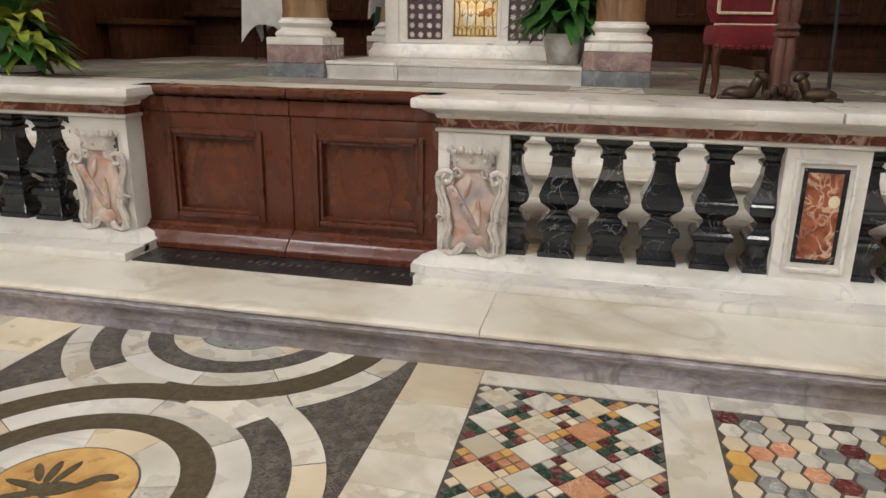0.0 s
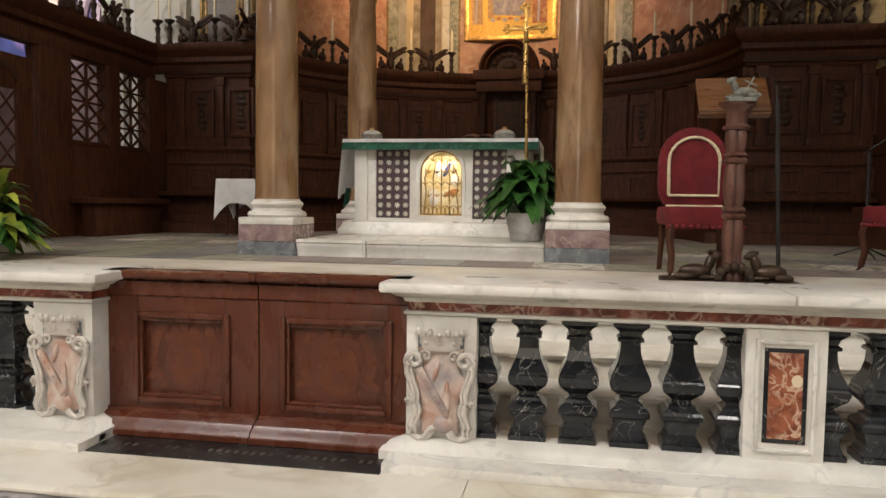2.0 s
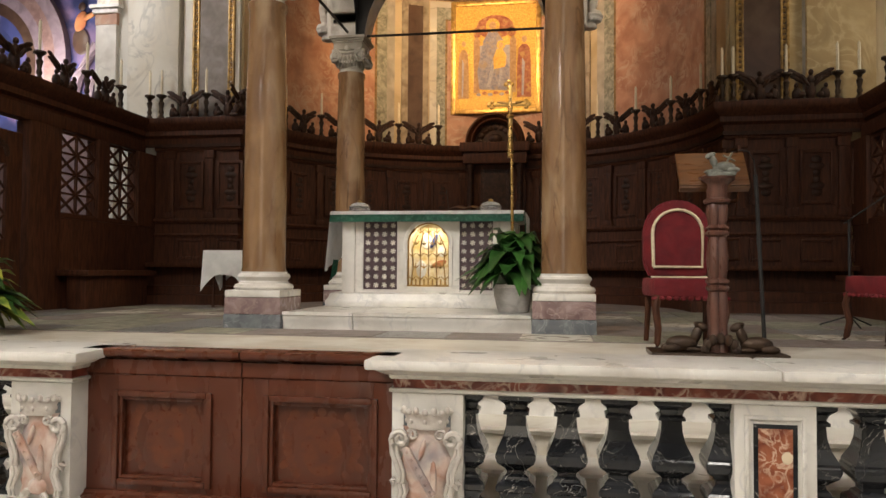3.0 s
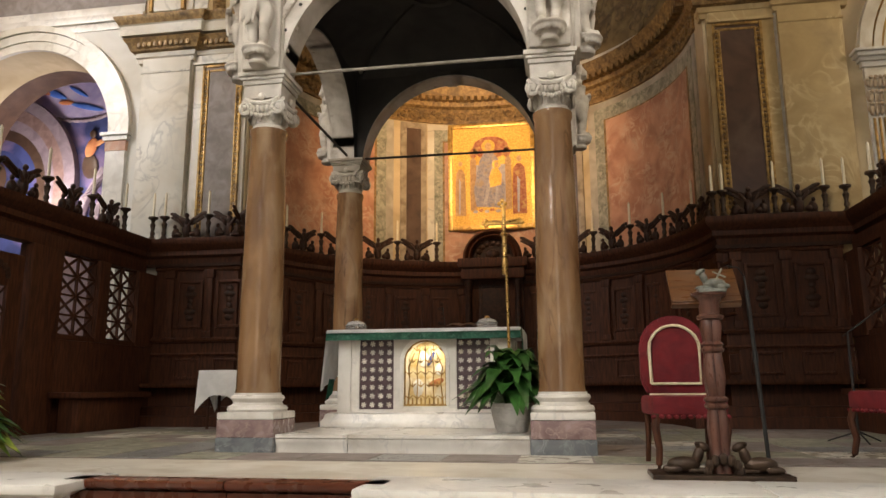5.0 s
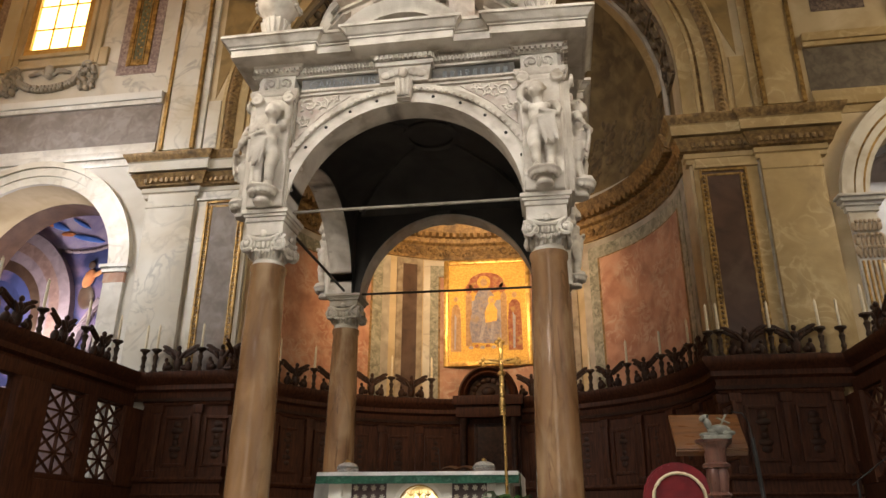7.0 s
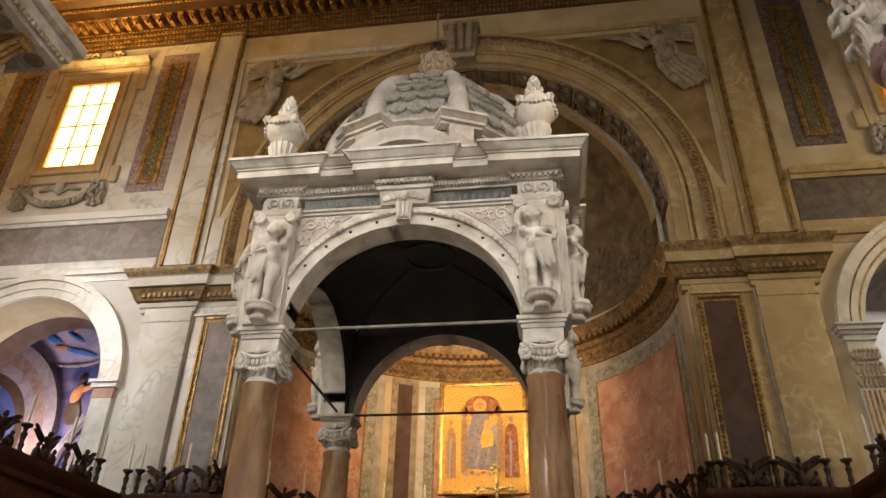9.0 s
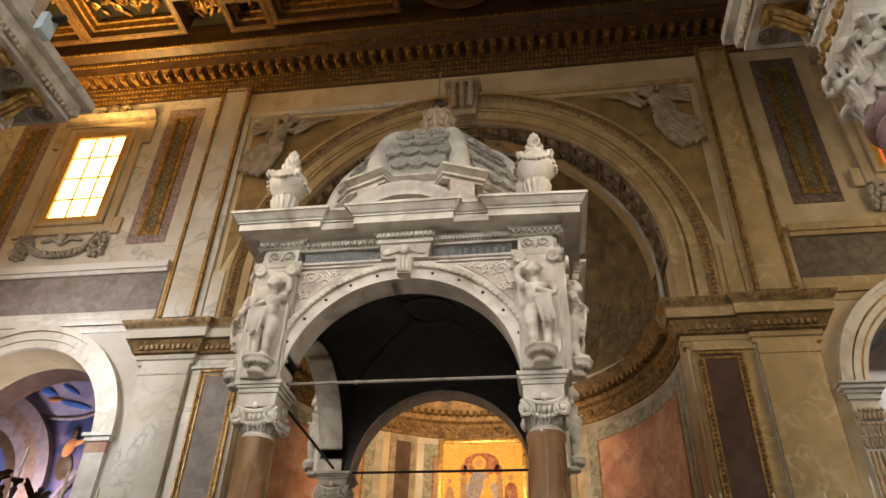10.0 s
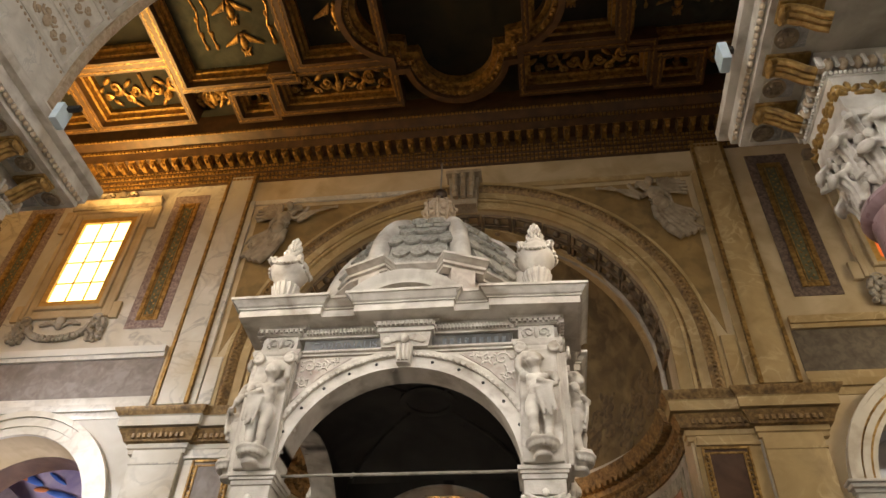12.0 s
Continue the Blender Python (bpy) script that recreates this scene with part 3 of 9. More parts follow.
for side in (-1, 1):
    # the right half's dimmer, warmer light is put into browner materials
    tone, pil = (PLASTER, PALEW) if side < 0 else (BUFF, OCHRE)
    zc = 6.1 if side < 0 else 6.5
    # lower wall skin round the chapel arch
    bm = bmesh.new()
    cx = mirrored(-8.15, side)
    arched_wall(bm, min(mirrored(-12.4, side), mirrored(-5.62, side)), max(mirrored(-12.4, side), mirrored(-5.62, side)), 0.5, 8.4, WY - 0.03, WY, [(cx, 1.85, zc, 0.5)])
    trim("wall_facing", bm, tone)
    bm = bmesh.new()
    for r0, r1, d in ((1.85, 2.02, 0.07), (2.02, 2.2, 0.10), (2.2, 2.32, 0.15)) if side < 0 else ((1.85, 1.93, 0.06), (1.93, 1.97, 0.03), (1.97, 2.08, 0.1), (2.08, 2.12, 0.05), (2.12, 2.24, 0.13), (2.24, 2.32, 0.17)):
        hoop(bm, cx, zc, [(r0, WY - d), (r1, WY - d), (r1, WY), (r0, WY)])
    trim("arch_moulding", bm, CREAM)
    if side > 0:
        bm = bmesh.new()
        for r in (1.95, 2.1):
            hoop(bm, cx, zc, [(r - 0.022, WY - 0.075), (r + 0.022, WY - 0.075), (r + 0.022, WY), (r - 0.022, WY)])
        trim("gilt_arch_fillet", bm, GOLDD)
    bm = bmesh.new()
    for sx in (-1, 1):
        e = cx + sx * 2.05
        box(bm, e - 0.2, e + 0.2, WY - 0.1, WY + 0.3, 0.6, zc - 0.35)
        box(bm, e - 0.25, e + 0.25, WY - 0.14, WY + 0.3, zc - 0.15, zc - 0.06)
        box(bm, e - 0.29, e + 0.29, WY - 0.18, WY + 0.3, zc - 0.06, zc)
        if side > 0:
            box(bm, e - 0.34, e + 0.34, WY - 0.24, WY + 0.3, zc, zc + 0.07, 0.015)
            box(bm, e - 0.38, e + 0.38, WY - 0.28, WY + 0.3, zc + 0.07, zc + 0.12, 0.015)
    trim("arch_pier", bm, WHITE)
    bm = bmesh.new()
    for sx in (-1, 1):
        e = cx + sx * 2.05
        box(bm, e - 0.21, e + 0.21, WY - 0.11, WY + 0.3, zc - 0.35, zc - 0.15)
    trim("arch_pier_band", bm, PINK if side < 0 else CREAM)
    if side > 0:
        # leafy gilt capitals under the impost, on fluted shafts
        for sx in (-1, 1):
            e = cx + sx * 2.05
            bm = bmesh.new()
            for row, (zr, hr) in enumerate(((zc - 0.95, 0.2), (zc - 0.75, 0.22), (zc - 0.52, 0.16))):
                for k in range(6):
                    x = e - 0.17 + 0.068 * k
                    blob(bm, (x, WY - 0.13 - 0.02 * row, zr + 0.08), (0.034, 0.03, hr * 0.5), (12, 0, 0), 7)
                    blob(bm, (x, WY - 0.17 - 0.02 * row, zr + 0.16), (0.034, 0.03, 0.035), segs=6)
                for k in (-1, 1):
                    blob(bm, (e + k * 0.2, WY - 0.14, zr + 0.1), (0.04, 0.05, hr * 0.45), segs=7)
            trim("gilt_capital", bm, TAN)
            bm = bmesh.new()
            for k in range(5):
                box(bm, e - 0.17 + 0.075 * k, e - 0.13 + 0.075 * k, WY - 0.12, WY - 0.1, 0.8, zc - 1.0, 0.008)
            trim("pier_flute", bm, GOLDD)
    # string courses and granite bands
    for za, zb, d, m in ((8.24, 8.4, 0.05, WHITE), (8.4, 8.55, 0.10, WHITE), (8.55, 8.74, 0.04, WHITE), (8.74, 9.66, 0.015, GREYP), (9.66, 9.76, 0.07, WHITE), (9.76, 9.93, 0.11, PLASTER)):
        bm = bmesh.new()
        xbox(bm, -12.4, -5.75, side, WY - d, WY, za, zb, bevel=0.01)
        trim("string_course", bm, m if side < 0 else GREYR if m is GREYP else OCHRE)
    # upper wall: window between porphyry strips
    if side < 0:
        # pale sheets on the left only: its brighter light is in the colour
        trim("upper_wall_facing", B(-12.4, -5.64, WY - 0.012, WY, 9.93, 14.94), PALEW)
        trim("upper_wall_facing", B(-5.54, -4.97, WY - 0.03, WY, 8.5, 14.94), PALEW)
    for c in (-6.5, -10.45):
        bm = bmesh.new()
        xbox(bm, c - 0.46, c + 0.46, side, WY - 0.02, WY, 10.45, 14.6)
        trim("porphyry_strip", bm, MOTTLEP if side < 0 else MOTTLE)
        bm = bmesh.new()
        a, b = sorted((mirrored(c - 0.26, side), mirrored(c + 0.26, side)))
        frame_bars(bm, a, b, 10.66, 14.3, 0.11, WY - 0.05, WY - 0.02, 0.02)
        frame_bars(bm, a + 0.125, b - 0.125, 10.785, 14.175, 0.03, WY - 0.045, WY - 0.02, 0.01)
        for k in range(38):
            blob(bm, ((a + b) / 2 + (0.035 if k % 2 else -0.035), WY - 0.03, 10.86 + 0.088 * k), (0.022, 0.01, 0.035), (0, 35 if k % 2 else -35, 0), 6)
        trim("gilt_frame", bm, GOLDD)
        bm = B(a + 0.07, b - 0.07, WY - 0.03, WY - 0.02, 10.73, 14.23)
        trim("green_strip", bm, GREENS)
    # giant pilaster: lower pair and upper pair
    bm = bmesh.new()
    xbox(bm, -5.63, -4.66, side, WY - 0.16, WY, 0.8, 7.5, bevel=0.01)
    xbox(bm, -4.62, -3.56, side, WY - 0.08, WY, 0.8, 7.5, bevel=0.01)
    trim("pilaster", bm, pil)
    bm = bmesh.new()
    xbox(bm, -5.65, -4.66, side, WY - 0.175, WY, 7.2, 7.24, bevel=0.008)
    xbox(bm, -4.62, -3.58, side, WY - 0.13, WY, 7.32, 7.37, bevel=0.008)
    xbox(bm, -4.52, -3.6, side, WY - 0.12, WY, 7.37, 7.5, bevel=0.008)
    trim("pilaster_band", bm, pil)
    bm = bmesh.new()
    xbox(bm, -4.66, -4.62, side, WY - 0.09, WY, 0.8, 7.5)
    trim("dark_fillet", bm, STONEG)
    bm = bmesh.new()
    a, b = sorted((mirrored(-4.43, side), mirrored(-3.64, side)))
    frame_bars(bm, a, b, 1.0, 7.3, 0.05, WY - 0.12, WY, 0.015)
    frame_bars(bm, a + 0.09, b - 0.09, 1.09, 7.21, 0.04, WY - 0.105, WY, 0.012)
    for k in range(44):
        for x in (a + 0.07, b - 0.07):
            blob(bm, (x, WY - 0.095, 3.6 + 0.083 * k), (0.026, 0.02, 0.034), segs=6)
    trim("gilt_panel_frame", bm, GOLDD)
    bm = B(a + 0.04, b - 0.04, WY - 0.09, WY, 1.05, 7.26)
    trim("brown_panel", bm, BROWNP if side > 0 else GREYP)
    bm = bmesh.new()
    xbox(bm, -5.55, -4.95, side, WY - 0.10, WY, 8.5, 15.3, bevel=0.01)
    xbox(bm, -4.72, -4.45, side, WY - 0.04, WY, 8.5, 9.6, bevel=0.01)
    trim("upper_pilaster", bm, pil)
    bm = bmesh.new()
    for x in (-5.62, -4.96):
        xbox(bm, x, x + 0.07, side, WY - 0.13, WY, 8.5, 15.3)
    trim("gilt_fillet", bm, GOLDD)

# window over the chapel arch, sunlit, with a swagged apron
def high_window(cx, pane, side):
    w = thing("window_1" if side < 0 else "window_2", "tall church window glowing with low sun, in a moulded frame", "window", (cx, WY, 11.2), kind="structure")
    part("pane", B(cx - 0.62, cx + 0.70, WY - 0.03, WY - 0.02, 11.2, 13.78), pane, w)
    bm = bmesh.new()
    frame_bars(bm, cx - 0.74, cx + 0.76, 11.14, 13.9, 0.13, WY - 0.10, WY - 0.02)
    # the sun's glare on the reveal is put into the amber colour
    part("reveal", bm, AMBER, w, "window reveal coloured amber for the sun's glare")
    for i in (1, 2):
        part("glazing_bar", B(cx - 0.62 + i * 0.44 - 0.014, cx - 0.62 + i * 0.44 + 0.014, WY - 0.055, WY - 0.03, 11.2, 13.78), BRASS, w)
    for i in (1, 2, 3):
        part("glazing_bar", B(cx - 0.62, cx + 0.7, WY - 0.05, WY - 0.03, 11.2 + i * 0.645 - 0.014, 11.2 + i * 0.645 + 0.014), BRASS, w)
    bm = bmesh.new()
    frame_bars(bm, cx - 0.84, cx + 0.86, 11.04, 14.0, 0.1, WY - 0.13, WY, 0.03)
    frame_bars(bm, cx - 0.98, cx + 1.0, 10.9, 14.14, 0.14, WY - 0.07, WY, 0.03)
    frame_bars(bm, cx - 1.08, cx + 1.10, 10.8, 14.24, 0.1, WY - 0.10, WY, 0.03)
    # ears at the head and feet
    for sx in (-1, 1):
        for z0, z1 in ((13.5, 14.24), (10.75, 11.2)):
            box(bm, cx + sx * 1.19 - 0.1, cx + sx * 1.19 + 0.1, WY - 0.09, WY, z0, z1, 0.02)
    part("window_frame", bm, BUFF, w, "moulded buff stone window frame with ears")
    bm = bmesh.new()
    run(bm, [(cx - 1.2, WY), (cx + 1.22, WY)], [(0, 14.3), (0.06, 14.3), (0.08, 14.4), (0.16, 14.46), (0.18, 14.54), (0, 14.56)])
    for sx in (-1, 1):
        tube(bm, spiral(cx + sx * 0.3, 14.72, 0.16, 0.03, 1.3, -1.2, WY - 0.06, 16, sx), 0.05, 7)
    blob(bm, (cx, WY - 0.06, 14.72), (0.17, 0.08, 0.2), segs=10)
    part("window_head", bm, RELIEFM, w)
    bm = bmesh.new()
    rs = random.Random(8)
    for i in range(26):
        a = math.pi * i / 25
        for k in range(2):
            blob(bm, (cx - 0.7 * math.cos(a) + rs.uniform(-0.02, 0.02), WY - 0.07, 10.5 - 0.3 * math.sin(a) + 0.08 * k), (0.055, 0.07, 0.055), segs=6)
    part("garland", bm, STONEG, w)
    for sx in (-1, 1):
        bm = bmesh.new()
        for k in range(22):
            u = k / 21
            blob(bm, (cx + sx * (0.92 + 0.15 * math.sin(k * 2.4)), WY - 0.07, 10.72 - 0.55 * u), (0.07, 0.07, 0.06), segs=6)
        tube(bm, spiral(cx + sx * 0.85, 10.74, 0.13, 0.03, 1.4, 0.5, WY - 0.07, 18, sx), 0.04, 7)
        part("fruit_drop", bm, STONEG, w)
        bm = bmesh.new()
        for k in range(5):
            blob(bm, (cx + sx * (0.16 + 0.07 * k), WY - 0.06, 10.66 + 0.03 * math.sin(k * 1.3)), (0.13 - 0.012 * k, 0.04, 0.045), (0, -sx * (50 - 18 * k), 0), 7)
        part("wing", bm, STONEG, w)
    bm = bmesh.new()
    blob(bm, (cx, WY - 0.08, 10.7), (0.11, 0.1, 0.13))
    blob(bm, (cx, WY - 0.09, 10.56), (0.07, 0.08, 0.09))
    part("mask", bm, STONEG, w)


high_window(-8.5, SUNPANE, -1)
high_window(2 * AX + 8.5, ORANGEPANE, 1)

# arch of the apse: ringed mouldings, coffered soffit band, keystone
bm = bmesh.new()
for r0, r1, d in ((4.0, 4.08, 0.07), (4.08, 4.25, 0.03), (4.25, 4.31, 0.09), (4.38, 4.56, 0.05), (4.8, 4.87, 0.1)):
    hoop(bm, AX, AZ, [(r0, WY - d), (r1, WY - d), (r1, WY), (r0, WY)], n=60, stilt=1.05)
trim("arch_moulding", bm, OCHRE)
bm = bmesh.new()
hoop(bm, AX, AZ, [(4.31, WY - 0.02), (4.38, WY - 0.02), (4.38, WY), (4.31, WY)], n=60, stilt=1.05)
hoop(bm, AX, AZ, [(4.56, WY - 0.06), (4.62, WY - 0.11), (4.72, WY - 0.13), (4.8, WY - 0.08), (4.8, WY), (4.56, WY)], n=60, stilt=1.05)
trim("carved_arch_border", bm, GOLDB)
bm = bmesh.new()
for i in range(150):
    a = math.pi * (i + 0.5) / 150
    blob(bm, (AX + 4.67 * math.cos(a), WY - 0.13, AZ + 4.67 * math.sin(a)), (0.05, 0.035, 0.03), (0, -math.degrees(a) + (18 if i % 2 else -18), 0), 6)
for sx in (-1, 1):
    for i in range(11):
        blob(bm, (AX + sx * 4.67, WY - 0.13, AZ - 0.05 - 0.097 * i), (0.05, 0.035, 0.03), (0, 18 if i % 2 else -18, 0), 6)
trim("arch_bead", bm, GOLDB)
bm = bmesh.new()
plate(bm, [(AX - 0.3, 13.35), (AX + 0.3, 13.35), (AX + 0.36, 14.3), (AX - 0.36, 14.3)], WY - 0.3, WY)
for k in (-1, 0, 1):
    tube(bm, [(AX + k * 0.17, WY - 0.38, 13.5), (AX + k * 0.2, WY - 0.42, 13.9), (AX + k * 0.21, WY - 0.42, 14.25)], 0.07)
box(bm, AX - 0.42, AX + 0.42, WY - 0.46, WY, 14.25, 14.36, 0.02)
trim("keystone", bm, RELIEFM)
# rectangular frame round the spandrels
for side in (-1, 1):
    bm = bmesh.new()
    xbox(bm, -4.885, -4.74, side, WY - 0.068, WY, 8.5, 14.2, bevel=0.02)
    xbox(bm, -4.74, -0.2, side, WY - 0.068, WY, 14.06, 14.2, bevel=0.02)
    # browner on the right, which is painted for its dimmer light
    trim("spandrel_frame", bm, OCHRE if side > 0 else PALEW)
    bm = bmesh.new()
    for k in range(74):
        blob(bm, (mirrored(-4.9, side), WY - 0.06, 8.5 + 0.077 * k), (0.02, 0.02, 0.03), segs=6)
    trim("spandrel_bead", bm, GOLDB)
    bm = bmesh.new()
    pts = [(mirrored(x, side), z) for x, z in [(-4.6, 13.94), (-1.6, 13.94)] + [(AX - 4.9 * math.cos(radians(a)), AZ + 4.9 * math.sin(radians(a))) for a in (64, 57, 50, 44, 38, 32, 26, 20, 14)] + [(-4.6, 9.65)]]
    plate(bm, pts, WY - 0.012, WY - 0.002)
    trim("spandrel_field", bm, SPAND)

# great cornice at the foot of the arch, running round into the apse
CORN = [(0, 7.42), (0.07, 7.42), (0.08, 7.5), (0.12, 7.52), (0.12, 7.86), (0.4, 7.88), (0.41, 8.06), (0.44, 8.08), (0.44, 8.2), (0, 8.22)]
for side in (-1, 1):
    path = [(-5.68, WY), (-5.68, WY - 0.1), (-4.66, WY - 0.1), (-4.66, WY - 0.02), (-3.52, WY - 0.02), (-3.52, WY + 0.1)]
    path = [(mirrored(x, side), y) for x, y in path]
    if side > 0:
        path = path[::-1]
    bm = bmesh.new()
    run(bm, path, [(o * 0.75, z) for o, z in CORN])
    # ochre on the right again carries that side's dimmer light
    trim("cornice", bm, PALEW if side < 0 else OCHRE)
    bm = bmesh.new()
    run(bm, path, [(0.28, 8.075), (0.335, 8.08), (0.35, 8.12), (0.4, 8.18), (0.41, 8.23), (0.2, 8.242), (0.2, 8.075)])
    trim("gilt_crown_moulding", bm, GOLDB)
    bm = bmesh.new()
    run(bm, path, [(0.08, 7.61), (0.16, 7.63), (0.2, 7.73), (0.27, 7.84), (0.1, 7.85)])
    trim("gilt_egg_moulding", bm, GOLDB)
    bm = bmesh.new()
    for i in range(20):
        x = mirrored(-5.64 + i * 0.108, side)
        y = WY - 0.08 if i < 10 else WY
        box(bm, x - 0.034, x + 0.034, y - 0.24, y, 7.67, 7.85, 0.012)
        blob(bm, (x + 0.054, y - 0.16, 7.7), (0.02, 0.05, 0.06), segs=6)
    trim("cornice_egg", bm, GOLDB)

# ---- setting: apse ----
apse = bmesh.new()
run(apse, arc(AX, 9.2, 4.0, 4.0, 0, 180, 48), [(0, 0.5), (0.5, 0.5), (0.5, 8.3), (0, 8.3)])
wall_apse = solid("wall_apse", apse, BUFF, "curved apse wall panelled in painted marble", "wall", "structure")
bm = bmesh.new()
rows = []
for j in range(17):
    e = math.pi / 2 * j / 16
    rows.append([(AX + 4.0 * math.cos(e) * math.cos(math.pi * i / 40), 9.2 + 4.0 * math.cos(e) * math.sin(math.pi * i / 40), 9.4 + 4.0 * math.sin(e)) for i in range(41)])
rows.insert(0, [(x, y, 8.2) for x, y, z in rows[0]])
skin(bm, rows)
conch = solid("ceiling_apse", bm, FRESCO, "half dome covered with faded brown frescoes", "ceiling", "structure")


def on_apse(bm, a0, a1, z0, z1, r_out, r_in, n=10):
    run(bm, arc(AX, 9.2, r_out, r_out, a0, a1, n), [(0, z0), (0, z1), (-(r_out - r_in), z1), (-(r_out - r_in), z0)])
    return bm


def apse_panel(a0, a1, z0, z1, fill, border, edge):
    """A framed marble panel on the curved wall, between two angles."""
    g = (a1 - a0)
    part("panel_edge", on_apse(bmesh.new(), a0, a1, z0, z1, 4.0, 3.97), edge, wall_apse)
    part("gilt_fillet", on_apse(bmesh.new(), a0 + 0.115 * g, a1 - 0.115 * g, z0 + 0.18, z1 - 0.42, 3.95, 3.938), GOLDB, wall_apse)
    part("panel_border", on_apse(bmesh.new(), a0 + 0.05 * g, a1 - 0.05 * g, z0 + 0.1, z1 - 0.14, 3.97, 3.95), border, wall_apse)
    part("panel_fill", on_apse(bmesh.new(), a0 + 0.13 * g, a1 - 0.13 * g, z0 + 0.2, z1 - 0.45, 3.95, 3.93), fill, wall_apse)


apse_panel(1, 56, 3.0, 7.55, PINK, GREENM, STONEG)
apse_panel(124, 179, 3.0, 7.55, PINK, GREENM, STONEG)
apse_panel(68, 112, 3.0, 7.55, PINK, GREENM, PALEW)
for a in (112, 58):
    part("apse_pilaster", on_apse(bmesh.new(), a + 0.5, a + 9.5, 3.0, 7.55, 4.0, 3.95), RELIEFM, wall_apse)
    part("apse_pilaster_panel", on_apse(bmesh.new(), a + 2.5, a + 7.5, 3.2, 7.4, 3.95, 3.935), BROWNP, wall_apse)
bm = bmesh.new()
run(bm, arc(AX, 9.2, 4.0, 4.0, 180, 0, 48), [(0, 7.58), (0.05, 7.58), (0.05, 7.93), (0.12, 7.98), (0.14, 8.1), (0.28, 8.18), (0.32, 8.3), (0.36, 8.44), (0, 8.44)])
part("apse_cornice", bm, GOLDB, wall_apse)
bm = bmesh.new()
for i in range(70):
    a = math.pi * (i + 0.5) / 70
    m = Matrix.Translation((AX + 3.8 * math.cos(a), 9.2 + 3.8 * math.sin(a), 8.14)) @ Matrix.Rotation(a, 4, "Z")
    box(bm, -0.1, 0.08, -0.045, 0.045, -0.06, 0.06, m=m)
part("apse_modillion", bm, GOLDB, wall_apse)
bm = bmesh.new()
for i in range(44):
    a = math.pi * (i + 0.5) / 44
    pts = []
    for q in range(15):
        w = 0.1 * (1 - q / 17)
        b = a + w / 3.93 * math.cos(q * 0.75 + (math.pi if i % 2 else 0))
        pts.append((AX + 3.93 * math.cos(b), 9.2 + 3.93 * math.sin(b), 7.76 + w * math.sin(q * 0.75 + (math.pi if i % 2 else 0))))
    tube(bm, pts, 0.028, 5, 0.7)
    blob(bm, (AX + 3.93 * math.cos(a + 0.035), 9.2 + 3.93 * math.sin(a + 0.035), 7.69 if i % 2 else 7.83), (0.04, 0.04, 0.05), segs=6)
part("apse_frieze", bm, GOLDB, wall_apse)
# relief ribs and frames of the half dome
bm = bmesh.new()
for ang in (8, 62, 118, 172):
    rows = []
    for j in range(15):
        e = radians(4 + 80 * j / 14)
        c, s = math.cos(radians(ang)), math.sin(radians(ang))
        p = [Vector((AX + r * math.cos(e) * c, 9.2 + r * math.cos(e) * s, 9.4 + r * math.sin(e))) for r in (3.98, 3.9)]
        w = Vector((-s, c, 0)) * 0.16
        rows.append([p[0] - w, p[1] - w, p[1] + w, p[0] + w])
    skin(bm, rows, close_v=True, caps=True)
part("dome_rib", bm, OCHRE, conch)
part("dome_border", run(bmesh.new(), arc(AX, 9.2, 4.0, 4.0, 180, 0, 40), [(0, 8.44), (0.07, 8.44), (0.07, 8.68), (0, 8.72)]), PALEW, conch)
rs = random.Random(31)


def dome_point(ang, e, r=3.985):
    c, s = math.cos(radians(ang)), math.sin(radians(ang))
    return Vector((AX + r * math.cos(radians(e)) * c, 9.2 + r * math.cos(radians(e)) * s, 9.4 + r * math.sin(radians(e))))


for ang in (14, 21, 27, 34, 41, 48, 55, 124, 132, 140, 148, 156, 164):
    base = -9 + rs.uniform(0, 16)
    bm = bmesh.new()
    for k in range(9):
        u = k / 8
        p = dome_point(ang + rs.uniform(-1.3, 1.3), base + 13 * u)
        if p.z < 8.75:
            p.z = 8.8 + rs.uniform(0, 0.1)
        w = (0.2, 0.22, 0.2, 0.19, 0.2, 0.22, 0.16, 0.09, 0.1)[k]
        blob(bm, p, (0.02, w * rs.uniform(0.6, 1.1), 0.12), (rs.uniform(-25, 25), -base - 13 * u, ang), 8)
    for k in (-1, 1):
        blob(bm, dome_point(ang + k * 3, base + 9 + rs.uniform(-2, 2)), (0.02, 0.18, 0.05), (k * 40, -base - 9, ang), 7)
    part("fresco_form", bm, FRESCOD, conch)
bm = bmesh.new()
hoop(bm, AX, AZ, [(3.88, WY + 0.88), (3.94, WY + 0.86), (3.98, WY + 0.9), (3.98, WY + 0.98), (3.88, WY + 0.98)], n=48, stilt=0.9)
part("dome_edge_band", bm, STONEG, conch)
# coffered soffit of the arch, behind the wall face
bm = bmesh.new()
for i in range(17):
    a = math.pi * (i + 0.5) / 17
    for k in range(2):
        m = Matrix.Translation((AX + 3.97 * math.cos(a), WY + 0.28 + 0.38 * k, AZ + 3.97 * math.sin(a))) @ Matrix.Rotation(-a, 4, "Y")
        for (xa, xb, ya, yb) in ((-0.05, 0.03, -0.17, -0.13), (-0.05, 0.03, 0.13, 0.17)):
            box(bm, xa, xb, ya, yb, -0.3, 0.3, m=m)
        for (za, zb) in ((-0.34, -0.28), (0.28, 0.34)):
            box(bm, -0.05, 0.03, -0.17, 0.17, za, zb, m=m)
        blob(bm, m @ Vector((-0.02, 0, 0)), (0.09, 0.09, 0.09), segs=7)
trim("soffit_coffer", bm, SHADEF)

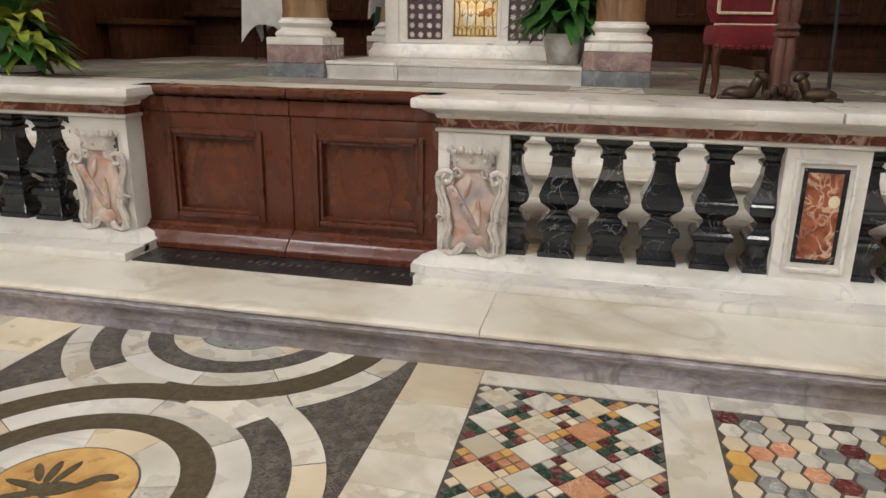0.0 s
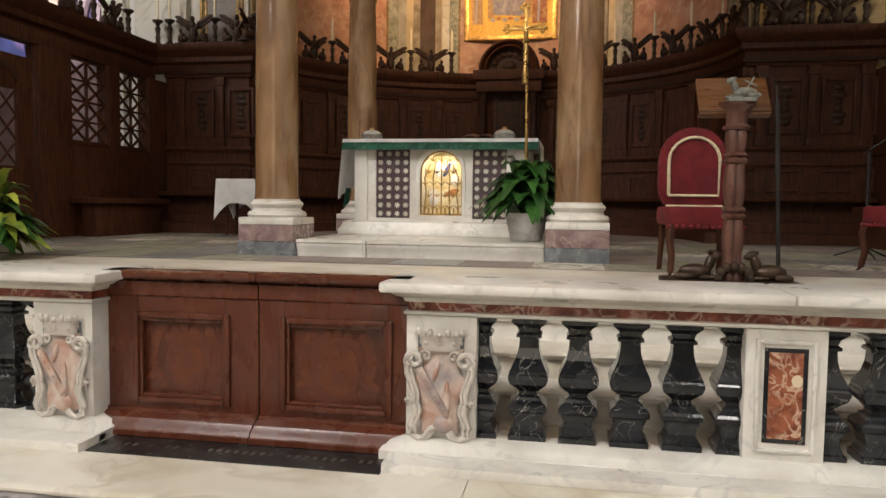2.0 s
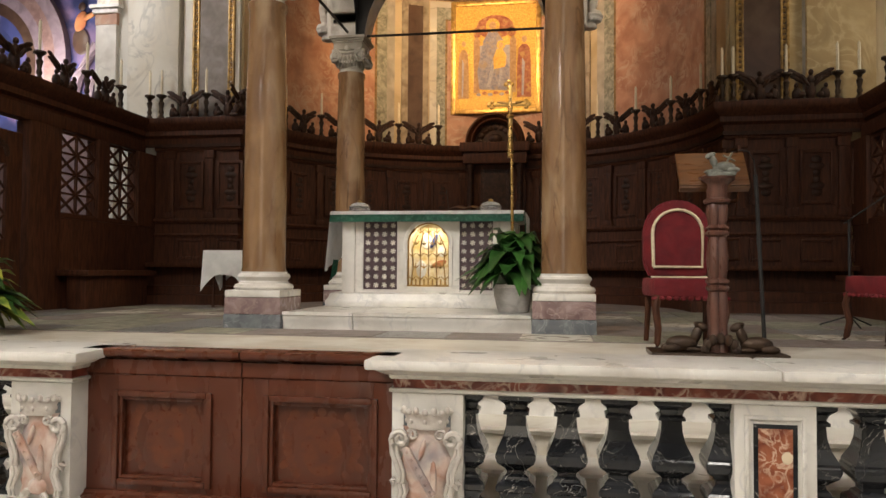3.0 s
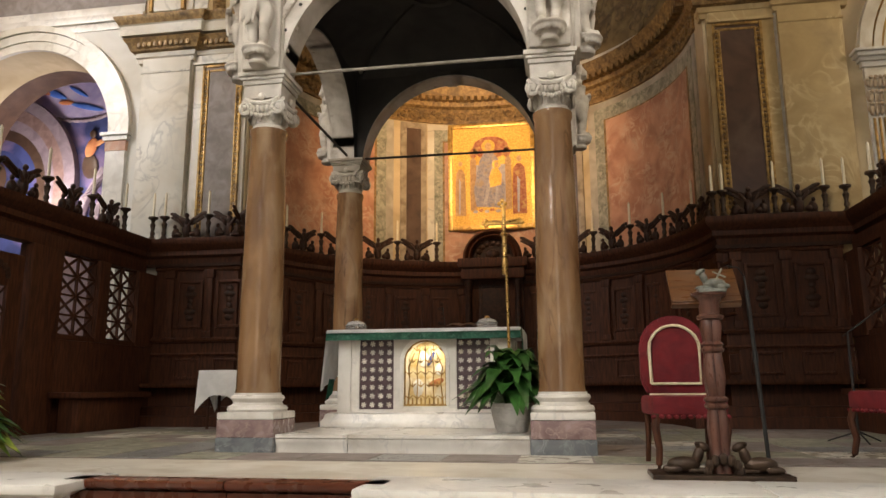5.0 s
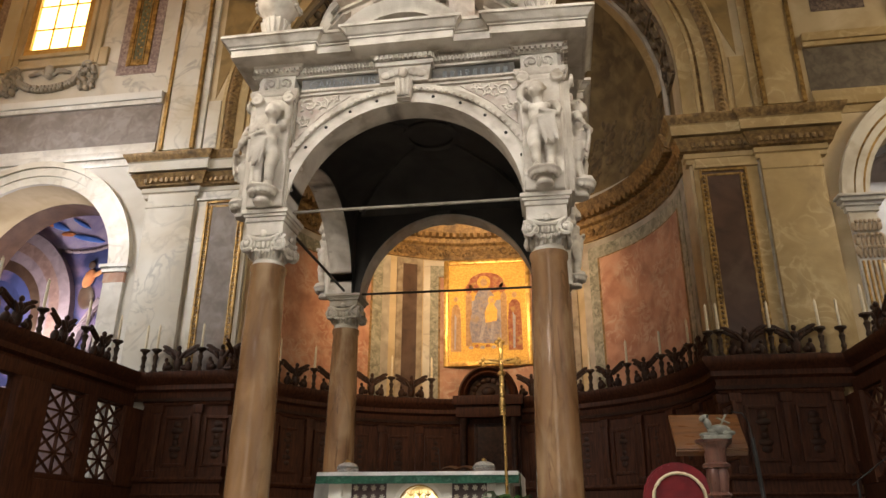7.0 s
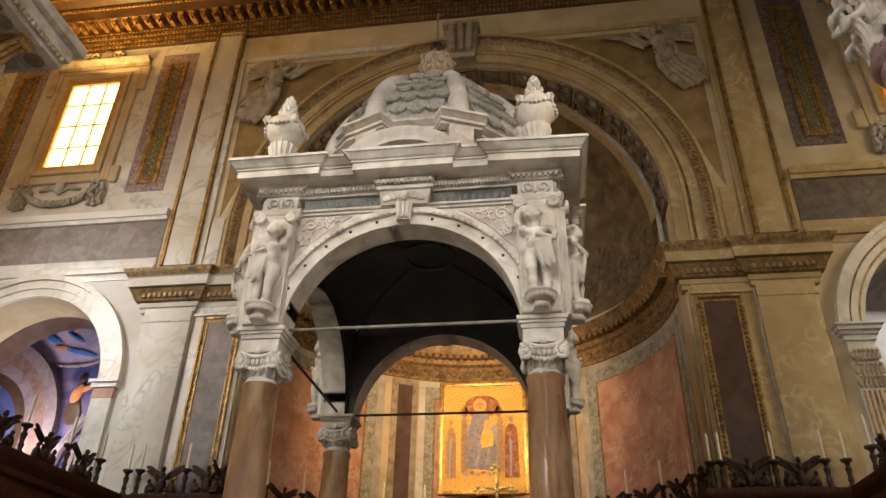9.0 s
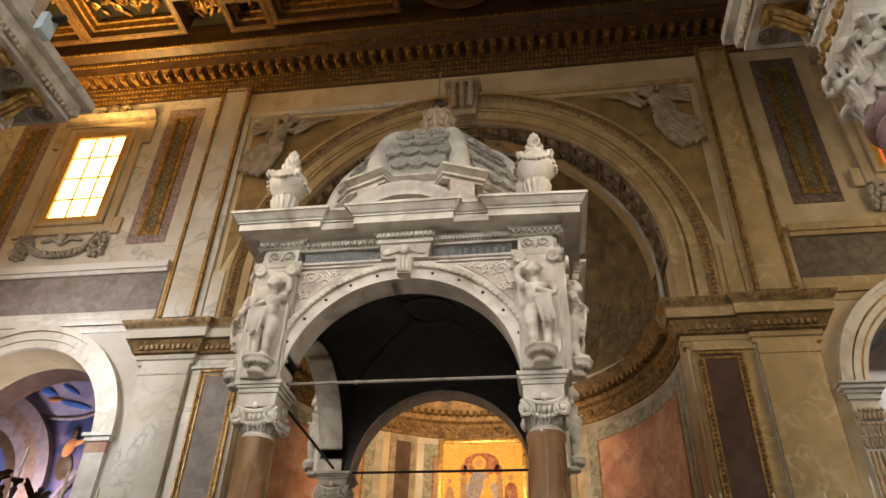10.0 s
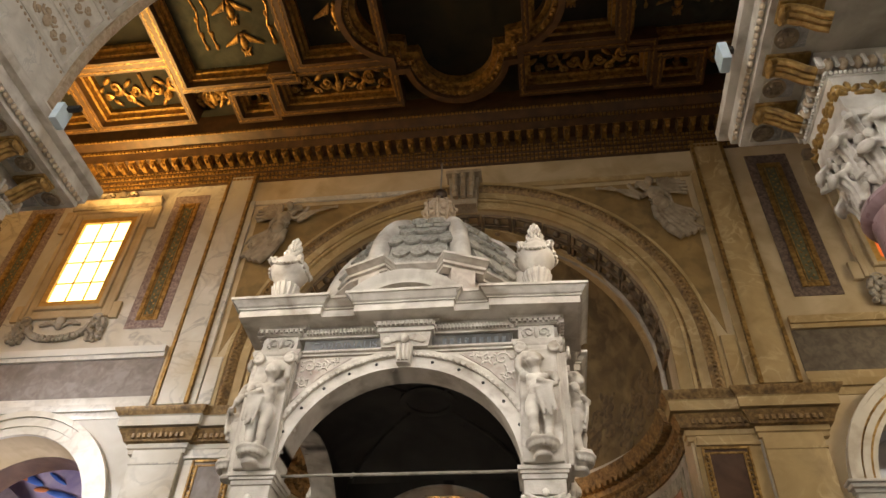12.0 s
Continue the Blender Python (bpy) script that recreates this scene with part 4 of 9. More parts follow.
# ---- setting: chapels behind the side arches ----
for side in (-1, 1):
    cx = mirrored(-8.15, side)
    ch = thing("wall_chapel", "side chapel with lilac and blue frescoed vault", "chapel", (cx, 11.5, 0.8), kind="structure")
    bm = bmesh.new()
    box(bm, cx - 4.5, cx - 4.3, WY + 0.9, 14.2, 0.4, 11.0)
    box(bm, cx + 4.3, cx + 4.5, WY + 0.9, 14.2, 0.4, 11.0) if side > 0 else box(bm, cx + 2.7, cx + 2.9, WY + 0.9, 14.2, 0.4, 11.0)
    box(bm, cx - 4.5, cx + 4.5 if side > 0 else cx + 2.9, 14.0, 14.2, 0.4, 11.0)
    part("chapel_wall", bm, BLUEF if side < 0 else PALEW, ch)
    bm = bmesh.new()
    box(bm, cx - 2.7, cx - 2.68, WY + 0.9, 14.0, 0.5, 4.6)
    box(bm, cx + 2.68, cx + 2.7, WY + 0.9, 14.0, 0.5, 4.6)
    box(bm, cx - 2.68, cx + 2.68, 13.97, 14.0, 0.5, 4.6)
    part("chapel_dado", bm, PLASTER, ch)
    bm = bmesh.new()
    box(bm, cx - 4.5, cx + 4.5 if side > 0 else cx + 2.9, WY + 0.9, 14.2, 10.3, 10.5)
    part("chapel_vault", bm, LILACF, ch)
    part("arch_soffit", hoop(bmesh.new(), cx, 6.1 if side < 0 else 6.5, [(1.85, WY + 0.9), (2.05, WY + 0.9), (2.05, WY + 1.5), (1.85, WY + 1.5)], n=24), BROWNP, ch)
    if side < 0:
        FY = 11.2
        part("fresco_ground", B(cx - 4.3, cx + 2.7, FY, FY + 0.1, 4.4, 10.3), BLUEF, ch, "deep blue painted wall")
        part("chapel_dado", B(cx - 4.3, cx + 2.7, FY - 0.02, FY + 0.1, 0.6, 4.4), MAUVE, ch, "dim mauve plaster wall")
        ex, ez = -9.45, 8.3
        bm = bmesh.new()
        plate(bm, [(ex + 1.45 * math.cos(k * 0.2618) , ez - 0.32 * math.cos(k * 0.2618) + 0.66 * math.sin(k * 0.2618)) for k in range(24)], FY - 0.03, FY)
        part("fresco_sky", bm, LILACF, ch, "lilac painted sky")
        bm = bmesh.new()
        for i in range(40):
            a = 2 * math.pi * i / 40
            blob(bm, (ex + 1.49 * math.cos(a), FY - 0.03, ez - 0.32 * math.cos(a) + 0.7 * math.sin(a)), (0.15, 0.04, 0.05), (0, -math.degrees(math.atan2(0.32 * math.sin(a) + 0.7 * math.cos(a), -1.49 * math.sin(a))), 0), 8)
        part("fresco_rim", bm, MAUVE, ch)
        for r, m2, d in ((0.95, BLUEF, 0.04), (1.2, BROWNP, 0.06), (1.45, MAUVE, 0.1), (1.7, PURPLE, 0.14), (1.98, MAUVE, 0.18)):
            part("painted_arch", hoop(bmesh.new(), -11.05, 6.0, [(r, FY - d), (r + 0.27, FY - d), (r + 0.27, FY), (r, FY)], n=30, stilt=1.4), m2, ch)
        bm = bmesh.new()
        for x, z, a, b, rot in ((-9.75, 8.3, 0.5, 0.09, 24), (-10.45, 8.55, 0.2, 0.16, 30), (-8.75, 7.86, 0.45, 0.07, 14), (-9.0, 8.25, 0.3, 0.05, 30)):
            blob(bm, (x, FY - 0.04, z), (a, 0.02, b), (0, rot, 0), 12)
        part("fresco_streak", bm, BLUESTR, ch)
        bm = bmesh.new()
        blob(bm, (-10.0, FY - 0.05, 8.4), (0.34, 0.02, 0.08), (0, 32, 0), 12)
        blob(bm, (-9.3, FY - 0.04, 8.0), (0.2, 0.02, 0.06), (0, 5, 0), 12)
        blob(bm, (-8.55, FY - 0.04, 6.85), (0.14, 0.04, 0.24), (0, 20, 0), 12)
        blob(bm, (-8.35, FY - 0.05, 6.95), (0.22, 0.03, 0.06), (0, -25, 0), 10)
        part("fresco_patch", bm, ORANGEF, ch)
        bm = bmesh.new()
        blob(bm, (-8.52, FY - 0.05, 7.18), (0.09, 0.03, 0.1), segs=10)
        blob(bm, (-8.55, FY - 0.03, 6.4), (0.2, 0.03, 0.3), (0, -10, 0), 10)
        blob(bm, (-10.9, FY - 0.06, 6.2), (0.25, 0.03, 0.4), segs=10)
        part("fresco_dark_form", bm, BROWNP, ch)
        bm = bmesh.new()
        tube(bm, [(-8.75, FY - 0.08, 4.9), (-8.55, FY - 0.08, 5.6), (-8.1, FY - 0.08, 6.3)], 0.12, 8)
        tube(bm, [(-8.3, FY - 0.08, 4.6), (-8.2, FY - 0.08, 5.4), (-7.9, FY - 0.08, 5.9)], 0.12, 8)
        part("painted_rib", bm, MAUVE, ch)

# ---- setting: coffered ceiling of the transept ----
CZ = 16.7
ceil = bmesh.new()
box(ceil, -12.5, 13.5, -0.5, 9.5, CZ, CZ + 0.3)
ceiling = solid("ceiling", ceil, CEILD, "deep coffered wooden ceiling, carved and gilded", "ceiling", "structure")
CEIL_B, CEIL_G, CEIL_S, GROUND = bmesh.new(), bmesh.new(), bmesh.new(), []


def coffer(x0, x1, y0, y1, w=0.16, depth=0.55):
    """A sunk panel: beams round it and a stepped gilt moulding."""
    for xa, xb, ya, yb in ((x0, x1, y0, y0 + w), (x0, x1, y1 - w, y1), (x0, x0 + w, y0 + w, y1 - w), (x1 - w, x1, y0 + w, y1 - w)):
        box(CEIL_B, xa, xb, ya, yb, CZ - depth, CZ)
    for k, (d, zz) in enumerate(((w + 0.07, CZ - depth * 0.62), (w + 0.14, CZ - depth * 0.28))):
        for xa, xb, ya, yb in ((x0 + w, x1 - w, y0 + w, y0 + d), (x0 + w, x1 - w, y1 - d, y1 - w), (x0 + w, x0 + d, y0 + d, y1 - d), (x1 - d, x1 - w, y0 + d, y1 - d)):
            box(CEIL_G, xa, xb, ya, yb, zz, CZ)
    step_b = 0.085
    for n, (xa, ya, dx, dy, ln) in enumerate(((x0, y0, 1, 0, x1 - x0), (x0, y1, 1, 0, x1 - x0), (x0, y0, 0, 1, y1 - y0), (x1, y0, 0, 1, y1 - y0))):
        for i in range(int(ln / step_b)):
            s = (i + 0.5) * step_b
            ox, oy = (0, w / 2 if n == 0 else -w / 2) if dx else (w / 2 if n == 2 else -w / 2, 0)
            c = (xa + dx * s + ox, ya + dy * s + oy, CZ - depth - 0.012)
            box(CEIL_G, -0.036, 0.036, -0.011, 0.011, 0, 0.03, m=Matrix.Translation(c) @ Matrix.Rotation(0.785 if i % 2 else -0.785, 4, "Z"))
            box(CEIL_G, -0.012, 0.012, -0.012, 0.012, 0, 0.026, m=Matrix.Translation((c[0] + (oy if dx else ox) * 0 + dx * step_b / 2, c[1] + dy * step_b / 2, c[2])))


def rosette(cx, cy, s, arms=6, z=None):
    z = CZ - 0.06 if z is None else z
    blob(CEIL_G, (cx, cy, z), (s * 0.28, s * 0.28, s * 0.2), segs=7)
    for i in range(arms):
        a = 2 * math.pi * i / arms
        blob(CEIL_G, (cx + s * 0.55 * math.cos(a), cy + s * 0.55 * math.sin(a), z), (s * 0.4, s * 0.16, s * 0.1), (0, 0, math.degrees(a)), 7)


def scrolls(cx, cy, w, h):
    """Foliage scrolls spread either side of a stem."""
    for sx in (-1, 1):
        for k, (ox, oy, r) in enumerate(((0.22, 0.05, 0.22), (0.62, -0.08, 0.24), (0.42, 0.3, 0.15), (0.85, 0.2, 0.14))):
            pts = [(cx + sx * (ox * w + r * w * 0.5 * (1 - i / 20) * math.cos(i * 0.5 + k)), cy + oy * h + r * h * 0.9 * (1 - i / 20) * math.sin(i * 0.5 + k), CZ - 0.05) for i in range(18)]
            tube(CEIL_G, pts, 0.055, 5, 0.6)
            blob(CEIL_G, (cx + sx * ox * w, cy + oy * h, CZ - 0.06), (0.07, 0.07, 0.06), segs=6)
            blob(CEIL_G, (cx + sx * (ox + 0.12) * w, cy + (oy - 0.22) * h, CZ - 0.05), (0.17, 0.07, 0.05), (0, 0, 40 * sx), 6)
            blob(CEIL_G, (cx + sx * (ox - 0.14) * w, cy + (oy + 0.2) * h, CZ - 0.05), (0.15, 0.06, 0.05), (0, 0, -50 * sx), 6)
    tube(CEIL_G, [(cx, cy - 0.45 * h, CZ - 0.05), (cx, cy + 0.45 * h, CZ - 0.05)], 0.04, 5)
    blob(CEIL_G, (cx, cy + 0.2 * h, CZ - 0.06), (0.1, 0.22, 0.06), segs=7)


def eagle(cx, cy, s):
    """A spread gilded eagle seen from below, its head towards the nave."""
    blob(CEIL_G, (cx, cy, CZ - 0.07), (s * 0.11, s * 0.24, 0.07), segs=8)
    blob(CEIL_G, (cx + s * 0.03, cy - s * 0.3, CZ - 0.08), (s * 0.07, s * 0.08, 0.06), segs=7)
    for sx in (-1, 1):
        for k in range(6):
            blob(CEIL_G, (cx + sx * s * (0.16 + 0.07 * k), cy - s * (0.16 - 0.035 * k), CZ - 0.06), (s * 0.045, s * (0.2 - 0.015 * k), 0.035), (0, 0, sx * (-20 - 6 * k)), 6)
        blob(CEIL_G, (cx + sx * s * 0.11, cy + s * 0.24, CZ - 0.06), (s * 0.04, s * 0.1, 0.04), (0, 0, sx * 25), 6)
    for k in (-1, 0, 1):
        blob(CEIL_G, (cx + s * 0.07 * k, cy + s * 0.36, CZ - 0.06), (s * 0.045, s * 0.13, 0.035), (0, 0, -16 * k), 6)


for side in (-1, 1):
    def cof(x0, x1, y0, y1):
        a, b = sorted((mirrored(x0, side), mirrored(x1, side)))
        coffer(a, b, y0, y1)
        return (a + b) / 2, (y0 + y1) / 2
    cof(-9.1, -6.4, 5.65, 7.5)
    scrolls(mirrored(-7.6, side), 6.6, 1.25, 0.95)
    scrolls(mirrored(-5.95, side), 7.0, 0.55, 0.6)
    c = cof(-5.3, -4.15, 6.6, 7.6)
    eagle(*c, 0.55)
    cof(-4.15, -0.95, 6.2, 7.5)
    scrolls(mirrored(-2.6, side), 6.9, 1.35, 0.85)
    cof(-6.4, -3.35, 3.0, 6.55)
    GROUND.append((mirrored(-4.87, side), 4.8, 1.3, 1.55))
    eagle(mirrored(-4.6, side), 5.6, 0.8)
    eagle(mirrored(-4.65, side), 4.75, 0.8)
    for dx in (-0.95, -0.7, 0.75, 0.95):
        x = mirrored(-4.6, side) + dx
        tube(CEIL_G, [(x, 4.2, CZ - 0.05), (x + 0.08, 4.7, CZ - 0.05), (x - 0.05, 5.2, CZ - 0.05), (x, 5.6, CZ - 0.05)], 0.022, 5)
        for y in (4.9, 5.3, 5.65):
            blob(CEIL_G, (x, y, CZ - 0.05), (0.05, 0.09, 0.04), segs=6)
    c = cof(-9.0, -6.4, 3.0, 5.65)
    eagle(*c, 1.0)
    c = cof(-3.35, -1.1, 4.0, 6.2)
    eagle(*c, 0.9)
    cof(-12.3, -9.1, 4.5, 7.5)
    scrolls(mirrored(-10.7, side), 6.0, 1.5, 1.2)


def quatrefoil(grow):
    """Plan outline of four round lobes about a square."""
    pts = []
    for i in range(96):
        a = 2 * math.pi * i / 96 + 0.004
        c, s = abs(math.cos(a)), abs(math.sin(a))
        r = (1.18 + grow) / max(c, s)
        for q in range(4):
            d = 1.3 * math.cos(a - q * math.pi / 2)
            h = (0.86 + grow) ** 2 - (1.3 ** 2 - d * d)
            if h > 0 and d > 0:
                r = max(r, d + math.sqrt(h))
        pts.append((AX + r * math.cos(a), 4.95 + r * math.sin(a)))
    return pts


for grow, z, bm in ((0.0, 0.3, CEIL_G), (0.13, 0.45, CEIL_G), (0.26, 0.6, CEIL_B)):
    lo, hi = quatrefoil(grow), quatrefoil(grow + 0.14)
    skin(bm, [[(x, y, CZ) for x, y in lo], [(x, y, CZ - z) for x, y in lo], [(x, y, CZ - z) for x, y in hi], [(x, y, CZ) for x, y in hi]], close_v=True)
for x, y in quatrefoil(0.2):
    blob(CEIL_G, (x, y, CZ - 0.47), (0.06, 0.06, 0.04), segs=6)
for x, y, w, d in GROUND:
    box(CEIL_S, x - w, x + w, y - d, y + d, CZ - 0.03, CZ - 0.004)
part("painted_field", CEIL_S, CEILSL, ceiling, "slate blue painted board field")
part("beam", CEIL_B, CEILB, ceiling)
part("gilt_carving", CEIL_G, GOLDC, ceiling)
# cornice under the ceiling: dark boards, gilt mouldings, brackets
bm = bmesh.new()
run(bm, [(-12.4, WY), (13.4, WY)], [(0, 14.95), (0.06, 14.95), (0.1, 15.1), (0.16, 15.25), (0.18, 15.6), (0.5, 15.62), (0.55, 15.8), (0.62, 15.95), (0.85, 16.05), (0.9, CZ), (0, CZ)])
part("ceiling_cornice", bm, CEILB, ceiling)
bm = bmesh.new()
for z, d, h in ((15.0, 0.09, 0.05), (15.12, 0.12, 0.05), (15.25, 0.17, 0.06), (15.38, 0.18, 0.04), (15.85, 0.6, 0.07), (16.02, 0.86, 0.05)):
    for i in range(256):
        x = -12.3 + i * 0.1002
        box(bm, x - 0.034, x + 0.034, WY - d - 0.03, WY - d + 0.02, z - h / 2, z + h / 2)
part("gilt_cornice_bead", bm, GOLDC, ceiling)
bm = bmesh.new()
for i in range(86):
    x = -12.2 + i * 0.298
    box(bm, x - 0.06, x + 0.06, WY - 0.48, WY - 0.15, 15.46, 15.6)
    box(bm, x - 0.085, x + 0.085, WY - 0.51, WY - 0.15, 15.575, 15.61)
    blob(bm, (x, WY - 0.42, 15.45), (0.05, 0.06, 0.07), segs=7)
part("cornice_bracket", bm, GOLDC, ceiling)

# ---- setting: nave arch overhead ----
PIER_DX, PIER_DY = -0.48, 0.2     # the north pier stands further out
FRIEZE = mat("dark_grey_slab_and_recess", (0.045, 0.043, 0.041), (0.085, 0.08, 0.075), 6.0, 0.4, stain=(0.2, 0.18, 0.15), stain_scale=4.0, bump=0.1)
BLUEBOX = mat("pale_blue_casing", (0.42, 0.52, 0.58), (0.5, 0.6, 0.66), 6.0, 0.4, bump=0.05)
for side in (-1, 1):
    na = thing("arch_pier", "carved entablature block of the nave arch, white and gilt, on a column", "arch pier", (mirrored(-5.2, side), 1.2, 0), kind="structure")
    bm = bmesh.new()
    xbox(bm, -9.0, -3.46, side, -1.2, 2.54, 8.04, 8.16)
    xbox(bm, -9.0, -3.40, side, -1.2, 2.60, 8.16, 8.34, bevel=0.02)
    xbox(bm, -9.0, -3.30, side, -1.2, 2.70, 8.34, 8.50, bevel=0.03)
    xbox(bm, -9.0, -4.55, side, -1.0, 2.35, 8.5, 9.6)
    part("cornice_slab", bm, STONE, na)
    bm = bmesh.new()
    for i in range(44):
        y = -1.1 + i * 0.083
        blob(bm, (mirrored(-3.42, side), y, 8.13), (0.03, 0.035, 0.04), segs=6)
    for i in range(30):
        blob(bm, (mirrored(-3.5 - i * 0.083, side), 2.56, 8.13), (0.035, 0.03, 0.04), segs=6)
    part("bead_moulding", bm, TAN, na)
    # soffit field with roundels and scrolled brackets
    bm = bmesh.new()
    xbox(bm, -9.0, -3.56, side, -1.2, 2.46, 8.02, 8.04)
    # greyer than the slab above: the underside's shade is put into the colour
    part("soffit", bm, STONEG, na)
    bm = bmesh.new()
    for i in range(7):
        y = 2.42 - 0.61 * i
        xbox(bm, -3.88, -3.62, side, y - 0.2, y + 0.04, 8.012, 8.02)
        xbox(bm, -4.15 - 0.61 * i, -3.9 - 0.61 * i, side, 2.24, 2.44, 8.012, 8.02)
    part("soffit_field", bm, SLATEG, na)
    bm = bmesh.new()
    for i in range(6):
        y = 2.34 - 0.61 * i
        for k, (r, z) in enumerate(((0.12, 8.005), (0.085, 7.995), (0.04, 7.985))):
            lathe(bm, [(r, z), (r, 8.02)], (mirrored(-3.68, side), y, 0), 16)
        for q in range(6):
            blob(bm, (mirrored(-3.68, side) + 0.06 * math.cos(q * 1.047), y + 0.06 * math.sin(q * 1.047), 7.995), (0.035, 0.035, 0.02), segs=7)
        lathe(bm, [(0.1, 8.0), (0.1, 8.02)], (mirrored(-4.3 - 0.61 * i, side), 2.35, 0), 16)
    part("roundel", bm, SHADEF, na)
    for i in range(5):
        y = 2.03 - 0.61 * i
        bm = bmesh.new()
        for w in (-0.07, 0.0, 0.07):
            pts = [(mirrored(-3.95, side), y + w, 7.74), (mirrored(-3.86, side), y + w, 7.78), (mirrored(-3.74, side), y + w, 7.9), (mirrored(-3.62, side), y + w, 7.96), (mirrored(-3.54, side), y + w, 7.93)]
            tube(bm, pts, 0.042, 8)
        blob(bm, (mirrored(-3.56, side), y, 7.94), (0.05, 0.1, 0.05), segs=9)
        xbox(bm, -3.95, -3.52, side, y - 0.12, y + 0.12, 7.98, 8.018)
        part("scroll_bracket", bm, GOLDD, na)
    for i in range(3):
        x = -4.35 - 0.61 * i
        bm = bmesh.new()
        for w in (-0.07, 0.0, 0.07):
            tube(bm, [(mirrored(x + w, side), 2.1, 7.76), (mirrored(x + w, side), 2.25, 7.9), (mirrored(x + w, side), 2.42, 7.95)], 0.042, 8)
        part("scroll_bracket", bm, GOLDD, na)
    # gilt egg moulding and carved block over the capital
    cx, cy = mirrored(-4.42, side), 1.75
    bm = bmesh.new()
    xbox(bm, -9.0, -3.98, side, 1.32, 2.22, 7.86, 8.02, bevel=0.02)
    xbox(bm, -9.0, -4.0, side, 1.34, 2.2, 7.62, 7.7, bevel=0.02)
    xbox(bm, -9.0, -4.02, side, 1.36, 2.18, 7.1, 7.9)
    part("architrave", bm, STONE, na)
    for face in range(3):
        bm, bg, bt = bmesh.new(), bmesh.new(), bmesh.new()
        n = 7 if face == 0 else 9
        for i in range(n):
            if face == 0:
                p, sz, q = (mirrored(-3.98, side), 1.36 + 0.82 * i / 6, 7.78), (0.07, 0.05, 0.075), (mirrored(-3.95, side), 1.29 + 0.82 * i / 6, 7.78)
            else:
                y = 1.32 if face == 1 else 2.22
                p, sz, q = (mirrored(-4.05 - 0.137 * i, side), y, 7.78), (0.05, 0.07, 0.075), (mirrored(-3.98 - 0.137 * i, side), y - (0.03 if face == 1 else -0.03), 7.78)
            blob(bm, p, sz, segs=9)
            box(bt, q[0] - 0.018, q[0] + 0.018, q[1] - 0.018, q[1] + 0.018, 7.71, 7.87, 0.006)
        for i in range(22):
            if face == 0:
                blob(bt, (mirrored(-3.99, side), 1.34 + 0.04 * i, 7.66), (0.022, 0.019, 0.022), segs=6)
            else:
                blob(bt, (mirrored(-4.0 - 0.045 * i, side), 1.33 if face == 1 else 2.21, 7.66), (0.019, 0.022, 0.022), segs=6)
        for i in range(4):
            for k in range(5):
                a = radians(-80 + 40 * k)
                du, dz = 0.1 * math.sin(a), 0.13 * math.cos(a) - 0.05
                if face == 0:
                    c = (mirrored(-4.02, side), 1.47 + 0.2 * i + du, 7.38 + dz)
                    blob(bg, c, (0.035, 0.035, 0.075), (math.degrees(-a), 0, 0), 8)
                else:
                    c = (mirrored(-4.14 - 0.24 * i, side) + du, 1.36 if face == 1 else 2.18, 7.38 + dz)
                    blob(bg, c, (0.035, 0.035, 0.075), (0, math.degrees(a), 0), 8)
        part("egg_moulding", bm, TAN, na)
        part("bead_moulding", bt, WHITE, na)
        part("carved_frieze", bg, GOLDD, na)
    # capital with lobed leaves in two rows, and the column below
    bm = bmesh.new()
    lathe(bm, [(0.36, 6.22), (0.36, 6.5), (0.4, 6.8), (0.48, 7.02), (0.5, 7.06)], (cx, cy, 0), 24)
    box(bm, cx - 0.42, cx + 0.42, cy - 0.42, cy + 0.42, 7.0, 7.1, 0.03)
    part("capital", bm, STONE, na)
    for row, (r, z, hh, nn, w) in enumerate(((0.36, 6.24, 0.38, 8, 0.15), (0.38, 6.42, 0.5, 8, 0.15))):
        for i in range(nn):
            a = 2 * math.pi * (i + 0.5 * (row % 2)) / nn
            o, tv = Vector((math.cos(a), math.sin(a), 0)), Vector((-math.sin(a), math.cos(a), 0))
            bm = bmesh.new()
            az = math.degrees(a)
            foot = Vector((cx, cy, z))
            blob(bm, foot + o * (r + 0.03) + Vector((0, 0, hh * 0.42)), (0.05, w * 0.8, hh * 0.56), (0, 0, az), 12)
            blob(bm, foot + o * (r + 0.13) + Vector((0, 0, hh * 0.93)), (0.13, w * 0.8, 0.045), (0, 18, az), 12)
            blob(bm, foot + o * (r + 0.23) + Vector((0, 0, hh * 0.82)), (0.04, w * 0.6, 0.07), (0, 0, az), 10)
            for sv in (-1, 1):
                for u, e in ((0.22, 0.85), (0.45, 1.05), (0.68, 1.1), (0.88, 0.95)):
                    blob(bm, foot + o * (r + 0.03 + 0.09 * u * u) + tv * sv * w * e * 0.8 + Vector((0, 0, hh * u + 0.03)), (0.035, 0.055, 0.06), (sv * -40, 0, az), 9)
                tube(bm, [foot + o * (r + 0.08) + tv * sv * w * 0.3, foot + o * (r + 0.09) + tv * sv * w * 0.34 + Vector((0, 0, hh * 0.5)), foot + o * (r + 0.16) + tv * sv * w * 0.4 + Vector((0, 0, hh * 0.95))], 0.02, 6)
            tube(bm, [foot + o * (r + 0.085), foot + o * (r + 0.1) + Vector((0, 0, hh * 0.5)), foot + o * (r + 0.18) + Vector((0, 0, hh * 0.98))], 0.024, 6)
            carve(part("acanthus_leaf", bm, STONE, na), 0.012, 1)
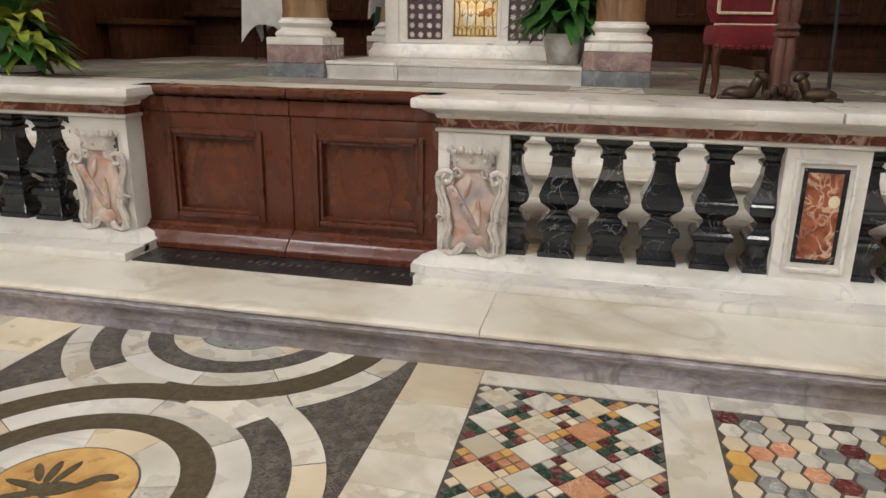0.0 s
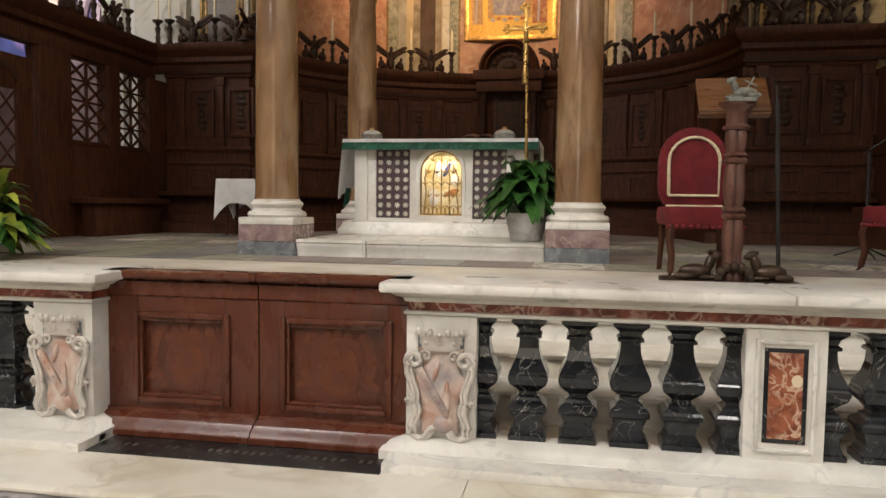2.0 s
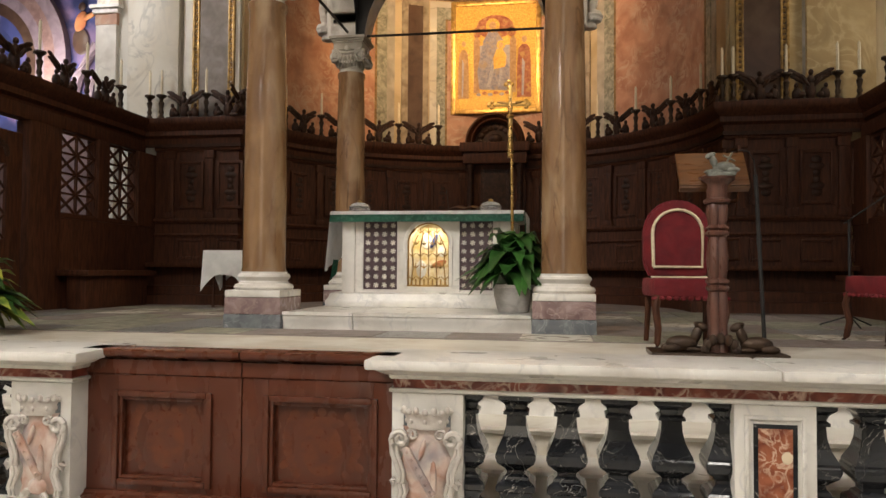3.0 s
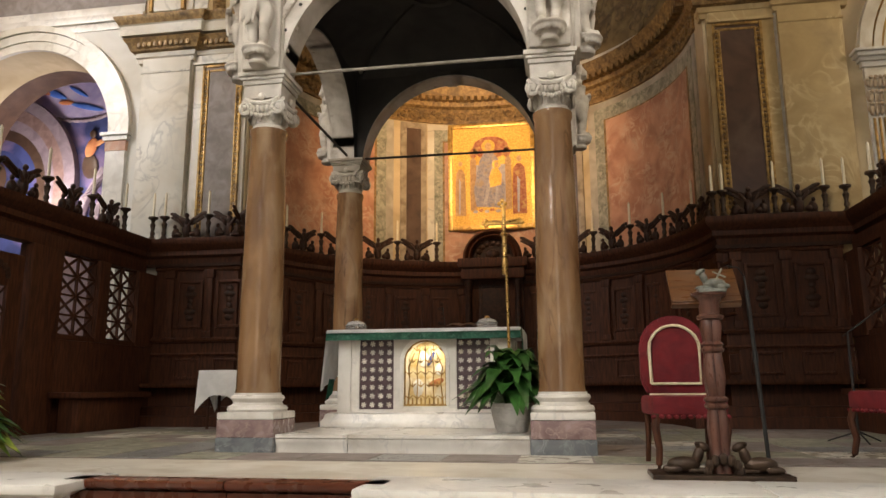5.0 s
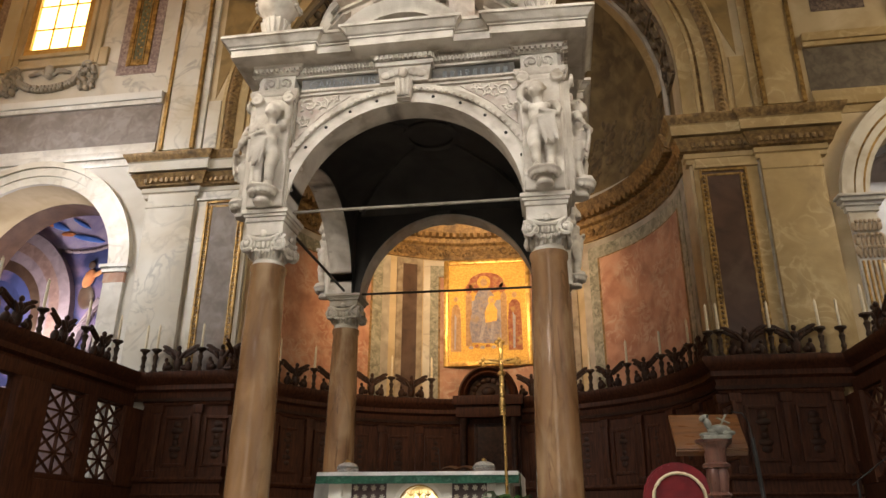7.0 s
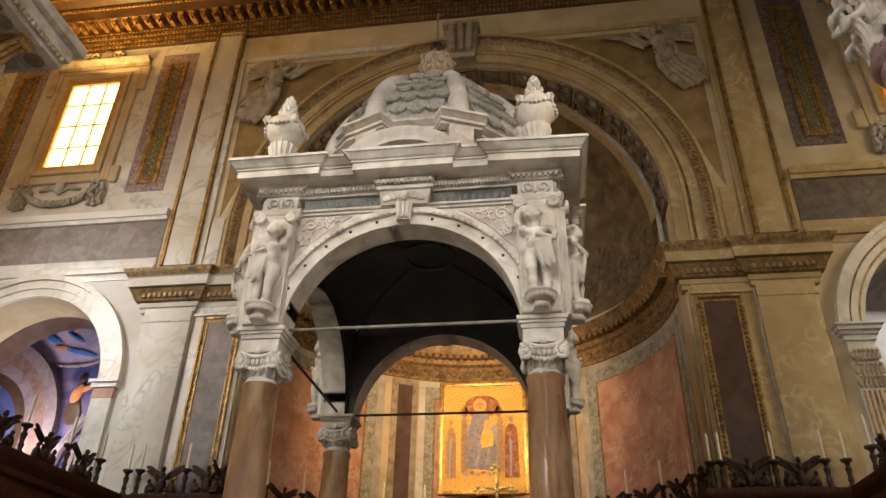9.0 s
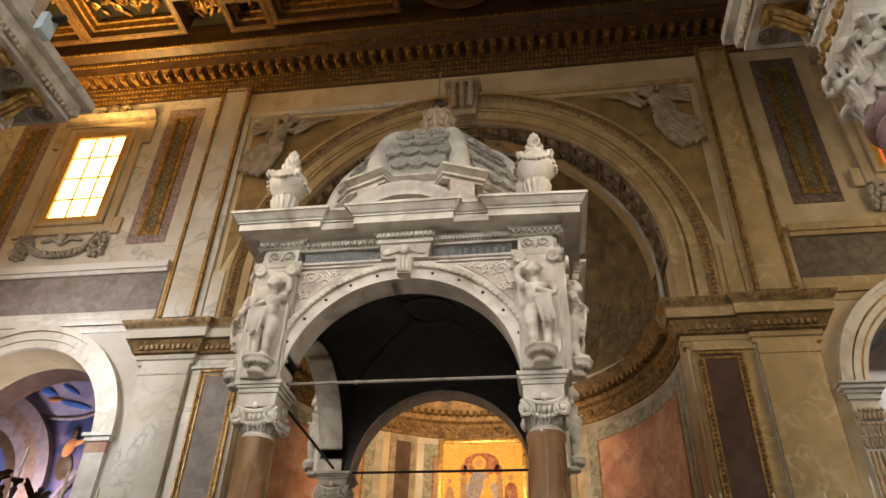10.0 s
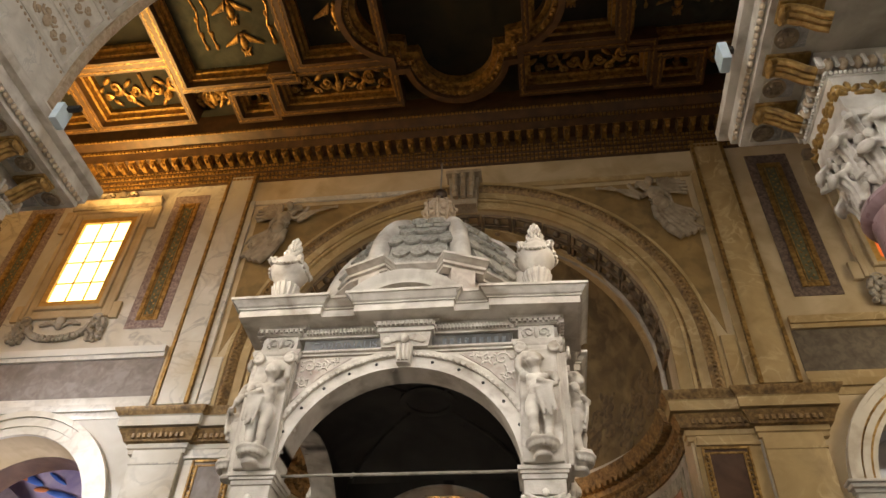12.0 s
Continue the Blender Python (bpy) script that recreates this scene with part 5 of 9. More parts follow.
    for sx in (-1, 1):
        for sy in (-1, 1):
            bm = bmesh.new()
            pts = [(cx + sx * q, cy + sy * q, z) for q, z in ((0.28, 6.75), (0.34, 6.88), (0.41, 6.98), (0.46, 6.97), (0.46, 6.9), (0.41, 6.89))]
            tube(bm, pts, 0.055, 8, 0.7)
            blob(bm, (cx + sx * 0.43, cy + sy * 0.43, 6.93), (0.06, 0.06, 0.06), segs=9)
            part("volute", bm, STONE, na)
    bm = bmesh.new()
    lathe(bm, [(0.54, 0.2), (0.54, 0.32), (0.46, 0.4), (0.44, 0.5), (0.44, 2.5), (0.4, 6.06), (0.45, 6.09), (0.47, 6.14), (0.45, 6.2), (0.38, 6.23)], (cx, cy, 0), 32)
    part("column", bm, CRACKW, na)
    if side < 0:
        na.location += Vector((PIER_DX, PIER_DY, 0))
    # floodlight clipped to the ledge
    fx = mirrored(-3.17, side) + (PIER_DX + 0.12 if side < 0 else 0)
    fl = thing("floodlight", "small pale blue floodlight box on the arch ledge", "floodlight", (fx, 1.6, 8.3))
    part("housing", B(fx - 0.05, fx + 0.05, 1.36, 1.56, 8.12, 8.42, 0.015), BLUEBOX, fl)
    part("bracket", B(min(fx, mirrored(-3.32, side)), max(fx, mirrored(-3.32, side)), 1.43, 1.49, 8.36, 8.42), IRON, fl)

# the arch itself, with carved soffit panels
na = thing("arch_nave", "wide nave arch with carved white and gilt soffit panels", "arch", (AX, 1.2, 9.6), kind="structure")
bm = bmesh.new()
hoop(bm, AX, 10.2, [(5.15, -0.9), (6.0, -0.9), (6.0, 2.3), (5.15, 2.3)], n=48, stilt=0.7)
part("arch_ring", bm, WHITE, na)
bm = bmesh.new()
for r, y in ((5.11, 2.2), (5.11, 0.55), (5.11, -0.8)):
    hoop(bm, AX, 10.2, [(r, y - 0.07), (r + 0.06, y - 0.09), (r + 0.06, y + 0.09), (r, y + 0.07)], n=48, stilt=0.6)
part("arch_bead", bm, TAN, na)
bm, bg = bmesh.new(), bmesh.new()
for i in range(22):
    a = math.pi * (i + 0.5) / 22
    m = Matrix.Translation((AX + 5.15 * math.cos(a), 1.38, 10.2 + 5.15 * math.sin(a))) @ Matrix.Rotation(-a, 4, "Y")
    for ya, yb, za, zb in ((-0.7, -0.62, -0.32, 0.32), (0.62, 0.7, -0.32, 0.32), (-0.62, 0.62, -0.32, -0.25), (-0.62, 0.62, 0.25, 0.32)):
        box(bm, -0.035, 0.01, ya, yb, za, zb, m=m)
    bg = bmesh.new()
    for sy in (-1, 1):
        for k in range(4):
            t, h = 0.08 + 0.13 * k, 0.12 - 0.015 * k
            pts = [m @ Vector((-0.015, sy * (t + h * 0.8 * (1 - q / 9) * math.cos(q * 0.9)), (1 if k % 2 else -1) * 0.07 + h * (1 - q / 9) * math.sin(q * 0.9))) for q in range(9)]
            tube(bg, pts, 0.022, 5, 0.7)
            blob(bg, m @ Vector((-0.02, sy * t, (1 if k % 2 else -1) * 0.07)), (0.035, 0.05, 0.05), (0, math.degrees(a), 0), 7)
    blob(bg, m @ Vector((-0.02, 0, 0.05)), (0.05, 0.08, 0.12), (0, math.degrees(a), 0), 8)
    for k in range(15):
        for sz in (-0.36, 0.36):
            blob(bg, m @ Vector((-0.01, -0.66 + 0.094 * k, sz)), (0.025, 0.03, 0.025), segs=5)
    part("soffit_relief", bg, TAN, na)
part("soffit_panel", bm, WHITE, na)

# ---- setting: plain walls and ceilings added out of view to close the place ----
bm = bmesh.new()
arched_wall(bm, -12.5, 13.5, 9.6, 17.2, 0.0, 1.4, [(AX, 5.2, 10.2, 9.6)], n=40)
solid("wall_nave_arch", bm, PLASTER, "plain plastered wall over the nave arch", "wall", "structure")
bm = bmesh.new()
box(bm, -12.8, -12.5, -0.5, 14.0, 0, 17.2)
box(bm, 13.5, 13.8, -0.5, 14.0, 0, 17.2)
solid("wall_transept", bm, BUFF, "plain plastered end walls of the transept", "wall", "structure")
for side in (-1, 1):
    bm = bmesh.new()
    x = -4.8 if side < 0 else 5.8
    box(bm, min(x, x + side * 0.5), max(x, x + side * 0.5), -20, -1.2, 0, 7.4)
    box(bm, min(x, x + side * 0.5), max(x, x + side * 0.5), -20, -1.2, 11.6, 13.3)
    for y0, y1 in ((-20, -14), (-12, -9.3), (-8.1, -4.3), (-3.0, -1.2)):
        box(bm, min(x, x + side * 0.5), max(x, x + side * 0.5), y0, y1, 7.4, 11.6)
    solid("wall_nave", bm, PLASTER, "plain plastered nave wall with high windows", "wall", "structure")
solid("wall_west", B(-5.3, 6.3, -20.3, -20, 0, 13.3), PLASTER, "plain plastered wall at the nave's end", "wall", "structure")
solid("ceiling_nave", B(-5.3, 6.3, -20.3, 0.5, 13.3, 13.6), CEILB, "plain brown boarded nave ceiling", "ceiling", "structure")

# ---- choir stalls and screens of dark walnut ----
SX0, SX1, SY = -5.0, 6.2, 8.12
CURVE = arc(AX, SY, 3.72, 3.32, 180, 0, 40)
TOP = 3.95
stalls = thing("choir_stalls", "dark walnut choir stalls curving round the apse with heavy cornice", "choir stalls", (AX, 10.0, FZ))
cpath = [(SX0, 2.6), (SX0, SY)] + CURVE + [(SX1, SY), (SX1, 2.6)]
bm = bmesh.new()
run(bm, cpath, [(-0.3, TOP - 0.42), (-0.2, TOP - 0.42), (-0.18, TOP - 0.32), (-0.12, TOP - 0.28), (-0.12, TOP - 0.2), (-0.03, TOP - 0.12), (0.0, TOP - 0.06), (0.0, TOP), (-0.5, TOP), (-0.5, TOP - 0.42)])
part("cornice", bm, WOOD, stalls)
bm = bmesh.new()
run(bm, cpath, [(-0.19, TOP - 0.47), (-0.17, TOP - 0.47), (-0.16, TOP - 0.42), (-0.19, TOP - 0.42)])
part("carved_fillet", bm, WOODC, stalls)
bpath = [(SX0, SY), *CURVE, (SX1, SY)]
bm = bmesh.new()
run(bm, bpath, [(-0.25, FZ), (-0.25, TOP - 0.4), (-0.42, TOP - 0.4), (-0.42, FZ)])
part("back_panel", bm, WOOD, stalls)
bm = bmesh.new()
run(bm, bpath, [(0.42, FZ), (0.42, FZ + 0.16), (0.16, FZ + 0.16), (0.16, FZ + 0.3), (-0.25, FZ + 0.3), (-0.25, FZ)])
part("footboard", bm, WOOD, stalls)
bm = bmesh.new()
run(bm, bpath, [(0.02, 1.42), (0.04, 1.45), (0.04, 1.49), (-0.25, 1.49), (-0.25, 1.42)])
part("seat", bm, WOOD, stalls)
bm = bmesh.new()
for z, h, o in ((2.18, 0.08, 0.05), (1.95, 0.05, 0.03), (3.42, 0.07, 0.04)):
    run(bm, bpath, [(-0.25, z), (-0.25 + o, z), (-0.25 + o * 1.4, z + h / 2), (-0.25 + o, z + h), (-0.25, z + h)])
part("back_rail", bm, WOOD, stalls)


def along(path, step_m, first):
    """Points and headings at even steps along a plan path."""
    out, left = [], first
    for a, b in zip(path, path[1:]):
        a, b = Vector(a), Vector(b)
        ln = (b - a).length
        d = (b - a).normalized()
        while left <= ln:
            p = a + d * left
            out.append((p.x, p.y, math.atan2(d.y, d.x)))
            left += step_m
        left -= ln
    return out


for x, y, a in along(bpath, 0.72, 0.3):
    m = Matrix.Translation((x, y, 0)) @ Matrix.Rotation(a, 4, "Z")
    bm = bmesh.new()
    box(bm, -0.065, 0.065, 0.19, 0.26, 2.25, 3.42, 0.01, m=m)
    box(bm, -0.09, 0.09, 0.17, 0.26, 3.28, 3.42, 0.01, m=m)
    box(bm, -0.09, 0.09, 0.17, 0.26, 2.25, 2.36, 0.01, m=m)
    part("stall_pilaster", bm, WOOD, stalls)
    bm = bmesh.new()
    frame_bars(bm, 0.12, 0.6, 2.42, 3.24, 0.05, 0.21, 0.26, 0.01)
    bmesh.ops.transform(bm, matrix=m, verts=bm.verts)
    part("panel_frame", bm, WOOD, stalls)
    bm = bmesh.new()
    frame_bars(bm, 0.12, 0.6, 1.56, 1.9, 0.04, 0.22, 0.26, 0.01)
    bmesh.ops.transform(bm, matrix=m, verts=bm.verts)
    part("lower_panel_frame", bm, WOOD, stalls)
    bm = bmesh.new()
    for k in range(6):
        blob(bm, m @ Vector((0.36, 0.25, 2.6 + 0.1 * k)), (0.08 + 0.04 * math.sin(k * 1.9), 0.03, 0.06), (0, 0, math.degrees(a)), 7)
    part("panel_carving", bm, WOODC, stalls)

# the presider's place in the middle: pilasters, entablature, round pediment
yb = SY + 3.32
TX = AX + 0.15
seat = thing("throne_surround", "carved walnut throne surround with a round pediment", "throne", (TX, yb, FZ))
bm = bmesh.new()
box(bm, TX - 0.6, TX + 0.6, yb - 0.02, yb + 0.35, FZ, 3.7, 0.01)
part("back", bm, WOOD, seat)
# flat dark panel on the back, in place of a recess
part("dark_seat_niche", B(TX - 0.26, TX + 0.26, yb - 0.05, yb - 0.01, 2.14, 3.4, 0.004), WOODC, seat)
for sx in (-1, 1):
    bm = bmesh.new()
    lathe(bm, [(0.09, 2.05), (0.09, 2.12), (0.065, 2.18), (0.07, 2.6), (0.06, 3.4), (0.09, 3.46), (0.1, 3.55)], (TX + sx * 0.5, yb - 0.12, 0), 12)
    box(bm, TX + sx * 0.5 - 0.1, TX + sx * 0.5 + 0.1, yb - 0.24, yb, FZ, 2.05, 0.02)
    part("colonnette", bm, WOODC, seat)
bm = bmesh.new()
box(bm, TX - 0.64, TX + 0.64, yb - 0.26, yb + 0.3, 3.55, 3.78, 0.02)
box(bm, TX - 0.7, TX + 0.7, yb - 0.32, yb + 0.3, 3.78, TOP + 0.02, 0.02)
part("entablature", bm, WOOD, seat)
bm = bmesh.new()
hoop(bm, TX, TOP + 0.02, [(0.42, yb - 0.2), (0.46, yb - 0.26), (0.5, yb - 0.22), (0.55, yb - 0.3), (0.6, yb - 0.24), (0.6, yb + 0.1), (0.42, yb + 0.1)], n=24)
part("pediment", bm, WOOD, seat)
bm = bmesh.new()
hoop(bm, TX, TOP + 0.02, [(0.02, yb - 0.1), (0.43, yb - 0.1), (0.43, yb + 0.05), (0.02, yb + 0.05)], n=20)
for k in range(9):
    blob(bm, (TX + 0.31 * math.cos(k * 0.39), yb - 0.11, TOP + 0.06 + 0.29 * math.sin(k * 0.39)), (0.07, 0.04, 0.06), segs=7)
blob(bm, (TX, yb - 0.12, TOP + 0.12), (0.14, 0.06, 0.1), segs=8)
part("shell_carving", bm, WOODC, seat)
bm = bmesh.new()
frame_bars(bm, TX - 0.3, TX + 0.3, 2.1, 3.45, 0.07, yb - 0.06, yb, 0.015)
part("panel_frame", bm, WOODC, seat)


def screen(side):
    """A side screen with two lattice windows and a door."""
    xs_ = SX0 if side < 0 else SX1
    s = thing("choir_screen", "dark walnut choir screen with lattice windows and a panelled door", "screen", (xs_, 5.5, FZ))
    dx = -1 if side < 0 else 1

    def bx(bm, y0, y1, z0, z1, d0=0.04, d1=0.24, bevel=0.012):
        a, b = sorted((xs_ + dx * d0, xs_ + dx * d1))
        return box(bm, a, b, y0, y1, z0, z1, bevel)
    part("lower_panel", bx(bmesh.new(), 5.5, SY + 0.45, FZ, 2.1), WOOD, s)
    part("upper_rail", bx(bmesh.new(), 2.6, SY, 3.36, TOP - 0.4), WOOD, s)
    for y0, y1 in ((5.4, 6.01), (6.85, 7.11), (7.9, SY + 0.45)):
        part("post", bx(bmesh.new(), y0, y1, 2.1 if y0 > 5.5 else FZ, 3.36, 0.02), WOOD, s)
    for y0, y1 in ((6.01, 6.85), (7.11, 7.9)):
        bm = bmesh.new()
        bx(bm, y0, y1, 2.1, 2.17)
        n, k = 2, 4
        cw, chh = (y1 - y0) / n, (3.33 - 2.17) / k
        for i in range(n + 1):
            bx(bm, y0 + i * cw - 0.014, y0 + i * cw + 0.014, 2.17, 3.36, 0.09, 0.13, 0)
        for j in range(k + 1):
            bx(bm, y0, y1, 2.17 + j * chh - 0.014, 2.17 + j * chh + 0.014, 0.09, 0.13, 0)
        for i in range(n):
            for j in range(k):
                ya, za = y0 + i * cw, 2.17 + j * chh
                for p, q in (((ya, za), (ya + cw, za + chh)), ((ya, za + chh), (ya + cw, za))):
                    tube(bm, [(xs_ + dx * 0.11, p[0], p[1]), (xs_ + dx * 0.11, q[0], q[1])], 0.022, 6)
                blob(bm, (xs_ + dx * 0.105, ya + cw / 2, za + chh / 2), (0.02, 0.035, 0.035), segs=8)
        part("lattice", bm, WOOD, s)
    # bench along the screen
    a, b = sorted((xs_, xs_ - dx * 0.5))
    part("bench", box(bmesh.new(), a, b, 5.9, SY - 0.5, 1.28, 1.36, 0.01), WOOD, s)
    part("bench_foot", box(bmesh.new(), a + 0.1, b - 0.1, 6.0, SY - 0.6, FZ, 1.28, 0.01), WOOD, s)
    # door leaf
    d = thing("door_1" if side < 0 else "door_2", "dark walnut screen door with a small lattice, standing ajar", "door", (xs_ + dx * 0.2, 4.7, FZ), kind="structure")
    bm = bmesh.new()
    bx(bm, 4.2, 4.42, FZ, 3.16, 0.08, 0.14)
    bx(bm, 5.06, 5.33, FZ, 3.16, 0.08, 0.14)
    bx(bm, 4.42, 5.06, FZ, 1.75, 0.08, 0.14)
    bx(bm, 4.42, 5.06, 2.72, 3.16, 0.08, 0.14)
    part("leaf", bm, WOOD, d)
    bm = bmesh.new()
    for i in range(2):
        for j in range(3):
            ya, za = 4.42 + i * 0.32, 1.75 + j * 0.323
            for p, q in (((ya, za), (ya + 0.32, za + 0.323)), ((ya, za + 0.323), (ya + 0.32, za))):
                tube(bm, [(xs_ + dx * 0.11, p[0], p[1]), (xs_ + dx * 0.11, q[0], q[1])], 0.015, 6)
    part("door_lattice", bm, WOOD, d)
    bm = bmesh.new()
    for k in range(10):
        a2 = math.pi * k / 9
        blob(bm, (xs_ + dx * 0.07, 4.74 + 0.3 * math.cos(a2), 2.86 + 0.16 * math.sin(a2)), (0.02, 0.05, 0.05), segs=7)
    part("door_carving", bm, WOODC, d)


screen(-1)
screen(1)

# candlesticks and carved winged groups on the cornice
def candlestick():
    c = thing("candlestick", "dark bronze candlestick with a tall ivory candle on the stalls", "candlestick", group="candlesticks on the stalls")
    bm = bmesh.new()
    lathe(bm, [(0.085, 0), (0.085, 0.03), (0.05, 0.06), (0.03, 0.1), (0.045, 0.14), (0.028, 0.19), (0.04, 0.26), (0.05, 0.3), (0.028, 0.34), (0.04, 0.38), (0.085, 0.41), (0.085, 0.44), (0.03, 0.45)], segs=12)
    part("stem", bm, BRONZE, c)
    bm = bmesh.new()
    lathe(bm, [(0.022, 0.45), (0.021, 0.85), (0.012, 0.87), (0.004, 0.89)], segs=10)
    part("candle", bm, WAX, c)
    return c


def winged_group():
    """A carved group: a winged form between two small kneeling forms."""
    bm = bmesh.new()
    box(bm, -0.3, 0.3, -0.08, 0.08, 0, 0.04, 0.01)
    blob(bm, (0, 0, 0.17), (0.08, 0.07, 0.15))
    blob(bm, (0, -0.01, 0.33), (0.055, 0.05, 0.08))
    blob(bm, (0, -0.02, 0.44), (0.038, 0.04, 0.048))
    for s in (-1, 1):
        for k in range(4):
            blob(bm, (s * (0.09 + 0.06 * k), 0.03, 0.37 + 0.035 * k), (0.085, 0.016, 0.036), (0, -s * (42 - 8 * k), 0), 7)
            blob(bm, (s * (0.1 + 0.055 * k), 0.035, 0.31 + 0.035 * k), (0.08, 0.014, 0.03), (0, -s * (20 - 4 * k), 0), 7)
        blob(bm, (s * 0.09, -0.05, 0.3), (0.03, 0.03, 0.1), (0, s * 35, 0), 7)
        blob(bm, (s * 0.2, -0.01, 0.12), (0.07, 0.06, 0.1), (0, s * -12, 0), 8)
        blob(bm, (s * 0.21, -0.02, 0.24), (0.032, 0.033, 0.04), segs=7)
        blob(bm, (s * 0.13, -0.03, 0.1), (0.06, 0.05, 0.05), segs=7)
    return solid("crest_carving", bm, WOODC, "carved dark wooden winged group on the stall cornice", "carving", group="carvings on the stalls", angle=60)


stick, wing = candlestick(), winged_group()
rng = random.Random(4)


def on_top(x, y, a, ob, first=False):
    m = Matrix.Translation((x, y, TOP)) @ Matrix.Rotation(a + rng.uniform(-0.08, 0.08), 4, "Z")
    if first:
        ob.matrix_basis = m
    else:
        copy_thing(ob, m)


spots_s, spots_w = [], []
for y in (2.95, 3.85, 4.8, 5.74, 6.76, 7.62):
    spots_s.append((SX0 - 0.2, y, math.pi / 2))
for y in (3.4, 4.3, 5.27, 6.25, 7.2):
    spots_w.append((SX0 - 0.2, y, math.pi / 2))
for x in (-5.1, -4.88, -4.05):
    spots_s.append((x, SY + 0.18, 0))
for x in (-4.45, -3.65):
    spots_w.append((x, SY + 0.18, 0))
inset = arc(AX, SY, 3.9, 3.5, 180, 0, 60)
for i, (x, y, a) in enumerate(along(inset, 0.415, 0.2)):
    if abs(x - AX) < 0.75 and y > 10:
        continue
    (spots_s if i % 2 else spots_w).append((x, y, a))
for x in (4.52, 5.28, 6.0, 6.3):
    spots_s.append((x, SY + 0.18, 0))
for x in (4.9, 5.62):
    spots_w.append((x, SY + 0.18, 0))
for y in (7.6, 6.7, 5.75, 4.8):
    spots_s.append((SX1 + 0.2, y, -math.pi / 2))
for y in (7.15, 6.2, 5.25):
    spots_w.append((SX1 + 0.2, y, -math.pi / 2))
for i, p in enumerate(spots_s):
    on_top(*p, stick, i == 0)
for i, p in enumerate(spots_w):
    on_top(*p, wing, i == 0)

# ---- ciborium over the altar ----
CX, CY, CH = AX, 5.23, 1.49
cib = thing("ciborium", "pale stone altar canopy on brown marble columns, tiled dome", "altar canopy", (CX, CY, FZ))


def volute_capital(bm, h=0.42, w=0.28):
    """An Ionic capital with corner scrolls, its foot at z = 0."""
    lathe(bm, [(0.2, 0), (0.215, 0.02), (0.215, 0.05), (0.19, 0.07), (0.215, 0.2), (0.26, 0.27), (0.26, 0.3)], segs=24)
    for i in range(14):
        a = 2 * math.pi * i / 14
        blob(bm, (0.205 * math.cos(a), 0.205 * math.sin(a), 0.14), (0.035, 0.03, 0.06), (0, 0, math.degrees(a)), 7)
    for q in range(4):
        m = Matrix.Rotation(q * math.pi / 2, 4, "Z")
        for s in (-1, 1):
            pts = [m @ Vector(p) for p in spiral(s * 0.235, 0.25, 0.1, 0.015, 1.6, math.pi / 2, -0.27, 22, s)]
            tube(bm, pts, 0.032, 6, 0.6)
            blob(bm, m @ Vector((s * 0.235, -0.27, 0.25)), (0.035, 0.03, 0.035), (0, 0, q * 90), 7)
        tube(bm, [m @ Vector(p) for p in ((-0.22, -0.26, 0.345), (-0.1, -0.26, 0.31), (0, -0.265, 0.3), (0.1, -0.26, 0.31), (0.22, -0.26, 0.345))], 0.03, 6)
        for k in range(5):
            blob(bm, m @ Vector((-0.13 + 0.065 * k, -0.25, 0.24)), (0.03, 0.03, 0.05), (0, 0, q * 90), 7)
        for k in range(7):
            blob(bm, m @ Vector((-0.14 + 0.047 * k, -0.255, 0.18 - 0.03 * math.sin(math.pi * k / 6))), (0.026, 0.02, 0.03), (0, 0, q * 90), 6)
        blob(bm, m @ Vector((0, -0.29, 0.37)), (0.05, 0.035, 0.05), (0, 0, q * 90), 8)
    return bm


def cib_column(x, y, tag, aged):
    col = part("column", lathe(bmesh.new(), [(0.225, 1.36), (0.215, 1.41), (0.212, 2.3), (0.2, 3.2), (0.18, 3.99), (0.195, 4.02), (0.195, 4.07)] if not aged else [(0.225, 1.36), (0.215, 1.41), (0.212, 2.3), (0.2, 3.2), (0.18, 4.09), (0.195, 4.12), (0.195, 4.17)], (x, y, 0), 40), COLUMN, cib)
    part("plinth_foot", B(x - 0.29, x + 0.29, y - 0.29, y + 0.29, FZ, 0.945, 0.006), PLINTHG, col)
    part("plinth", B(x - 0.285, x + 0.285, y - 0.285, y + 0.285, 0.947, 1.11, 0.006), PLINTHP, col)
    bm = bmesh.new()
    box(bm, x - 0.285, x + 0.285, y - 0.285, y + 0.285, 1.112, 1.18, 0.01)
    lathe(bm, [(0.28, 1.18), (0.295, 1.205), (0.28, 1.235), (0.25, 1.245), (0.235, 1.27), (0.25, 1.29), (0.262, 1.31), (0.25, 1.335), (0.23, 1.34), (0.228, 1.36)], (x, y, 0), 36)
    part("base", bm, WHITE, col)
    up = 0.1 if aged else 0.0
    bm = volute_capital(bmesh.new())
    bmesh.ops.transform(bm, matrix=Matrix.Translation((x, y, 4.06 + up)) @ Matrix.Diagonal((0.8, 0.8, 0.88, 1)), verts=bm.verts)
    part("capital", bm, STONE if not aged else STONEG, col)
    bm = bmesh.new()
    box(bm, x - 0.205, x + 0.205, y - 0.205, y + 0.205, 4.38 + up, 4.53 + up * 0.4, 0.006)
    box(bm, x - 0.222, x + 0.222, y - 0.222, y + 0.222, 4.53 + up * 0.4, 4.58 + up * 0.2, 0.008)
    box(bm, x - 0.24, x + 0.24, y - 0.24, y + 0.24, 4.58 + up * 0.2, 4.615 + up * 0.1, 0.008)
    box(bm, x - 0.26, x + 0.26, y - 0.26, y + 0.26, 4.615 + up * 0.1, 4.662, 0.006)
    part("impost", bm, STONE if not aged else STONEG, col)


for sx in (-1, 1):
    for sy in (-1, 1):
        cib_column(CX + sx * CH, CY + sy * CH, sx, sy > 0)

ARC_R, ARC_Z = 1.28, 4.585


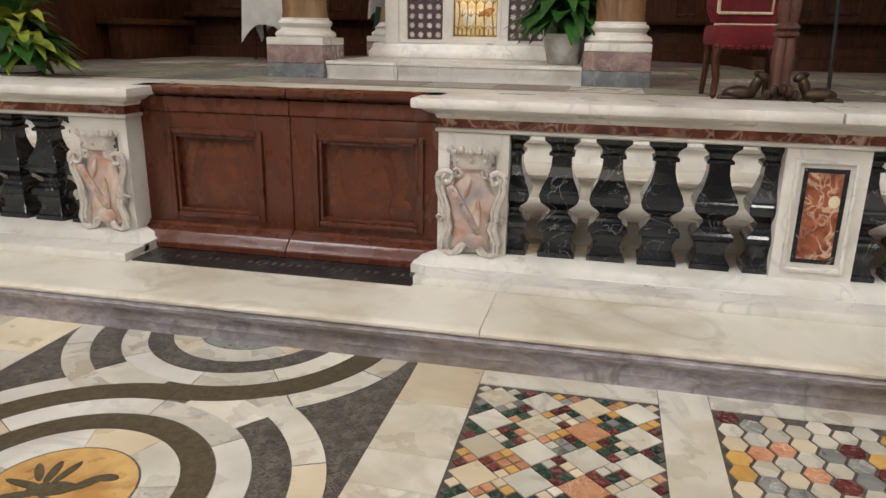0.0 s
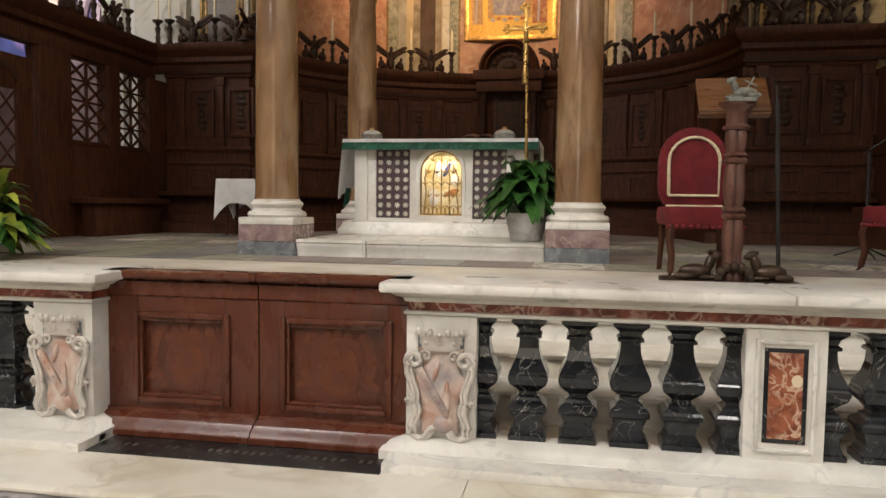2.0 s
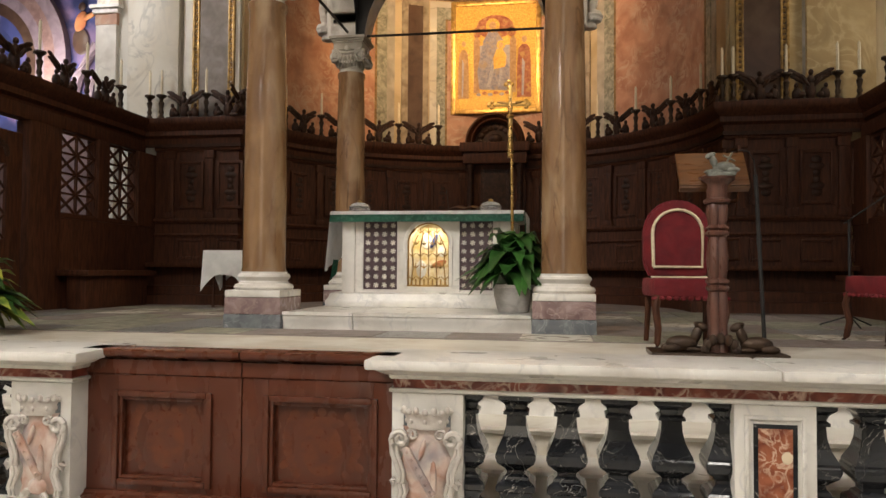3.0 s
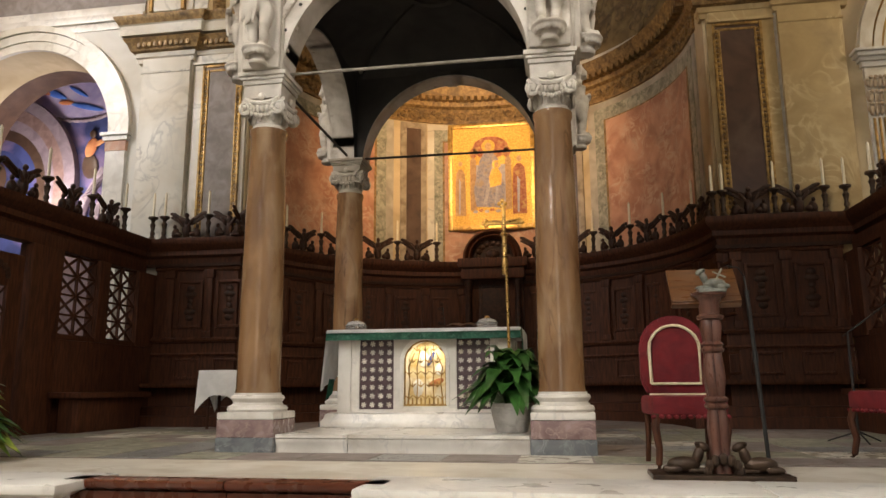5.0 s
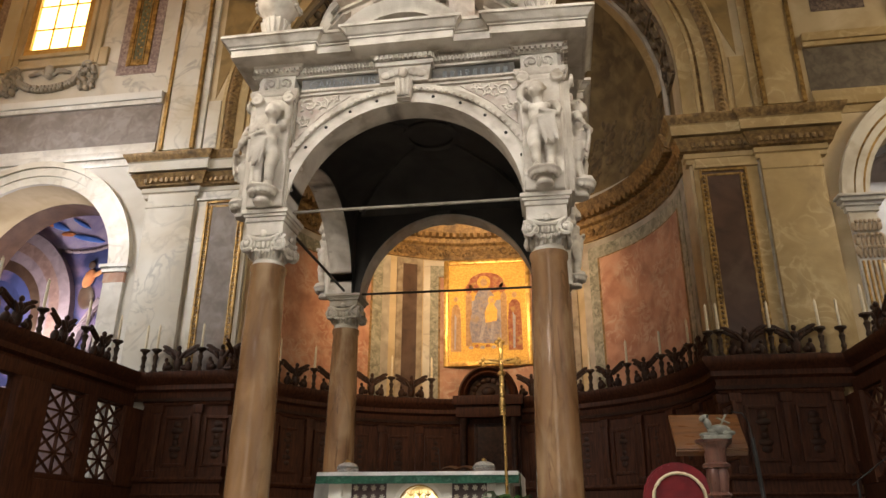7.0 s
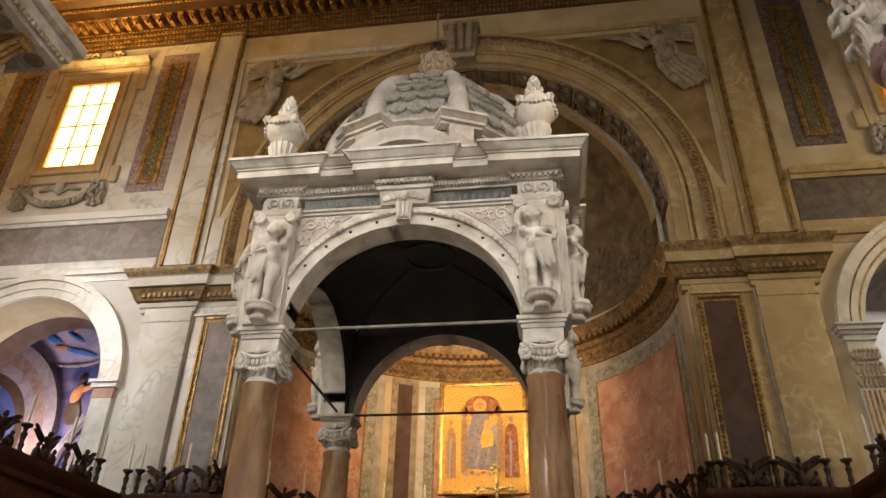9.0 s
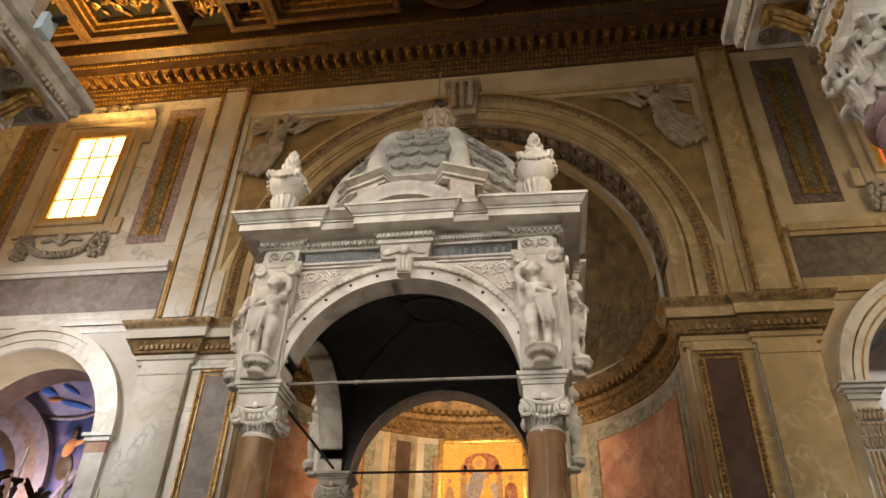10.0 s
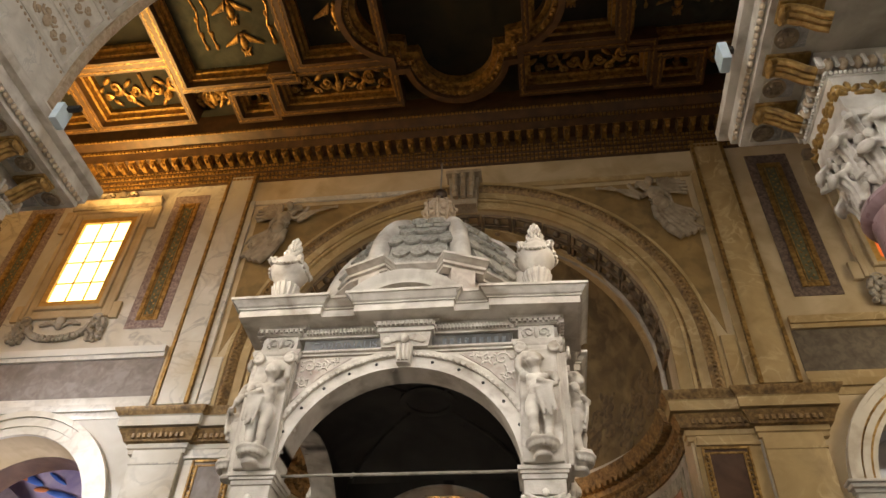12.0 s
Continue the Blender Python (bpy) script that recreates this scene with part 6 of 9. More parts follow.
def side_of(q):
    return Matrix.Translation((CX, CY, 0)) @ Matrix.Rotation(q * math.pi / 2, 4, "Z")


for q in range(4):
    m = side_of(q)

    def put(name, bm, material, **kw):
        bmesh.ops.transform(bm, matrix=m, verts=bm.verts)
        return part(name, bm, material, cib, **kw)
    f = -CH - 0.2      # face of the arch wall
    bm = bmesh.new()
    # wall over the arch, cut to the arch's curve
    n = 30
    a0 = math.asin((4.65 - ARC_Z) / ARC_R)
    pts = [(ARC_R * math.cos(a0 + (math.pi - 2 * a0) * i / n), ARC_Z + ARC_R * math.sin(a0 + (math.pi - 2 * a0) * i / n)) for i in range(n + 1)]
    for (xa, za), (xb, zb) in zip(pts, pts[1:]):
        plate(bm, [(xa, za), (xb, zb), (xb, 6.12), (xa, 6.12)], f, f + 0.31)
    e = ARC_R * math.cos(a0)
    box(bm, e, CH - 0.11, f, f + 0.31, 4.65, 6.12)
    box(bm, -CH - 0.2, -e, f, f + 0.31, 4.65, 6.12)
    bmesh.ops.remove_doubles(bm, verts=bm.verts, dist=0.0001)
    put("arch_wall", bm, STONE)
    # thin dark sheets over the inner faces of the arch walls
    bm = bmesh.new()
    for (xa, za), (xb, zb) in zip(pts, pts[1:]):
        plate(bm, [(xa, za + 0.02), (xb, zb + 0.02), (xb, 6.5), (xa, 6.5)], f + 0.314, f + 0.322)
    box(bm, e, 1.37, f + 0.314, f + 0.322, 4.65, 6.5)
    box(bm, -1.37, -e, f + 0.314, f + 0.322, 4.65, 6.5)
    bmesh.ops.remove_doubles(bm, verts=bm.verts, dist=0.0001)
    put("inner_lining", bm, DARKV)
    bm = bmesh.new()
    d0 = math.degrees(a0)
    for r0, r1, dy in ((ARC_R, 1.33, 0.025), (1.33, 1.43, 0.012), (1.43, 1.5, 0.05)):
        hoop(bm, 0, ARC_Z, [(r0, f - dy), (r1, f - dy), (r1, f + 0.05), (r0, f + 0.05)], d0, 180 - d0, n=40)
    for i in range(58):
        a = radians(d0 + (180 - 2 * d0) * (i + 0.5) / 58)
        blob(bm, (1.44 * math.cos(a), f - 0.05, ARC_Z + 1.44 * math.sin(a)), (0.026, 0.02, 0.026), segs=6)
    put("archivolt", bm, STONE)
    for i in range(13):
        a = radians(d0 + (180 - 2 * d0) * (i + 0.5) / 13)
        put("stud", blob(bmesh.new(), (1.375 * math.cos(a), f - 0.012, ARC_Z + 1.375 * math.sin(a)), (0.02, 0.01, 0.02), segs=7), IRON)
    for sx in (-1, 1):
        bm = bmesh.new()
        plate(bm, [(sx * 1.24, 6.03), (sx * 0.62, 6.03), (sx * 0.95, 5.8), (sx * 1.24, 5.5)], f - 0.012, f)
        put("spandrel_inlay", bm, SPANST)
        bm = bmesh.new()
        for x, z, r, tn in ((1.1, 5.93, 0.09, 0.0), (0.93, 5.94, 0.06, 1.5), (1.16, 5.72, 0.06, 3.0), (0.8, 5.99, 0.035, 0.8)):
            tube(bm, spiral(sx * x, z, r, 0.012, 1.4, tn, f - 0.02, 16, sx), 0.016, 5, 0.7)
            for k in range(5):
                blob(bm, (sx * x + r * 1.1 * math.cos(k * 1.26 + tn), f - 0.02, z + r * 1.1 * math.sin(k * 1.26 + tn)), (0.03, 0.014, 0.014), (0, -math.degrees(k * 1.26 + tn), 0), 6)
        put("spandrel_carving", bm, STONE)
    # architrave, frieze, dentils, broken forward at the ends and the middle
    bm = bmesh.new()
    box(bm, -CH - 0.2, CH + 0.2, f - 0.03, f + 0.3, 6.06, 6.09)
    box(bm, -CH - 0.2, CH + 0.2, f - 0.05, f + 0.3, 6.09, 6.13, 0.008)
    for i in range(54):
        box(bm, -1.2 + i * 0.0453 - 0.016, -1.2 + i * 0.0453 + 0.016, f - 0.062, f - 0.04, 6.095, 6.12)
    put("architrave", bm, STONE)
    for xa, xb in ((-1.22, -0.3), (0.3, 1.22)):
        put("frieze_slab", B(xa, xb, f + 0.015, f + 0.3, 6.13, 6.31), FRIEZE, label="dark grey frieze slab with cut letters" if q == 0 else "")
    bm = bmesh.new()
    box(bm, -CH, CH, f - 0.02, f + 0.3, 6.31, 6.34)
    for i in range(62):
        x = -1.22 + i * 0.04
        if 0.29 < abs(x) < 1.2:
            box(bm, x - 0.013, x + 0.013, f - 0.075, f - 0.01, 6.345, 6.405)
    box(bm, -CH, CH, f - 0.03, f + 0.3, 6.34, 6.42)
    put("dentil_course", bm, STONE)
    bm = bmesh.new()
    plate(bm, [(-0.27, 6.1), (0.27, 6.1), (0.3, 6.3), (-0.3, 6.3)], f - 0.09, f + 0.2)
    box(bm, -0.33, 0.33, f - 0.12, f + 0.2, 6.3, 6.36, 0.01)
    for i in range(12):
        x = -0.3 + i * 0.0545
        box(bm, x - 0.018, x + 0.018, f - 0.17, f - 0.1, 6.36, 6.41)
    box(bm, -0.34, 0.34, f - 0.13, f + 0.2, 6.36, 6.42)
    put("centre_block", bm, STONE)
    bm = bmesh.new()
    blob(bm, (0, f - 0.13, 6.19), (0.055, 0.05, 0.065))
    for s in (-1, 1):
        for k in range(3):
            blob(bm, (s * (0.09 + 0.055 * k), f - 0.105, 6.2 - 0.02 * k + 0.02), (0.06, 0.02, 0.05), (0, s * (-20 + 14 * k), 0), 7)
    plate(bm, [(-0.075, 5.88), (0.075, 5.88), (0.1, 6.12), (-0.1, 6.12)], f - 0.11, f)
    for s in (-1, 0, 1):
        tube(bm, [(s * 0.045, f - 0.12, 5.9), (s * 0.05, f - 0.13, 6.0), (s * 0.06, f - 0.14, 6.1)], 0.022, 6)
    put("keystone", bm, STONE)
    # corner pier with its own little order
    for sx in (-1, 1):
        bm = bmesh.new()
        x = sx * CH
        box(bm, x - 0.22, x + 0.22, f - 0.05, f + 0.2, 4.65, 6.0, 0.01)
        put("corner_pier", bm, STONE)
        bm = bmesh.new()
        lathe(bm, [(0.235, 5.98), (0.25, 6.0), (0.25, 6.05), (0.27, 6.07), (0.28, 6.12), (0.26, 6.13)], (x, f + 0.17, 0), square=True)
        box(bm, x - 0.2, x + 0.2, f - 0.04, f + 0.3, 6.13, 6.36)
        lathe(bm, [(0.235, 6.34), (0.25, 6.355), (0.25, 6.39), (0.28, 6.4), (0.28, 6.42)], (x, f + 0.17, 0), square=True)
        for i in range(9):
            xx = x - 0.24 + i * 0.06
            box(bm, xx - 0.018, xx + 0.018, f - 0.12, f - 0.06, 6.36, 6.4)
        put("corner_entablature", bm, STONE)
        bm = bmesh.new()
        for s in (-1, 1):
            tube(bm, spiral(x + s * 0.085, 6.24, 0.075, 0.012, 1.3, -1.0, f - 0.055, 16, s), 0.016, 5)
        blob(bm, (x, f - 0.055, 6.24), (0.03, 0.025, 0.08), segs=7)
        put("scroll_panel", bm, STONE)

# one cornice, breaking forward over the corners and the middles
pl = []
for q in range(4):
    m = side_of(q)
    F = -CH - 0.22
    for x, y in ((-CH - 0.27, F - 0.07), (-1.2, F - 0.07), (-1.2, F), (-0.36, F), (-0.36, F - 0.08), (0.36, F - 0.08), (0.36, F), (1.2, F), (1.2, F - 0.07)):
        v = m @ Vector((x, y, 0))
        pl.append((v.x, v.y))
bm = bmesh.new()
run(bm, pl, [(-0.5, 6.41), (0.0, 6.41), (0.03, 6.45), (0.2, 6.465), (0.205, 6.46), (0.22, 6.46), (0.222, 6.55), (0.24, 6.553), (0.24, 6.573), (0.25, 6.577), (0.262, 6.595), (0.295, 6.637), (0.308, 6.653), (0.325, 6.655), (0.325, 6.69), (-0.5, 6.73)], closed=True)
part("cornice", bm, STONE, cib)
part("roof_slab", B(CX - 1.5, CX + 1.5, CY - 1.5, CY + 1.5, 6.5, 6.72), STONE, cib)
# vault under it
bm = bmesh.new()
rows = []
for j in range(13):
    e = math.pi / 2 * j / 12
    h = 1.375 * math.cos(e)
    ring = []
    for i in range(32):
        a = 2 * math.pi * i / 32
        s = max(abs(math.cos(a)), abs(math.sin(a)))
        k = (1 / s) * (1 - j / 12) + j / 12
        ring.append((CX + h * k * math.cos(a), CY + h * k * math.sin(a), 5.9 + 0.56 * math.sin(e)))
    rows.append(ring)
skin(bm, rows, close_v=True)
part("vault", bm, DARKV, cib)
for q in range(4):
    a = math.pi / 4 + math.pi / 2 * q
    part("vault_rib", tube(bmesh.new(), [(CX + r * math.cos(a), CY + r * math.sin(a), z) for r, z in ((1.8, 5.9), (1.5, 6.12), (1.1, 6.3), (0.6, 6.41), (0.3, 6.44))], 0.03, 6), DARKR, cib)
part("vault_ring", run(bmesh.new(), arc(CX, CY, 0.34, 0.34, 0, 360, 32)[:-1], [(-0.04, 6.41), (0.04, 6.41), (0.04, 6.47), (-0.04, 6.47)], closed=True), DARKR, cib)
# octagonal roof with scale tiles, ribs, drum and finial
OCT = 1.42


def octagon(r_in, z, turn=0.0):
    r = r_in / math.cos(math.pi / 8)
    return [(CX + r * math.cos(math.pi / 8 + math.pi / 4 * i), CY + r * math.sin(math.pi / 8 + math.pi / 4 * i), z) for i in range(8)]


bm = bmesh.new()
skin(bm, [octagon(1.4, 6.68), octagon(1.4, 7.45)], close_v=True)
part("drum", bm, SPANST, cib)
bm = bmesh.new()
rows = []
for d, z in ((-0.12, 7.43), (0.0, 7.43), (0.01, 7.46), (0.05, 7.465), (0.055, 7.50), (0.075, 7.505), (0.11, 7.55), (0.13, 7.555), (0.13, 7.59), (-0.2, 7.64)):
    ring = []
    for i in range(8):
        c = math.pi / 8 + math.pi / 4 * i
        ra, rb = (1.41 + d) / math.cos(math.pi / 8 - 0.215), (1.41 + d) / math.cos(math.pi / 8) + 0.11
        for da, r in ((-0.215, ra), (-0.165 - 0.3 * d * 0.2, rb), (0.165 + 0.3 * d * 0.2, rb), (0.215, ra)):
            ring.append((CX + r * math.cos(c + da), CY + r * math.sin(c + da), z))
    rows.append(ring)
skin(bm, rows, close_v=True)
part("drum_cornice", bm, STONE, cib)
for i in range(8):
    bm = bmesh.new()
    c = math.pi / 8 + math.pi / 4 * i
    m = Matrix.Translation((CX + 1.56 * math.cos(c), CY + 1.56 * math.sin(c), 0)) @ Matrix.Rotation(c, 4, "Z")
    box(bm, -0.12, 0.06, -0.16, 0.16, 6.7, 7.48, 0.01, m=m)
    box(bm, 0.05, 0.072, -0.1, 0.1, 6.95, 7.36, 0.004, m=m)
    part("drum_pier", bm, SPANST, cib)


def roof_r(t):
    """Inner radius and height along the roof's curve."""
    e = radians(80) * t
    return 1.39 * math.cos(e) ** 1.05, 7.58 + 1.74 * math.sin(e)


bm = bmesh.new()
skin(bm, [octagon(roof_r(t / 14)[0] - 0.02, roof_r(t / 14)[1]) for t in range(15)], close_v=True)
roof = part("roof", bm, SLATE, cib)
bm = bmesh.new()
for i in range(8):
    c = math.pi / 8 + math.pi / 4 * i
    rows = []
    for t in range(15):
        r, z = roof_r(t / 14)
        r = r / math.cos(math.pi / 8) + 0.02
        w = 0.145 * (1 - 0.45 * t / 14)
        side_v = Vector((-math.sin(c), math.cos(c), 0))
        outv = Vector((math.cos(c), math.sin(c), 0))
        p = Vector((CX, CY, z)) + outv * r
        rows.append([p - side_v * w - outv * 0.08, p - side_v * w * 0.86 + outv * 0.035, p - side_v * w * 0.5 + outv * 0.085, p + outv * 0.105, p + side_v * w * 0.5 + outv * 0.085, p + side_v * w * 0.86 + outv * 0.035, p + side_v * w - outv * 0.08])
    skin(bm, rows, close_v=True, caps=True)
part("roof_rib", bm, STONE, cib)
# scale tiles
sc = bmesh.new()
slab(sc, [(-0.5, 0.6), (-0.5, 0)] + [(0.5 * math.cos(radians(a)), 0.5 * math.sin(radians(a))) for a in range(200, 341, 20)] + [(0.5, 0), (0.5, 0.6)], -0.05, 0.05)
SCALE = bpy.data.meshes.new("roof_tile")
sc.to_mesh(SCALE)
sc.free()
for face in range(8):
    c = math.pi / 4 * face
    if math.sin(c) > 0.3:
        continue
    for row in range(8):
        t = (row + 0.3) / 9.4
        r, z = roof_r(t)
        r2, z2 = roof_r(min(t + 0.07, 1))
        half = r * math.tan(math.pi / 8) - 0.07
        k = max(1, round(2 * half / 0.24))
        w = 2 * half / k
        up = Vector((math.cos(c) * (r2 - r), math.sin(c) * (r2 - r), z2 - z)).normalized()
        sx = Vector((-math.sin(c), math.cos(c), 0))
        nv = sx.cross(up).normalized()
        for i in range(k + (row % 2)):
            s = -half + w * (i + 0.5 - 0.5 * (row % 2))
            ww = w
            if abs(s) > half - 0.02:
                continue
            pos = Vector((CX + math.cos(c) * r, CY + math.sin(c) * r, z)) + sx * s + nv * 0.03
            m = Matrix((sx * ww * 1.02, up * 0.31, nv * 0.42)).transposed().to_4x4()
            ob = piece("roof_tile", SCALE, SLATE, roof)
            ob.matrix_basis = Matrix.Translation(pos) @ m @ Matrix.Rotation(radians(-9), 4, "X")
bm = bmesh.new()
lathe(bm, [(0.26, 9.2), (0.25, 9.5), (0.2, 9.56), (0.19, 9.66), (0.23, 9.9), (0.25, 10.04), (0.22, 10.14), (0.14, 10.23), (0.06, 10.27)], (CX, CY, 0), 16)
for i in range(8):
    a = 2 * math.pi * i / 8
    tube(bm, [(CX + r * math.cos(a), CY + r * math.sin(a), z) for r, z in ((0.2, 9.62), (0.225, 9.78), (0.25, 9.94), (0.265, 10.05), (0.23, 10.15), (0.13, 10.25))], 0.03, 6)
    blob(bm, (CX + 0.28 * math.cos(a), CY + 0.28 * math.sin(a), 10.04), (0.04, 0.04, 0.05), segs=7)
    b = a + math.pi / 8
    for k in range(3):
        blob(bm, (CX + (0.205 + 0.02 * k) * math.cos(b), CY + (0.205 + 0.02 * k) * math.sin(b), 9.68 + 0.13 * k), (0.03, 0.055, 0.06), (0, 0, math.degrees(b)), 7)
part("crown_finial", bm, TAN, cib)
bm = bmesh.new()
blob(bm, (CX, CY, 10.41), (0.125, 0.125, 0.13), segs=14)
part("orb", bm, BRONZE, cib)
bm = bmesh.new()
tube(bm, [(CX, CY, 10.5), (CX, CY, 11.25)], 0.016, 6)
part("rod", bm, STEEL, cib)

# segmental pediment on the front
for q in range(4):
    m = side_of(q)
    bm = bmesh.new()
    F = -CH - 0.62
    hoop(bm, 0, 6.14, [(0.70, F + 0.08), (0.76, F + 0.06), (0.79, F + 0.02), (0.84, F), (0.84, F + 0.5), (0.70, F + 0.5)], 37, 143, n=28)
    box(bm, -0.66, 0.66, F + 0.06, F + 0.6, 6.65, 6.7)
    bmesh.ops.transform(bm, matrix=m, verts=bm.verts)
    part("pediment", bm, STONE, cib)
    bm = bmesh.new()
    hoop(bm, 0, 6.14, [(0.5, F + 0.2), (0.71, F + 0.2), (0.71, F + 0.4), (0.5, F + 0.4)], 40, 140, n=20)
    bmesh.ops.transform(bm, matrix=m, verts=bm.verts)
    # dark stone here puts the pediment recess's shade into the colour
    part("tympanum", bm, FRIEZE, cib)

# urns on the corners
for sx in (-1, 1):
    for sy in (-1, 1):
        x, y = CX + sx * 1.59 - 0.05, CY + sy * 1.62
        bm = bmesh.new()
        lathe(bm, [(0.17, 6.68), (0.17, 6.8), (0.1, 6.84), (0.11, 6.95), (0.155, 7.1), (0.165, 7.16), (0.15, 7.19), (0.12, 7.21), (0.17, 7.27), (0.23, 7.37), (0.255, 7.46), (0.24, 7.53), (0.17, 7.6), (0.12, 7.64), (0.13, 7.67), (0.125, 7.7)], (x, y, 0), 20)
        for i in range(14):
            a = 2 * math.pi * i / 14
            tube(bm, [(x + r * math.cos(a), y + r * math.sin(a), z) for r, z in ((0.105, 6.94), (0.15, 7.08), (0.165, 7.16), (0.14, 7.2))], 0.022, 6)
        for i in range(4):
            a = -math.pi / 2 + math.pi / 2 * i + 0.785
            blob(bm, (x + 0.24 * math.cos(a), y + 0.24 * math.sin(a), 7.53), (0.05, 0.05, 0.06), (0, 0, math.degrees(a)), 8)
            tube(bm, [(x + r * math.cos(a), y + r * math.sin(a), z) for r, z in ((0.24, 7.5), (0.3, 7.55), (0.31, 7.5), (0.28, 7.46))], 0.022, 6)
            for k in range(7):
                b = a + math.pi / 2 * (k + 0.5) / 7
                blob(bm, (x + 0.25 * math.cos(b), y + 0.25 * math.sin(b), 7.49 - 0.09 * math.sin(math.pi * (k + 0.5) / 7)), (0.03, 0.03, 0.026), segs=6)
        urn = part("urn", bm, STONE, cib)
        bm = bmesh.new()
        for k in range(5):
            r = 0.11 - 0.017 * k
            for i in range(8):
                a = 2 * math.pi * (i + 0.5 * k) / 8
                blob(bm, (x + r * math.cos(a), y + r * math.sin(a), 7.71 + 0.06 * k), (0.034, 0.03, 0.05), (0, 0, math.degrees(a)), 6)
        blob(bm, (x, y, 8.0), (0.035, 0.035, 0.06), segs=8)
        part("flame_finial", bm, STONE, urn)

# iron tie rods between the columns
for a, b, m in (((-1, -1), (1, -1), STEEL), ((-1, 1), (1, 1), IRON), ((-1, -1), (-1, 1), IRON), ((1, -1), (1, 1), IRON)):
    bm = bmesh.new()
    tube(bm, [(CX + a[0] * CH, CY + a[1] * CH, 4.715), (CX + b[0] * CH, CY + b[1] * CH, 4.715)], 0.018, 8)
    part("tie_rod", bm, m, cib)

# cut letters on the frieze, and unreadable ones as bars
tx = bpy.data.curves.new("letters", "FONT")
tx.body, tx.size, tx.extrude, tx.align_x, tx.align_y = "CARDINALIS", 0.14, 0.003, "CENTER", "CENTER"
ob = new("letters", tx)
ob.parent, ob.matrix_parent_inverse = cib, Matrix.Translation(-cib.location)
ob.matrix_basis = pose(CX - 0.74, CY - CH - 0.2 + 0.013, 6.215, 90, 0, 0)
tx.materials.append(PLINTHG)
bm = bmesh.new()
for i in range(9):
    x = CX + 0.42 + i * 0.085
    box(bm, x, x + 0.045, CY - CH - 0.2 + 0.01, CY - CH - 0.2 + 0.019, 6.175, 6.255)
part("worn_letter", bm, PLINTHG, cib)


# cherub statues at the corners, each one plain mesh
def cherub(x, y, turn, lean):
    """A plump standing child form on a leafy console."""
    bm = bmesh.new()
    z = 4.67
    lathe(bm, [(0.07, 0), (0.08, 0.03), (0.055, 0.06), (0.07, 0.09), (0.12, 0.12), (0.145, 0.14), (0.145, 0.16)], (0, 0, 0), 14)
    for k in range(9):
        a = math.pi + math.pi * k / 8
        blob(bm, (0.105 * math.cos(a), 0.105 * math.sin(a), 0.11), (0.025, 0.025, 0.04), segs=7)
    box(bm, -0.17, 0.17, 0.05, 0.13, 0.0, 1.2)
    for s, bend in ((lean, 0.035), (-lean, -0.01)):
        blob(bm, (s * 0.06, -0.05, 0.185), (0.036, 0.07, 0.026))
        tube(bm, [(s * 0.055, -0.01, 0.19), (s * 0.06, -0.005 - bend, 0.3), (s * 0.065, -bend * 1.3, 0.38)], 0.036, 10, 1.25)
        blob(bm, (s * 0.062, 0.005 - bend, 0.28), (0.046, 0.05, 0.07))
        tube(bm, [(s * 0.065, -bend * 1.3, 0.37), (s * 0.072, -bend * 0.6, 0.47), (s * 0.062, 0, 0.56)], 0.052, 10, 1.35)
    blob(bm, (0.01 * lean, 0.0, 0.58), (0.115, 0.09, 0.09))
    blob(bm, (0.012 * lean, -0.035, 0.66), (0.095, 0.075, 0.085))
    blob(bm, (0.015 * lean, -0.01, 0.77), (0.1, 0.075, 0.1))
    for s in (-1, 1):
        blob(bm, (0.015 * lean + s * 0.05, -0.055, 0.8), (0.05, 0.035, 0.04))
        blob(bm, (0.02 * lean + s * 0.105, 0.0, 0.855), (0.05, 0.05, 0.045))
    tube(bm, [(0.02 * lean, 0, 0.85), (0.03 * lean, -0.02, 0.94)], 0.042, 8)
    hx = 0.04 * lean
    blob(bm, (hx, -0.04, 1.0), (0.072, 0.078, 0.085))
    blob(bm, (hx, -0.1, 0.985), (0.014, 0.018, 0.016))
    for s in (-1, 1):
        blob(bm, (hx + s * 0.035, -0.09, 0.965), (0.028, 0.025, 0.025))
    for k in range(16):
        a, b = k * 2.4, k / 16
        blob(bm, (hx + 0.078 * math.cos(a) * (1 - 0.6 * b), -0.02 + 0.06 * math.sin(a) * (1 - 0.5 * b), 1.03 + 0.06 * b), (0.024, 0.024, 0.024), segs=7)
    # one arm raised behind the head, the other across the belly
    tube(bm, [(lean * 0.12, 0.0, 0.86), (lean * 0.18, -0.01, 0.94), (lean * 0.175, -0.02, 1.03)], 0.037, 8, 0.85)
    tube(bm, [(lean * 0.175, -0.02, 1.03), (lean * 0.12, -0.03, 1.09), (lean * 0.06, -0.02, 1.1)], 0.031, 8, 0.8)
    tube(bm, [(-lean * 0.12, -0.01, 0.86), (-lean * 0.155, -0.03, 0.77), (-lean * 0.14, -0.07, 0.7)], 0.037, 8, 0.85)
    tube(bm, [(-lean * 0.14, -0.07, 0.7), (-lean * 0.06, -0.12, 0.7), (lean * 0.02, -0.125, 0.73)], 0.031, 8, 0.8)
    # cloth hanging from the hand
    for k in range(6):
        u = k / 5
        tube(bm, [(-lean * (0.1 - 0.13 * u), -0.11, 0.68 - 0.02 * u), (-lean * (0.11 - 0.12 * u), -0.1, 0.56), (-lean * (0.13 - 0.1 * u), -0.07, 0.42 + 0.05 * math.sin(k * 2.0))], 0.017, 6, 0.9)
